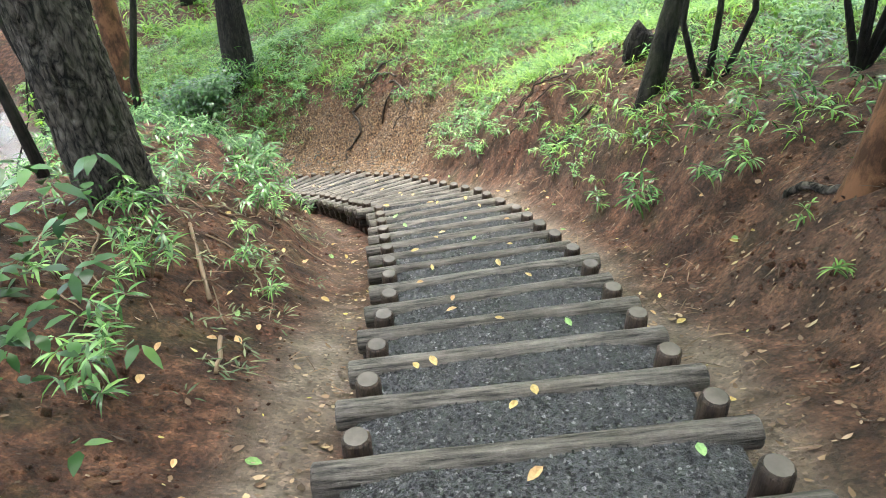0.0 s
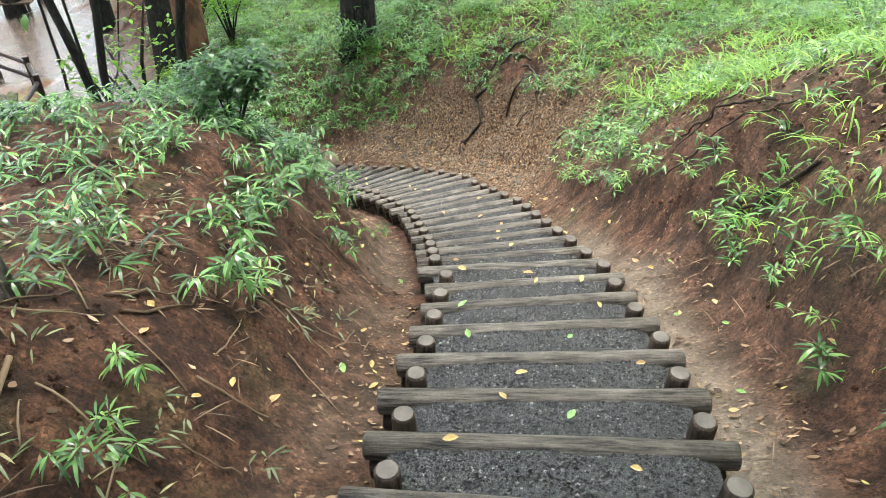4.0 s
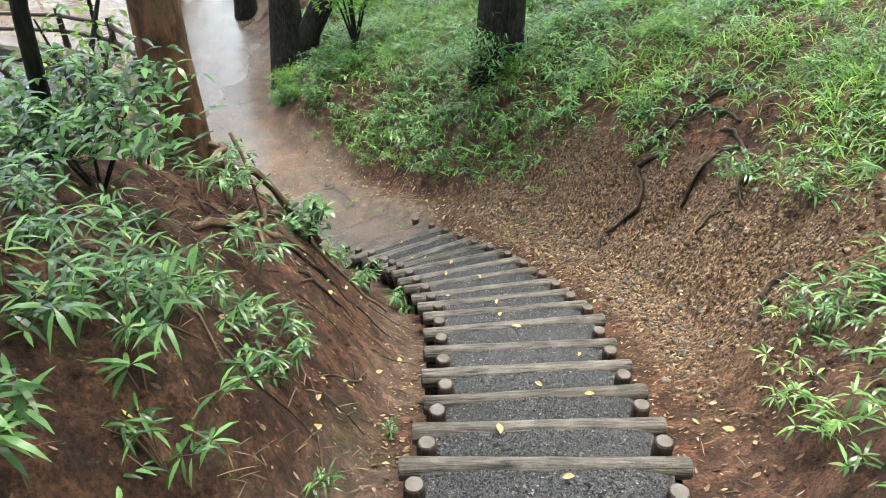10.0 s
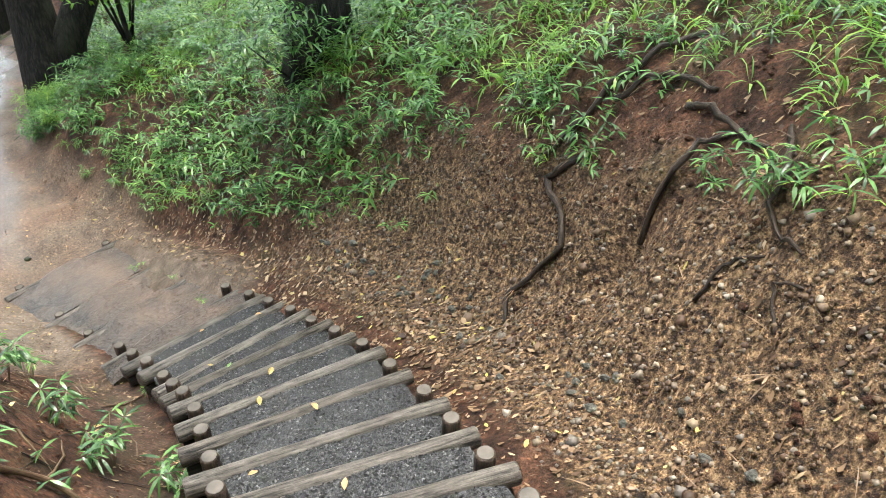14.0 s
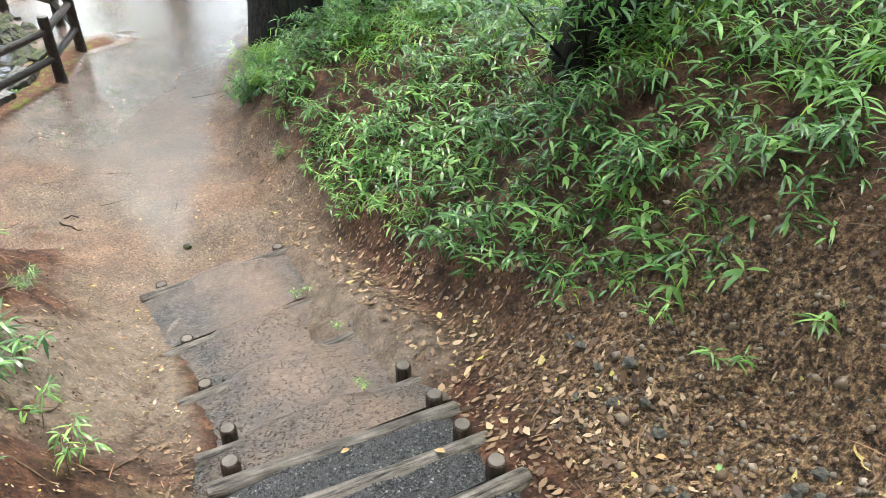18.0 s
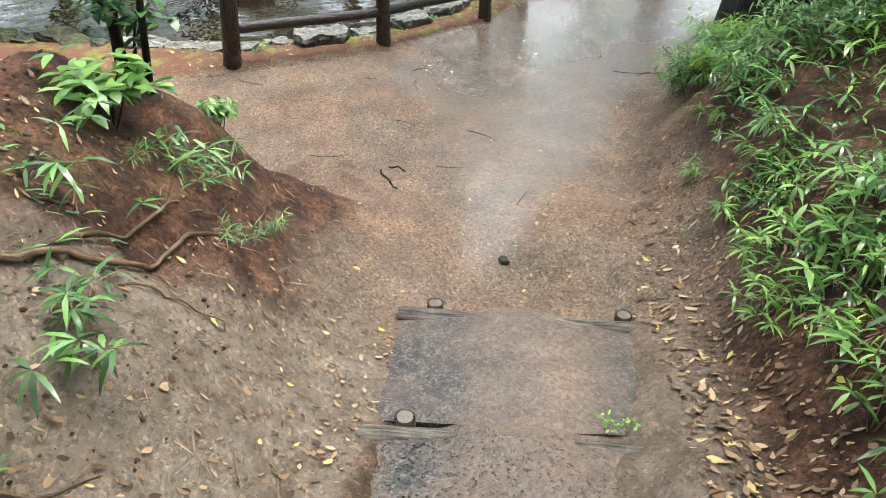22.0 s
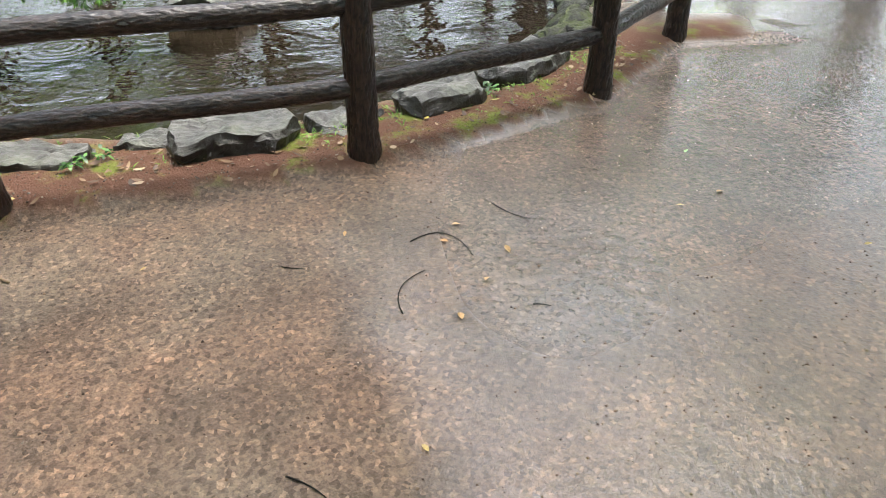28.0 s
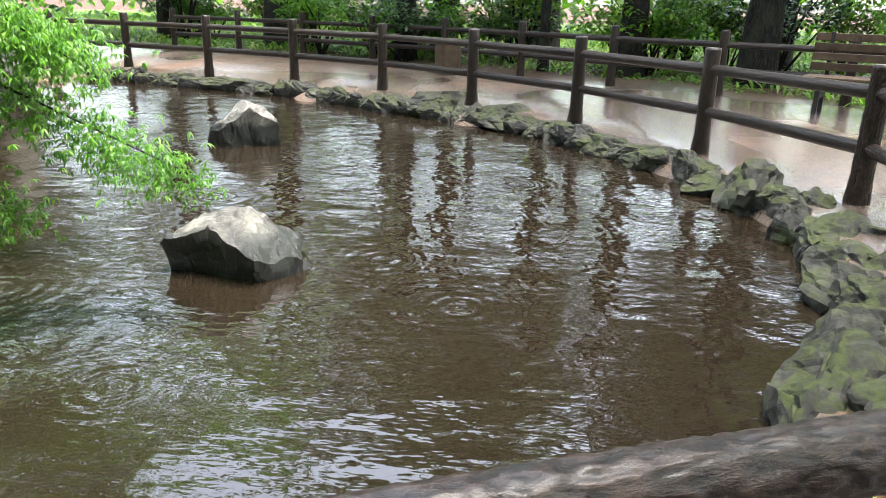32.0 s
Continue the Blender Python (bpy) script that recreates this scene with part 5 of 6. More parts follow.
x, y = strewn(110000, (-9, 3, 0, 17), lambda x, y, i, d, p, e: (np.abs(d) > .68) * (p < .4) * (
    .55 * smooth(1.35, .7, d) * (d > 0) * (.4 + .6 * smooth(16, 22, i)) + .85 * smooth(1.15, .7, -d) * (d < 0) + .40 * e * (1 - .45 * smooth(26, 29, i)) * smooth(-.12, .1, fbm(x * 2, y * 2, 15)) + .4 * smooth(1.9, .9, -d) * (d < 0) * smooth(28, 31, i) + .13 * smooth(3.0, 2.0, -d) * (d < 0) * smooth(6, 10, i) * (1 + 1.4 * smooth(17, 21, i)) + .24 * smooth(2.6, 1.6, d) * (d > 0) * smooth(26, 20, i) + .3 * smooth(1.6, 1.0, d) * (d > 0) * smooth(29, 32, i) + .10) * smooth(39, 37, i))
v, q = flat_leaves(x, y, (.018, .055))
tagged(soup("leaf_litter", v, q, LITTER), "brown and tan fallen leaves in the gutters", "leaf litter", kind="stuff")
x, y = strewn(36000, (-9.5, -1.2, 11, 17), lambda x, y, i, d, p, e: (d > .62) * (d < 1.35) * smooth(25, 28, i) * smooth(43, 39, i) * (.6 - .42 * smooth(37.5, 39.5, i)))
v, q = flat_leaves(x, y, (.025, .08))
tagged(soup("leaf_litter", v, q, LITTER), "tan fallen leaves along the edge of the path", "leaf litter", kind="stuff")
x, y = strewn(70000, (-9.5, 6, 2, 18), lambda x, y, i, d, p, e: (d > 1.3) * (p < .3) * .6 * smooth(-.05, .12, fbm(x * 1.5, y * 1.5, 115)))
v, q = flat_leaves(x, y, (.02, .055), (.008, .03), .4)
tagged(soup("leaf_litter", v, q, LITTER), "dry brown leaves among the grass", "leaf litter", kind="stuff")


def stones(x, y, size):
    h, sx, sy = slope_frame(x, y)
    n = len(x)
    pv, pf = pebbles(n, .01, .01, 1.0, lambda t: 0 * t)
    pv = pv.reshape(-1, 6, 3)
    pv = (pv - pv.mean(1, keepdims=True)) * (size * rng.uniform(.4, 1.3, (n, 1, 1)) ** 1.5) + np.stack([x, y, h + size * .1], -1)[:, None, :]
    return pv.reshape(-1, 3), pf


x, y = strewn(150000, (-5.5, 1, 8.5, 15), lambda x, y, i, d, p, e: e * .42)
v, f = stones(x, y, .016)
tagged(soup("pebbles", v, f, PEBBLE), "orange-brown pebbles in the eroded bank", "pebbles", kind="stuff")
x, y = strewn(9000, (-5.5, 1, 8.5, 15), lambda x, y, i, d, p, e: e * .2)
v, f = stones(x, y, .034)
tagged(soup("cobbles", v, f, PEBBLE), "grey and brown cobbles in the eroded bank", "cobbles", kind="stuff")
x, y = strewn(120000, (-13, -5, 11, 18.5), lambda x, y, i, d, p, e: p * .2)
v, f = stones(x, y, .0048)
tagged(soup("grit", v, f, PEBBLE), "fine grit on the muddy path", "grit", kind="stuff")
x, y = strewn(26000, (-8, 4, 0, 16), lambda x, y, i, d, p, e: (np.abs(d) > 1.15) * (np.abs(d) < 2.6) * (p < .3) * smooth(33, 30, i) * smooth(-.15, .1, fbm(x * 2.3, y * 2.3, 171)))
v, f = stones(x, y, .024)
tagged(soup("soil_clods", v, f, SOIL), "clods of red-brown soil on the cut banks", "soil clods", kind="stuff")
x, y = strewn(70000, (-9, 4, 0, 16), lambda x, y, i, d, p, e: (np.abs(d) > 1.0) * (p < .3) * .5 * smooth(39.5, 38.5, i) * np.where(i > 33, d < -1.2, 1))
v, f = stones(x, y, .011)
tagged(soup("soil_crumbs", v, f, SOIL), "crumbs of red-brown soil on the banks", "soil crumbs", kind="stuff")


TWIG_DARK = material("dead_brown_twig", leaf_nodes((.05, .028, .016), (.24, .15, .085), .6, .05))
x, y = strewn(26000, (-9, 4, 1, 16), lambda x, y, i, d, p, e: (np.abs(d) > .8) * (np.abs(d) < 3.2) * (p < .3) * smooth(-.12, .12, fbm(x * 1.7, y * 1.7, 141)) * .55)
v, q = blades(np.stack([x, y, terrain(x, y)[0] + .006], -1), 2, (.04, .17), (.003, .007), (-.35, .35), .2, .05)
tagged(soup("twig_litter", v, q, TWIG_DARK), "dead twigs and dry stalks strewn on the banks", "twigs", kind="stuff")
x, y = strewn(7000, (-13.6, -11.4, 11.5, 16.6), lambda x, y, i, d, p, e: MOSS[0] * .28)
v, q = flat_leaves(x, y, (.015, .06))
tagged(soup("leaf_litter", v, q, LITTER), "brown fallen leaves behind the pond fence", "leaf litter", kind="stuff")
x, y = strewn(16000, (-13.6, -11.4, 11.5, 16.6), lambda x, y, i, d, p, e: MOSS[0] * .5)
v, f = stones(x, y, .006)
tagged(soup("soil_crumbs", v, f, PEBBLE), "crumbs of soil behind the pond fence", "soil crumbs", kind="stuff")


def along_ground(points, lift=.0, steps=6):
    """A line over the ground through points (x, y, height above it)."""
    out = []
    for (x0, y0, l0), (x1, y1, l1) in zip(points, points[1:]):
        for s in range(steps):
            t = s / steps
            x, y = x0 + (x1 - x0) * t, y0 + (y1 - y0) * t
            w = .035 * noise.noise(Vector((x * 6, y * 6, 2))) + .018 * noise.noise(Vector((x * 17, y * 17, 5)))
            out.append((x + w, y - w, ground(x, y) + l0 + (l1 - l0) * t + lift))
    x, y, l = points[-1]
    out.append((x, y, ground(x, y) + l + lift))
    return out


def limb_thing(name, points, r0, r1, mat, label, category, sides=8, wobble=.3):
    n = len(points)
    rad = [r0 + (r1 - r0) * k / (n - 1) for k in range(n)]
    v, f = tube(points, rad, sides, wobble, points[0][0] * 3)
    return tagged(shaped(name, v, f, mat, None, "", True, grain_of(points, rad, sides)), label, category)


# roots hanging in the eroded bank
ROOT_DARK = material("dark_wet_root", wood_nodes((.008, .005, .003), (.10, .068, .048), (1, 1, 1), .45, .012))
for pts, r0, r1, label in [
        ([(-1.66, 13.2, .0), (-1.87, 13.23, .05), (-1.73, 12.95, .06), (-1.66, 12.7, .05), (-1.84, 12.73, .06), (-1.98, 12.67, .04), (-1.95, 12.47, -.01)], .034, .022, "dark twisting tree root exposed in the bank"),
        ([(-.65, 12.3, .0), (-.71, 11.95, .05), (-.76, 11.86, .06), (-.65, 11.55, .0)], .024, .014, "dark forked root below the bank edge"),
        ([(-1.1, 12.98, .0), (-1.0, 12.8, .06), (-.89, 12.6, .06), (-.75, 12.25, .01)], .03, .022, "grey tree root arching over the bank edge"),
        ([(-1.5, 13.45, .0), (-1.32, 13.42, .06), (-1.2, 13.34, .05), (-.96, 12.92, .02)], .03, .025, "dark root lying among bamboo grass"),
        ([(-1.2, 12.4, .0), (-1.13, 12.5, .07), (-1.04, 12.6, .07), (-.88, 12.56, .01)], .026, .022, "black root bent over a hollow in the bank"),
        ([(-.22, 10.75, .0), (-.35, 10.68, .05), (-.37, 10.54, .06), (-.34, 10.42, .06), (-.36, 10.25, .0)], .024, .026, "dark root hanging down the steep bank"),
        ([(-.97, 11.68, .0), (-.89, 11.76, .03), (-.72, 11.69, .0)], .014, .01, "thin dark root in the stony bank"),
        ([(-.71, 11.34, .0), (-.73, 11.51, .04), (-.64, 11.42, .0)], .013, .011, "thin looped root in the stony bank"),
        ([(-1.9, 13.35, .02), (-1.55, 13.55, .05), (-1.2, 13.7, .04), (-.9, 13.9, 0)], .025, .035, "dark root among bamboo grass leaves"),
        ([(-3.78, 9.78, .01), (-3.57, 9.74, .03), (-3.37, 9.72, .03), (-3.24, 9.84, .03), (-3.05, 9.8, .0)], .02, .010, "long brown root on the ridge side"),
        ([(-3.2, 9.38, .01), (-3.07, 9.48, .03), (-2.97, 9.6, .0)], .018, .012, "short brown root on the ridge side")]:
    limb_thing("root", along_ground(pts), r0 * .78, r1 * .6, ROOT_DARK, label, "root", 9, .55)
for pts, r0, r1 in [([(1.2, 7.15, .05), (1.03, 7.45, .06), (.9, 7.7, .05), (.78, 7.95, .03)], .016, .012), ([(1.3, 6.9, .03), (1.05, 7.2, .05), (.8, 7.4, .06), (.66, 7.56, .05)], .013, .009),
                    ([(1.12, 7.6, .1), (.95, 7.62, .09), (.72, 7.66, .05)], .009, .006), ([(1.35, 6.35, .04), (1.15, 6.5, .05), (1.0, 6.55, .03)], .022, .018)]:
    limb_thing("branch", along_ground(pts), r0 * .7, r1 * .55, ROOT_DARK, "dark rotten branch lying on the cut bank", "branch", 8, .4)
# roots on the ridge
limb_thing("root", along_ground([(-3.36, 8.72, .02), (-3.45, 9.0, .05), (-3.53, 9.3, .05), (-3.58, 9.6, .03)]), .024, .03, ROOT, "stout pale root lying along the ridge", "root")
limb_thing("root", along_ground([(-3.57, 9.62, .02), (-3.4, 9.8, .03), (-3.11, 9.86, .03), (-2.86, 9.95, .0)]), .014, .006, ROOT_DARK, "dark root running down the ridge side", "root")
limb_thing("root", along_ground([(-3.72, 9.68, .0), (-3.85, 9.75, .16), (-3.98, 9.82, .34), (-4.12, 9.86, .5)]), 0.011, .016, ROOT, "pale root arching up to the orange tree", "root")
limb_thing("root", along_ground([(-4.12, 9.40, .08), (-4.1, 9.6, .2), (-4.15, 9.8, .34), (-4.35, 9.85, .36)]), 0.022, .03, ROOT, "thick pale root at the foot of the orange tree", "root")
limb_thing("root", along_ground([(-6.3, 11.5, .0), (-6.64, 11.8, .03), (-6.81, 12.01, .03), (-6.98, 12.24, .03), (-7.26, 12.40, .03), (-7.4, 12.5, .03), (-7.58, 12.64, .0)]), .018, .007, ROOT, "long pale root lying on the ridge", "root")
limb_thing("root", along_ground([(-6.82, 12.03, .02), (-7.21, 12.25, .05), (-7.45, 12.38, .03), (-7.62, 12.45, .0)]), .013, .006, ROOT, "thin pale root on the ridge", "root")
for pts in ([(-7.58, 12.5, .01), (-7.68, 12.6, .03), (-7.8, 12.68, .0)], [(-7.62, 12.75, .0), (-7.9, 12.82, .03), (-8.25, 12.88, .02), (-8.5, 12.85, .0)], [(-6.9, 12.25, .0), (-7.0, 12.45, .03), (-6.95, 12.6, .0)], [(-7.1, 12.02, .0), (-7.25, 12.12, .02), (-7.4, 12.1, .0)]):
    limb_thing("root", along_ground(pts), .006, .003, ROOT, "thin crooked pale root in the dark soil", "root")
limb_thing("root", along_ground([(-3.35, 9.25, .02), (-3.6, 9.45, .06), (-3.85, 9.8, .05), (-3.95, 10.1, .0)]), .018, .022, ROOT, "pale root arching from the ridge", "root")
limb_thing("root", along_ground([(-3.9, 10.45, .1), (-4.1, 10.2, .22), (-4.35, 9.95, .2), (-4.5, 9.75, .1)]), .03, .04, ROOT, "thick curved root below the orange tree", "root")
limb_thing("root", along_ground([(-3.3, 10.55, .02), (-3.6, 10.45, .05), (-3.9, 10.2, .04), (-4.1, 10.0, 0)]), .012, .02, ROOT, "thin root on the ridge bank", "root")
limb_thing("root", along_ground([(1.95, 2.95, .05), (1.86, 3.1, .05), (1.76, 3.3, .03), (1.7, 3.4, -.03)], -.03), .03, .012, BARK, "surface root of the brown tree", "root")
for k in range(170):
    x, y = rng.uniform(-6.5, -1.2), rng.uniform(2.5, 12.5)
    off = terrain(x, y)[5][0]
    if not -2.3 < off < -.85:
        continue
    a, ln = rng.uniform(0, 3.1), rng.uniform(.2, .6)
    pts = along_ground([(x, y, .012), (x + math.cos(a) * ln * .5 + .05, y + math.sin(a) * ln * .5, .02), (x + math.cos(a) * ln, y + math.sin(a) * ln, .008)], 0, 3)
    limb_thing("rootlet", pts, rng.uniform(.004, .010), .003, ROOT, "thin bare rootlet on the red soil bank", "root", 5)["group"] = "rootlets on the bank"

for k in range(170):
    x, y = rng.uniform(-4.9, -2.1), rng.uniform(7.6, 12.2)
    off = terrain(x, y)[5][0]
    if not -2.2 < off < -1.0:
        continue
    a, ln = rng.uniform(-1.3, 1.0), rng.uniform(.12, .45)
    pts = along_ground([(x, y, .008), (x + math.cos(a) * ln * .5, y + math.sin(a) * ln * .5, .018), (x + math.cos(a) * ln, y + math.sin(a) * ln, .004)], 0, 3)
    limb_thing("rootlet", pts, rng.uniform(.003, .008), .002, (ROOT, ROOT_DARK, ROOT_DARK)[k % 3], "thin bare rootlet on the eroded ridge side", "root", 5)["group"] = "rootlets on the bank"

DRY_LEAF = material("dull_dry_leaf", leaf_nodes((.05, .085, .03), (.19, .20, .10), .5, .2))
# dead bamboo canes on the left bank
for k in range(42):
    x, y = rng.uniform(-2.2, -.95), rng.uniform(2.2, 5.2)
    a, ln = rng.uniform(-.6, 2.6), rng.uniform(.12, .45)
    pts = along_ground([(x, y, .012), (x + math.cos(a) * ln * .5, y + math.sin(a) * ln * .5, .02), (x + math.cos(a) * ln, y + math.sin(a) * ln, .012)], 0, 3)
    limb_thing("bamboo_cane", pts, rng.uniform(.003, .006), .003, TWIG, "dry tan bamboo cane lying on the soil", "cane", 6, .1)["group"] = "dead canes on the bank"
lie = [Vector((-1.30, 3.06, ground(-1.30, 3.06) + .03)), Vector((-1.6, 3.76, ground(-1.6, 3.76) + .03))]
limb_thing("stick", [tuple(lie[0].lerp(lie[1], t)) for t in (0, .2, .5, .8, 1)], .014, .011, TWIG, "pale tan stick lying down the bank", "stick")
limb_thing("stick", along_ground([(-1.08, 2.58, .015), (-1.01, 2.25, .012)], 0, 4), .011, .009, TWIG, "short pale broken stick on the soil", "stick")
x, y = strewn(300, (-2.3, -.9, 2, 5.6), lambda x, y, i, d, p, e: (d < -1.0) * smooth(-.05, .1, fbm(x * 2, y * 2, 66)))
v, q = blades(np.stack([x, y, terrain(x, y)[0] + .01], -1), 6, (.05, .10), (.007, .012), (-.1, .3), .3, .06)
tagged(soup("dry_bamboo_leaves", v, q, DRY_LEAF), "dry pale bamboo leaves on fallen canes", "dead leaves", kind="stuff")


# ---- single bamboo-grass plants ----
def sasa_plant(x, y, stems=5, size=1.0, leaf=SASA, label="green dwarf bamboo plant with long pointed leaves", down=(0, 0)):
    base = Vector((x, y, ground(x, y)))
    thing = empty("bamboo_grass_plant", base, label, "bamboo grass", "bamboo grass plants")
    tips, pieces = [], []
    for s in range(stems):
        a = rng.uniform(0, 6.28)
        r, h = rng.uniform(.05, .2) * size, rng.uniform(.12, .32) * size
        mid = base + Vector((math.cos(a) * r * .4, math.sin(a) * r * .4, h * .7))
        tip = base + Vector((math.cos(a) * r + down[0] * .12, math.sin(a) * r + down[1] * .12, h))
        pieces.append(tube([base - Vector((0, 0, .04)), mid, tip], [.003, .0025, .0015], 5))
        tips += [tuple(tip), tuple(mid.lerp(tip, .4))]
    for v, f in pieces:
        under(shaped("stem", v, f, TWIG), thing)
    v, q = blades(np.array(tips), 6, (.075 * size, .135 * size), (.012 * size, .021 * size), (-.35, .65), .5, .015)
    under(soup("foliage", v, q, leaf), thing)
    return thing


for x, y, n, s in [(-1.62, 5.2, 7, 1.2), (-1.75, 5.75, 9, 1.3), (-1.5, 4.75, 6, 1.0), (-1.95, 6.2, 6, 1.1), (-1.55, 6.4, 5, .8), (-2.0, 6.85, 6, 1.1), (-1.9, 7.25, 5, .8), (-2.25, 7.5, 6, .85), (-1.8, 7.75, 3, .6),
                   (-2.3, 8.2, 5, .8), (-2.6, 8.6, 5, .8), (-2.0, 8.6, 3, .5), (-1.55, 3.0, 5, .9), (-1.75, 3.4, 6, .9), (-1.25, 3.5, 4, .7), (-1.9, 4.6, 5, .9), (-1.45, 2.35, 5, .9), (-1.3, 1.95, 5, .9), (-3.4, 11.0, 6, 1.0),
                   (-3.75, 10.9, 8, .9), (-4.3, 11.1, 6, .9), (-4.9, 11.35, 7, 1.1), (-5.6, 11.5, 7, 1.1), (-6.2, 11.9, 9, 1.2), (-6.5, 12.2, 6, 1.1), (-7.45, 12.23, 1, 1.5), (-7.9, 12.5, 1, 1.3), (1.35, 4.3, 7, 1.0), (1.6, 3.75, 4, .8), (1.2, 4.9, 4, .8), (1.1, 5.6, 3, .7), (1.0, 6.2, 4, .8), (.95, 6.9, 5, .9), (.55, 8.0, 5, .8), (.35, 8.7, 5, .8), (.2, 9.3, 5, .8), (-.05, 9.9, 4, .75),
                   (-3.4, 14.35, 6, 1.1), (-3.05, 14.3, 5, 1.0), (-3.9, 14.55, 7, 1.1), (-4.25, 14.4, 5, .7), (-2.2, 13.9, 5, .9), (-2.7, 13.9, 5, .9), (-1.0, 12.3, 4, .8), (-.75, 11.9, 5, .9), (-.3, 11.3, 7, 1.0)]:
    sasa_plant(x, y, n, s)
for x, y, n, s in [(-2.31, 7.34, 3, 1.1), (-2.1, 7.38, 3, 1.1), (-1.99, 7.42, 2, 1.0), (-2.06, 7.03, 2, 1.0), (-2.4, 7.64, 4, 1.1), (-2.16, 7.83, 2, 1.0), (-2.5, 8.2, 4, 1.0), (-3.05, 8.8, 4, 1.0), (-3.3, 9.0, 4, 1.0),
                   (-2.27, 5.83, 3, 1.0), (-1.68, 5.67, 4, 1.0), (-4.0, 9.6, 7, 1.1), (-4.3, 9.95, 7, 1.2), (-3.8, 9.2, 6, 1.1)]:
    sasa_plant(x, y, n, s, SASA, "dwarf bamboo with long leaves drooping down the ridge", (.8, .2))
for x, y, n, s in [(.92, 6.71, 3, .6), (1.16, 5.54, 2, .6), (1.24, 5.11, 3, .7), (1.39, 5.26, 4, .9), (.38, 8.16, 7, 1.0), (.45, 8.4, 7, 1.1), (.07, 8.99, 6, .9), (.25, 8.8, 6, 1.0), (.6, 7.75, 6, .8), (.8, 7.2, 5, .8), (1.05, 6.4, 4, .7), (-.1, 9.4, 6, .9), (0.02, 9.15, 5, .9), (-.22, 10.05, 4, .7)]:
    sasa_plant(x, y, max(2, n - 2), s * .82, SASA_LIGHT, "fresh green dwarf bamboo hanging over the cut bank", (-.9, -.2))
for x, y, n, s in [(-1.53, 3.22, 3, .7), (-1.67, 3.18, 3, .7), (-1.83, 3.57, 4, .8), (-1.03, 3.24, 3, .6), (-1.4, 4.86, 4, .8), (-1.35, 3.92, 3, .7), (-1.56, 3.0, 4, .7), (-1.36, 2.07, 5, .8), (-1.51, 2.75, 3, .7), (-1.06, 3.37, 3, .6), (-1.2, 3.7, 3, .6), (-1.75, 2.6, 4, .8), (1.7, 3.72, 3, .8), (1.68, 2.99, 2, .6), (1.63, 2.55, 2, .6), (1.81, 4.72, 3, .8),
                   (-8.03, 12.94, 1, .6), (-3.13, 13.65, 2, .7), (-2.9, 13.75, 2, .8), (-3.5, 13.8, 2, .6)]:
    sasa_plant(x, y, n, s, SASA_LIGHT, "small green bamboo sprig on bare soil")
for x, y, n, s in [(-5.89, 11.98, 2, .8), (-5.63, 11.98, 2, .8), (-6.42, 11.92, 3, .9), (-6.13, 11.86, 3, .8), (-5.91, 11.76, 3, .8), (-5.39, 11.86, 2, .7), (-7.6, 12.4, 1, 1.2), (-4.58, 12.05, 3, .6), (-7.49, 15.42, 5, .9), (-7.02, 15.28, 6, .95), (-6.72, 15.05, 4, .8), (-6.54, 14.95, 4, .8), (-8.15, 15.6, 5, .7), (-7.5, 15.7, 7, 1.0), (-6.75, 15.25, 6, 1.0), (-6.1, 14.9, 5, .9), (-5.75, 14.75, 5, .9), (-6.4, 15.2, 6, 1.0), (-2.07, 6.78, 3, .7), (-1.75, 6.6, 2, .6), (-1.75, 7.16, 2, .6)]:
    sasa_plant(x, y, n, s, SASA_LIGHT, "fresh light green dwarf bamboo sprout on damp soil")
for k in range(26):
    t = rng.uniform(34.5, 41)
    j = np.interp(t, axis[:, 3], axis[:, 0]), np.interp(t, axis[:, 3], axis[:, 1])
    d = rng.uniform(1.15, 2.2)
    j2 = np.interp(t + .2, axis[:, 3], axis[:, 0]), np.interp(t + .2, axis[:, 3], axis[:, 1])
    tx, ty = j2[0] - j[0], j2[1] - j[1]
    ln = math.hypot(tx, ty)
    sasa_plant(j[0] + ty / ln * d, j[1] - tx / ln * d, 7, rng.uniform(.9, 1.25), down=(-ty / ln, tx / ln))


def sapling(points, r0, r1, mat, label, seed):
    """A thin trunk with a few side branches, each a part of it."""
    rnd = random.Random(seed)
    thing = empty("sapling", points[0], label, "sapling")
    n = len(points)
    rad = [r0 + (r1 - r0) * k / (n - 1) for k in range(n)]
    v, f = tube(points, rad, 9, .25, seed)
    under(shaped("trunk", v, f, mat, None, "", True), thing)
    for k in range(3):
        a, b = Vector(points[-2]), Vector(points[-1])
        s = a.lerp(b, .15 + .25 * k)
        d = Vector((rnd.uniform(-1, 1), rnd.uniform(-1, 1), rnd.uniform(.4, 1.0))) * rnd.uniform(.5, .9)
        v, f = tube([s, s + d * .5 + Vector((0, 0, .08)), s + d], [r1 * .6, r1 * .4, r1 * .15], 6, .2, seed + k)
        under(shaped("branch", v, f, mat, None, "", True), thing)
    return thing


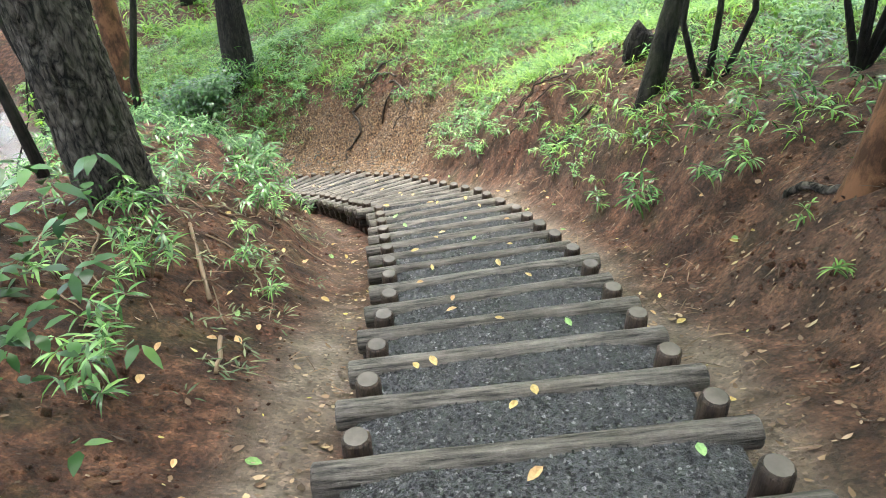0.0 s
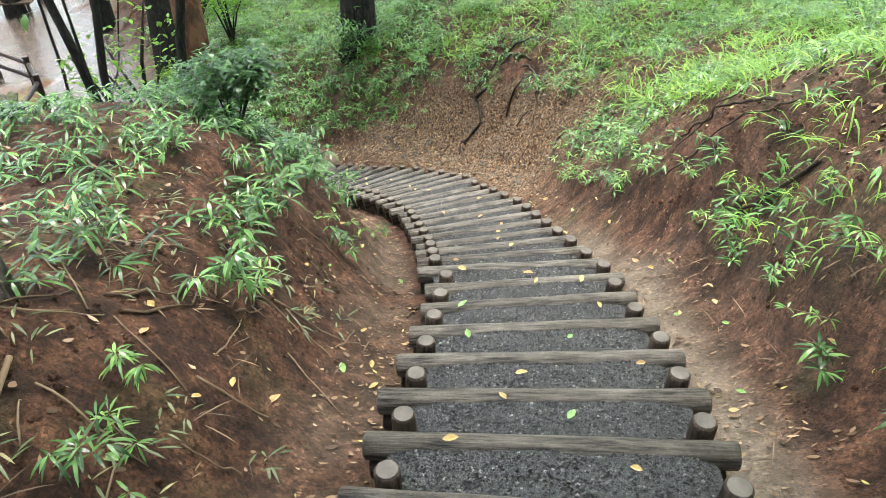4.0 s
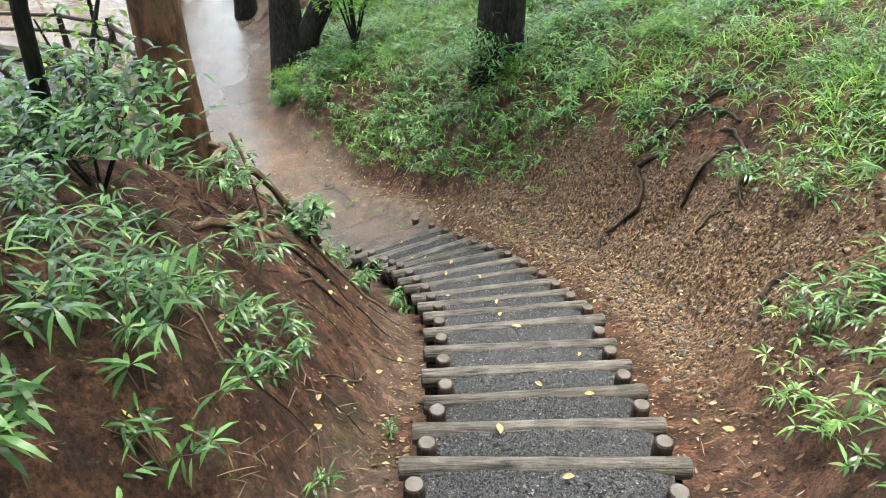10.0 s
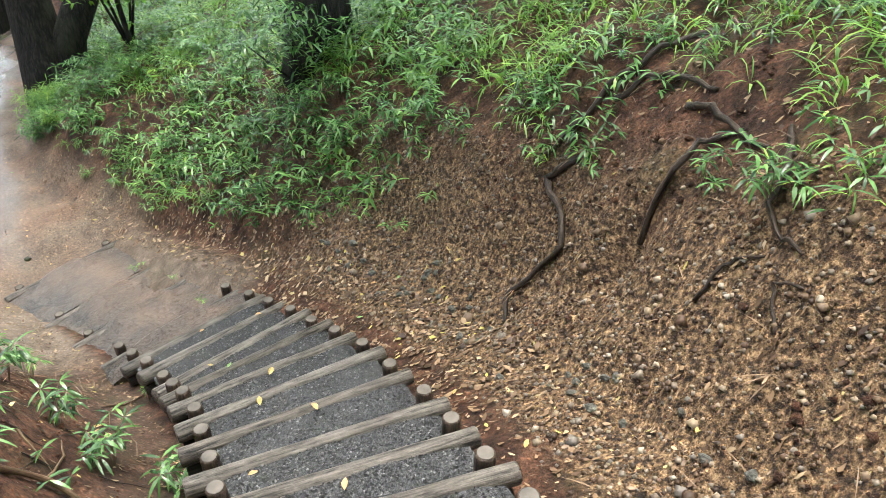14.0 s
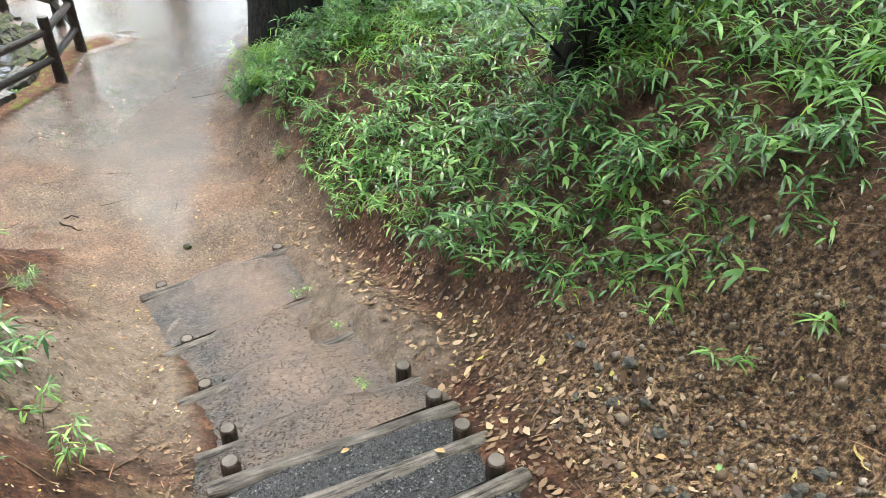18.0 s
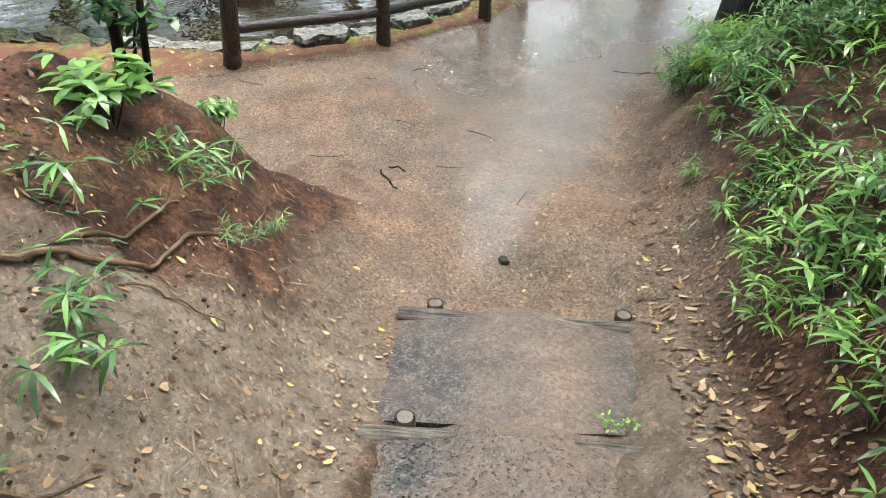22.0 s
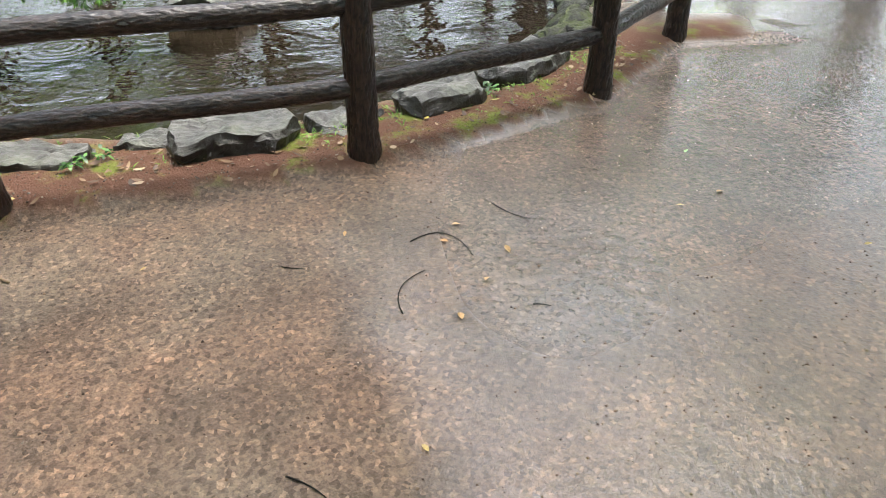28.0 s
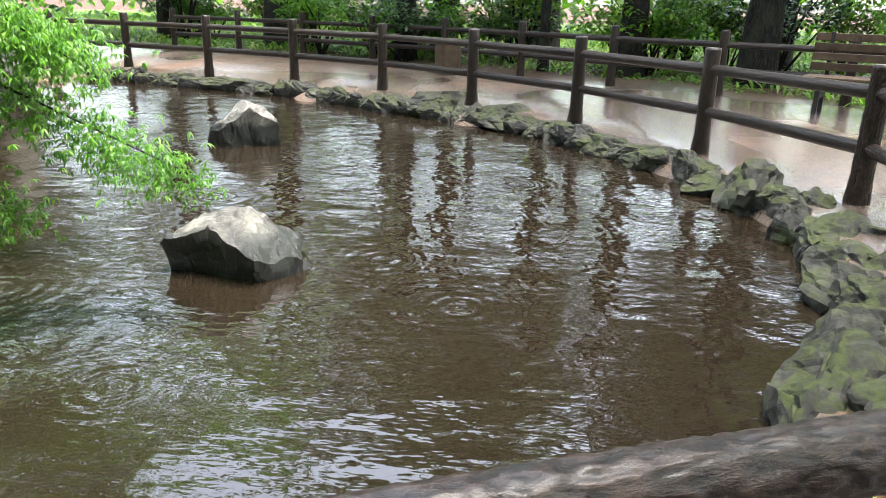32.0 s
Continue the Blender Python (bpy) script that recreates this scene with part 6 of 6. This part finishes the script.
# ---- shrubs ----
def shrub(place, height, spread, leaf, label, stems=5, leaves=500, size=(.05, .1), width=(.025, .045), seed=0, wood=BARK_DARK, low=.25):
    rnd = random.Random(seed)
    base = Vector(place)
    thing = empty("shrub", base, label, "shrub")
    tips = []
    for k in range(stems):
        a = 6.28 * k / stems + rnd.uniform(-.5, .5)
        e = base + Vector((math.cos(a) * spread * rnd.uniform(.3, .9), math.sin(a) * spread * rnd.uniform(.3, .9), height * rnd.uniform(.6, 1)))
        m = base.lerp(e, .5) + Vector((rnd.uniform(-.1, .1), rnd.uniform(-.1, .1), height * .08)) * spread
        v, f = tube([base - Vector((0, 0, .08)), m, e], [.018 * height, .011 * height, .004 * height], 6, .2, seed + k)
        under(shaped("stem", v, f, wood, None, "", True), thing)
        tips += [m.lerp(e, t) for t in (low, .5, .75, 1)]
    cen = np.array([tuple(t) for t in tips])
    n = leaves
    c = cen[rng.integers(0, len(cen), n)] + rng.normal(0, 1, (n, 3)) * np.array([.22, .22, .13]) * spread
    v, q = blades(c, 3, size, width, (-.5, .8), .4, .02)
    under(soup("foliage", v, q, leaf), thing)
    return thing


shrub((-1.25, 1.05, ground(-1.25, 1.05)), 1.35, .55, SHRUB, "leafy green shrub beside the top steps", 8, 520, (.035, .065), (.018, .03), 3)
shrub(on(-2.6, 7.05), .6, .36, SHRUB, "dense dark green shrub on the ridge", 6, 700, (.04, .07), (.02, .035), 5)
shrub(on(-3.6, 8.4), .6, .6, SASA, "leafy green shrub on the ridge crest", 6, 380, (.06, .12), (.02, .035), 6)
shrub(on(-3.85, 10.25), .55, .28, SASA, "young sapling with pale green leaves", 4, 80, (.06, .11), (.025, .045), 7)
shrub(on(-8.1, 12.18), .34, .26, SASA_LIGHT, "shrub with large bright green leaves", 5, 42, (.09, .15), (.04, .06), 8)
shrub(on(-8.65, 12.25), .7, .28, SHRUB, "dark leafy shrub round the thin trunks", 5, 70, (.07, .12), (.035, .055), 13)
shrub(on(-8.78, 12.68), .2, .13, SASA_LIGHT, "small leafy green shrub at the end of the ridge", 4, 40, (.05, .09), (.02, .032), 9)
for k, (x, y) in enumerate([(-7.8, 12.3), (-7.92, 12.45), (-8.05, 12.62), (-7.7, 12.72), (-8.3, 12.6), (-7.55, 12.65), (-8.5, 12.7), (-7.9, 12.85)]):
    shrub(on(x, y), .07, .10, SASA, "small tuft of fine grass on the end of the ridge", 3, 22, (.05, .10), (.003, .006), 440 + k)
shrub(on(-4.75, 15.55), .9, .8, SASA, "bamboo grass bush round the foot of the tree", 7, 420, (.09, .17), (.02, .032), 10)
shrub(on(2.65, 4.5), 1.6, .75, SHRUB, "bare branching shrub with sparse leaves", 8, 90, (.05, .09), (.02, .035), 12)
shrub(on(-9.9, 17.0), .45, .4, GRASS, "tuft of bright green grass by the path", 5, 240, (.1, .2), (.008, .014), 14)
for k, (x, y, h) in enumerate([(-9.7, 16.5, .22), (-9.85, 16.75, .26), (-9.4, 16.5, .24), (-10.05, 17.2, .26), (-9.55, 16.75, .3), (-9.2, 16.45, .2)]):
    shrub(on(x, y), h, .22, (SASA, GRASS)[k % 2], "low tuft of green grass at the foot of the bank", 4, 120, (.07, .14), (.008, .014), 450 + k)
shrub(on(-5.2, 9.4), 1.9, .9, CROWN, "young tree with light green leaves", 5, 130, (.06, .10), (.03, .05), 15)
shrub(on(-8.4, 17.4), 1.5, .9, CROWN, "young tree with fresh green leaves behind the bank", 5, 420, (.07, .12), (.03, .05), 16)
shrub((-14.2, 9.3, .0), 1.3, .9, SHRUB, "grey-green shrub on the pond bank", 7, 700, (.05, .09), (.015, .025), 18)
shrub((-17.6, 7.9, .0), .9, .7, SHRUB, "clipped grey-green shrub at the water's edge", 7, 700, (.04, .07), (.015, .025), 19)
for k, (x0, y0, bend) in enumerate([(1.88, 5.15, -.35), (2.02, 5.12, .35), (1.95, 5.2, .05)]):
    z0 = ground(x0, y0)
    sapling([(x0, y0, z0 - .05), (x0 + bend * .5, y0 + .1, z0 + .45), (x0 + bend * .4, y0 + .2, z0 + .9), (x0 + bend * 1.2, y0 + .3, z0 + 1.5), (x0 + bend * 1.5, y0 + .4, z0 + 2.4)], .026, .014, BARK_DARK, "thin crooked sapling stem at the rim of the cutting", 700 + k)
for k, (x0, y0, dx, dy, r) in enumerate([(-4.7, 8.2, -.5, .1, .05), (-4.95, 8.55, .15, .2, .045), (-5.05, 8.6, -.2, .1, .02), (-3.9, 8.4, .3, .1, .05), (-8.8, 12.2, .05, .1, .035), (-8.59, 12.34, .75, .4, .02), (-8.25, 17.25, -.35, .3, .035), (-2.9, 4.6, -.4, .2, .045)]):
    z0 = ground(x0, y0)
    sapling([(x0, y0, z0 - .05), (x0 + dx * .3, y0 + dy * .2, z0 + .8), (x0 + dx * .9 + .06, y0 + dy * .6, z0 + 1.8), (x0 + dx * 1.4, y0 + dy, z0 + 3.2), (x0 + dx * 1.5, y0 + dy, z0 + 5)], r, r * .6, BARK_DARK, "thin dark trunk growing on the ridge", 720 + k)

# second stem of the forked tree, and a broken stump
fork = on(-10.2, 17.85)
v, f = tube([(fork[0], fork[1], fork[2] - .6), (-10.0, 18.0, 1.2), (-9.5, 18.4, 2.3), (-8.8, 18.9, 4.2), (-8.2, 19.2, 6.5)], [.27, .24, .22, .19, .14], 14, .15, 5)
under(shaped("fork", v, f, BARK_DARK, None, "", True), forked)
st = on(1.76, 6.62)
limb_thing("stump", [(st[0], st[1], st[2] - .2), (st[0], st[1], st[2] + .1), (st[0] + .03, st[1], st[2] + .24), (st[0] + .05, st[1], st[2] + .26)], .13, .09, BARK_DARK, "black rotten tree stump on the bank", "stump", 12, .5)

# ---- leaves and twigs lying on the steps and the path ----
LEAF_YELLOW = material("yellow_leaf", plain_nodes((.40, .29, .11), .4))
LEAF_GREEN = material("green_fallen_leaf", plain_nodes((.18, .30, .10), .4))
LEAF_TAN = material("tan_leaf", plain_nodes((.42, .26, .12), .5))


def leaf_mesh(name, mat, seed):
    rnd = random.Random(seed)
    pts = [(-.5, 0), (-.25, .2), (.05, .26), (.3, .16), (.5, 0), (.3, -.15), (.05, -.24), (-.25, -.2)]
    v = [(0, 0, 0)] + [(x, y, abs(y) * .35 + rnd.uniform(0, .08)) for x, y in pts]
    me = bpy.data.meshes.new(name)
    me.from_pydata(v, [], [(0, k + 1, (k + 1) % 8 + 1) for k in range(8)])
    me.materials.append(mat)
    return me


LEAVES = [(leaf_mesh("fallen_leaf", m, k), c) for k, (m, c) in enumerate(((LEAF_YELLOW, "yellow"), (LEAF_TAN, "tan"), (LEAF_GREEN, "green"), (LEAF_YELLOW, "pale yellow")))]


def drop_leaf(x, y, z, k, size, where):
    me, c = LEAVES[k % 4]
    ob = new("fallen_leaf", me)
    ob.matrix_world = pose(x, y, z, rng.uniform(-14, 14), rng.uniform(-14, 14), rng.uniform(0, 360)) @ Matrix.Diagonal((size, size, size, 1))
    tagged(ob, f"{c} fallen leaf lying on {where}", "leaf", "fallen leaves")


for i in range(-2, 36):
    for n in range(2 if i < 14 else 1):
        l, r = post_places(i)
        lu, ru = post_places(i - 1)
        s, t = rng.uniform(.1, .9), rng.uniform(.3, .7)
        p = lu.lerp(ru, s).lerp(l.lerp(r, s), t)
        drop_leaf(p.x, p.y, l.lerp(r, s).z + .055 * (1 - t) - .008, int(rng.integers(0, 4)), rng.uniform(.045, .075), "the gravel step")
for n in range(110):
    t, d = rng.uniform(-1, 32), rng.uniform(.72, 1.7) * rng.choice((-1, 1))
    j = [np.interp(t, axis[:, 3], axis[:, c]) for c in (0, 1)]
    j2 = [np.interp(t + .3, axis[:, 3], axis[:, c]) for c in (0, 1)]
    ln = math.hypot(j2[0] - j[0], j2[1] - j[1])
    x, y = j[0] + (j2[1] - j[1]) / ln * d, j[1] - (j2[0] - j[0]) / ln * d
    drop_leaf(x, y, ground(x, y) + .012, int(rng.integers(0, 4)), rng.uniform(.04, .075), "the soil beside the steps")
for n in range(45):
    x, y = rng.uniform(-12, -7), rng.uniform(13, 16.5)
    h, path, *_ = terrain(x, y)
    if path[0] > .6:
        drop_leaf(x, y, float(h[0]) + .006, int(rng.integers(0, 4)), rng.uniform(.028, .05), "the muddy path")
for x, y, a, ln in [(-9.25, 13.75, .3, .16), (-9.35, 13.85, .8, .14), (-9.1, 13.8, .2, .12)]:
    limb_thing("seed_pod", along_ground([(x, y, .012), (x + math.cos(a) * ln, y + math.sin(a) * ln, .014)], 0, 4), .008, .005, BARK_DARK, "dark dry seed pod on the path", "seed pod", 6)
TWIGS = [((-11.31, 14.56), (-11.46, 14.74), (-11.18, 14.79)), ((-10.85, 14.48), (-11.02, 14.44), (-11.1, 14.59)), ((-11.57, 14.95), (-11.46, 15.0), (-11.42, 15.08)), ((-11.2, 14.06), (-11.18, 14.1), (-11.17, 14.15)),
         ((-9.85, 14.64), (-9.76, 14.78), (-9.6, 14.81)), ((-10.84, 16.55), (-10.72, 16.7), (-10.7, 16.95)), ((-10.84, 14.94), (-10.84, 14.97), (-10.82, 15.0)), ((-9.3, 14.2), (-9.25, 14.3), (-9.22, 14.4)),
         ((-11.6, 12.75), (-11.5, 12.4), (-11.8, 12.3)), ((-9.7, 13.3), (-9.6, 13.45), (-9.65, 13.6)), ((-8.6, 14.6), (-8.7, 14.68), (-8.76, 14.75)), ((-10.2, 14.1), (-10.15, 14.2), (-10.05, 14.24))]
for a, b, c in TWIGS:
    pts = []
    for k in range(9):
        t = k / 8
        x, y = (a[n] * (1 - t) ** 2 + 2 * b[n] * t * (1 - t) + c[n] * t * t for n in (0, 1))
        pts.append((x, y, ground(x, y) + .005))
    limb_thing("twig", pts, .003, .0016, BARK_DARK, "thin dark curved twig on the muddy path", "twig", 5)["group"] = "twigs on the path"
limb_thing("stalk", [(-11.25, 13.08, ground(-11.25, 13.08) + .006), (-11.33, 12.97, .012), (-11.38, 12.9, .012), (-11.45, 12.86, .02), (-11.54, 12.9, .06), (-11.59, 12.94, .13), (-11.61, 12.91, .21)], .006, .003, TWIG, "pale dry stalk curling up beside the fence post", "stalk", 6)
boulder("small_stone", on(-8.02, 14.28, .02), (.05, .04, .035), 30, 77, STONE_DARK, "small dark stone on the path", "stone", cuts=2)
boulder("rock", on(-9.25, 12.38, .10), (.2, .17, .24), 20, 78, STONE, "grey rock at the foot of the shrub", "rock", cuts=3)
for k in range(44):
    j = rng.uniform(22, 34.5)
    x0, y0 = np.interp(j, axis[:, 3], axis[:, 0]), np.interp(j, axis[:, 3], axis[:, 1])
    boulder("cobble", on(x0 + rng.uniform(.8, 1.2), y0 + rng.uniform(.6, 1.0), .01), (rng.uniform(.025, .055), rng.uniform(.025, .05), rng.uniform(.02, .035)), rng.uniform(0, 180), 200 + k, STONE, "half-buried cobble in the eroded bank", "stone", cuts=2)["group"] = "cobbles in the bank"

# ---- maple bough over the pond ----
maple = empty("maple_tree", (-13.7, 8.6, 0), "maple with fine bright green leaves drooping over the pond", "tree")
v, f = tube([(-13.7, 8.6, -.2), (-13.75, 8.8, 1.2), (-13.5, 9.2, 2.6), (-13.6, 9.6, 4.5)], [.12, .1, .08, .05], 12, .12, 4)
under(shaped("trunk", v, f, BARK_DARK, None, "", True), maple)
BOUGHS = [[(-13.5, 9.2, 2.6), (-13.7, 10.6, 2.2), (-14.1, 12.0, 1.35), (-14.66, 13.4, .5)], [(-13.6, 9.4, 2.3), (-13.6, 10.8, 1.7), (-13.95, 11.8, 1.0), (-14.4, 12.7, .35)],
          [(-13.5, 9.2, 2.8), (-14.3, 10.6, 2.3), (-14.9, 11.7, 1.5), (-15.4, 12.5, .95)], [(-13.6, 9.4, 3.2), (-14.6, 10.4, 2.7), (-15.6, 11.2, 1.9), (-16.2, 11.7, 1.4)], [(-13.5, 9.2, 2.9), (-13.8, 10.9, 2.4), (-14.2, 12.2, 1.6), (-14.5, 13.0, 1.0)], [(-13.5, 9.2, 2.6), (-13.3, 10.3, 2.3), (-13.4, 11.3, 1.6), (-13.7, 12.0, 1.0)]]
for n, pts in enumerate(BOUGHS):
    v, f = tube(pts, [.022, .014, .008, .003], 7, .1, n)
    under(shaped("bough", v, f, BARK_DARK, None, "", True), maple)
    p = np.array(pts)
    m = 2300
    t = np.sqrt(rng.uniform(.12, 1, m)) * 3
    k0 = np.clip(t.astype(int), 0, 2)
    c = p[k0] * (1 - (t - k0))[:, None] + p[k0 + 1] * (t - k0)[:, None]
    c = c + rng.normal(0, 1, (m, 3)) * np.array([.12, .12, .06]) * (1.3 - .45 * t[:, None] / 3) + np.array([0, 0, -.05])
    v, q = blades(c, 6, (.022, .048), (.006, .011), (-.75, .2), .5, .004)
    under(soup("foliage", v, q, MAPLE), maple)
limb_thing("rock_pillar", [(-20.3, 8.3, -.3), (-20.3, 8.3, .3), (-20.35, 8.25, .8), (-20.4, 8.2, 1.1)], .36, .12, STONE, "upright pale rock beside the pond", "rock", 8, .5)
boulder("pond_rock", (-17.0, 9.2, -.05), (.4, .3, .3), 10, 31, STONE, "flat-topped rock at the pond's edge", flat=.6)
boulder("pond_rock", (-20.2, 8.9, -.15), (.45, .3, .12), 40, 32, SLAB, "low pale stepping stone in the water", flat=.6)

# ---- bench, box and table across the pond ----
BENCH = material("brown_bench_wood", wood_nodes((.05, .032, .02), (.16, .11, .07), (1, 1, 1), .5))
IRON = material("dark_iron", plain_nodes((.03, .028, .027), .45))


def plank(name, centre, size, turn, mat, parent, label=""):
    bm = bmesh.new()
    bmesh.ops.create_cube(bm, size=1)
    for v in bm.verts:
        v.co = Vector((v.co.x * size[0], v.co.y * size[1], v.co.z * size[2]))
    bmesh.ops.bevel(bm, geom=bm.edges[:], offset=min(size) * .15, segments=1, affect="EDGES")
    me = bpy.data.meshes.new(name)
    bm.transform(pose(*centre, 0, 0, turn))
    bm.to_mesh(me)
    bm.free()
    me.materials.append(mat)
    return tagged(under(new(name, me), parent), label)


def rot(x, y, deg):
    c, s = math.cos(radians(deg)), math.sin(radians(deg))
    return x * c - y * s, x * s + y * c


def bench(cx, cy, turn):
    thing = empty("park_bench", (cx, cy, 0), "brown slatted wooden park bench with a high back", "bench")
    for n in range(4):
        x, y = rot(0, -.2 + n * .13, turn)
        plank("seat_slat", (cx + x, cy + y, .44), (1.6, .11, .035), turn, BENCH, thing)
    for n in range(4):
        x, y = rot(0, .27 + n * .03, turn)
        plank("back_slat", (cx + x, cy + y, .56 + n * .125), (1.6, .035, .1), turn, BENCH, thing)
    for s in (-.6, .6):
        x, y = rot(s, .1, turn)
        plank("leg", (cx + x, cy + y, .2), (.06, .46, .06), turn, IRON, thing)
        for oy in (-.12, .3):
            x, y = rot(s, oy, turn)
            plank("leg", (cx + x, cy + y, .21), (.06, .07, .46), turn, IRON, thing)
        x, y = rot(s, .36, turn)
        plank("back_support", (cx + x, cy + y, .72), (.05, .05, .56), turn, IRON, thing)
    return thing


bench(-21.6, 19.1, 62)
box_thing = empty("litter_box", (-25.0, 13.3, 0), "brown wooden box standing by the far fence", "box")
plank("body", (-25.0, 13.3, .3), (.42, .38, .56), 30, BENCH, box_thing)
plank("lid", (-25.0, 13.3, .6), (.48, .44, .05), 30, BENCH, box_thing)
table = empty("picnic_table", (-18.4, 22.0, 0), "dark wooden picnic table with two benches", "table")
plank("tabletop", (-18.4, 22.0, .72), (1.7, .8, .06), 20, BENCH, table)
for s in (-.75, .75):
    x, y = rot(0, s, 20)
    plank("bench_seat", (-18.4 + x, 22.0 + y, .42), (1.7, .28, .05), 20, BENCH, table)
for sx in (-.6, .6):
    for sy in (-.55, .55):
        x, y = rot(sx, sy, 20)
        plank("leg", (-18.4 + x, 22.0 + y, .2), (.09, .09, .5), 20, BENCH, table)
    x, y = rot(sx, 0, 20)
    plank("trestle", (-18.4 + x, 22.0 + y, .36), (.08, 1.5, .09), 20, BENCH, table)
    plank("upright", (-18.4 + x, 22.0 + y, .5), (.08, .5, .4), 20, BENCH, table)

# ---- a house beyond the wood ----
WALL = material("cream_house_wall", plain_nodes((.62, .58, .5), .8, .12))
ROOFING = material("grey_roof", plain_nodes((.22, .23, .25), .5, .2))
PANE = material("dark_window_glass", plain_nodes((.03, .035, .04), .08, .1))


def house(cx, cy, w, d, h, turn):
    thing = empty("house", (cx, cy, 0), "cream-walled house with a grey roof beyond the trees", "house")
    plank("wall", (cx, cy, h / 2 - .2), (w, d, h + .4), turn, WALL, thing)
    v, f = [], [(0, 1, 2), (3, 5, 4), (0, 3, 4, 1), (1, 4, 5, 2), (2, 5, 3, 0)]
    for sx in (-1, 1):
        for sy, z in ((-1, h - .05), (0, h + d * .28), (1, h - .05)):
            x, y = rot(sx * (w / 2 + .5), sy * (d / 2 + .6), turn)
            v.append((cx + x, cy + y, z))
    under(shaped("roof", v, f, ROOFING), thing)
    for s in (-.3, .0, .3):
        x, y = rot(s * w, -d / 2 - .03, turn)
        win = plank("window", (cx + x, cy + y, h * .52), (w * .16, .08, h * .36), turn, WALL, thing)
        x, y = rot(s * w, -d / 2 - .06, turn)
        plank("pane", (cx + x, cy + y, h * .52), (w * .13, .06, h * .3), turn, PANE, thing)
    return thing


house(-15, 44, 9, 7, 3.2, -12)

# ---- undergrowth beyond the pond ----
for k in range(30):
    t = k / 29
    x, y = -23.2 - 7 * t + rng.uniform(-1, 1) - 1.8, 20.5 - 17 * t + rng.uniform(-1, 1)
    shrub((x - rng.uniform(0, 3), y, 0), rng.uniform(1.0, 2.6), rng.uniform(.8, 1.4), (CROWN, SHRUB, MAPLE, CROWN)[k % 4], "leafy green shrub behind the far fence", 7, 520, (.08, .15), (.04, .08), 300 + k)
cs = scatter(20000, (-58, -21, -14, 40), lambda x, y, h, path, i, d: (path < .2) * (pond_depth(x, y) < -4.6) * .8)
v, q = blades(cs, 8, (.2, .5), (.03, .06), (.4, 1.4), .8, .3)
tagged(soup("grass", v, q, GRASS), "rough bright grass beyond the far fence", "grass", kind="stuff")
x, y = strewn(5000, (-14, -11.5, 11.5, 16.6), lambda x, y, i, d, p, e: MOSS[0] * .7 * smooth(-.62, -.3, pond_depth(x, y)) * np.where(y > 14.1, 1, .3))
v, q = blades(np.stack([x, y, terrain(x, y)[0]], -1), 5, (.015, .05), (.004, .008), (.3, 1.4), .6, .02)
tagged(soup("moss_tufts", v, q, GRASS), "yellow-green moss and tiny grass behind the fence", "moss", kind="stuff")
for k, x, y in [(37, -6.29, 14.16), (37, -6.33, 14.08), (35, -4.9, 13.3), (36, -5.55, 13.75)]:
    shrub((x, y, post_places(k)[1].z - .02), .035, .05, SASA_LIGHT, "tiny green weed sprouting on the silted step", 4, 8, (.015, .03), (.009, .015), 430 + k)
for x, y in [(-12.1, 13.12), (-12.2, 13.22), (-12.75, 15.2)]:
    shrub((x, y, ground(x, y)), .06, .06, SASA, "tiny broad-leaved weed beside the pond stones", 4, 9, (.025, .045), (.014, .024), 400 + int(-x * 10))
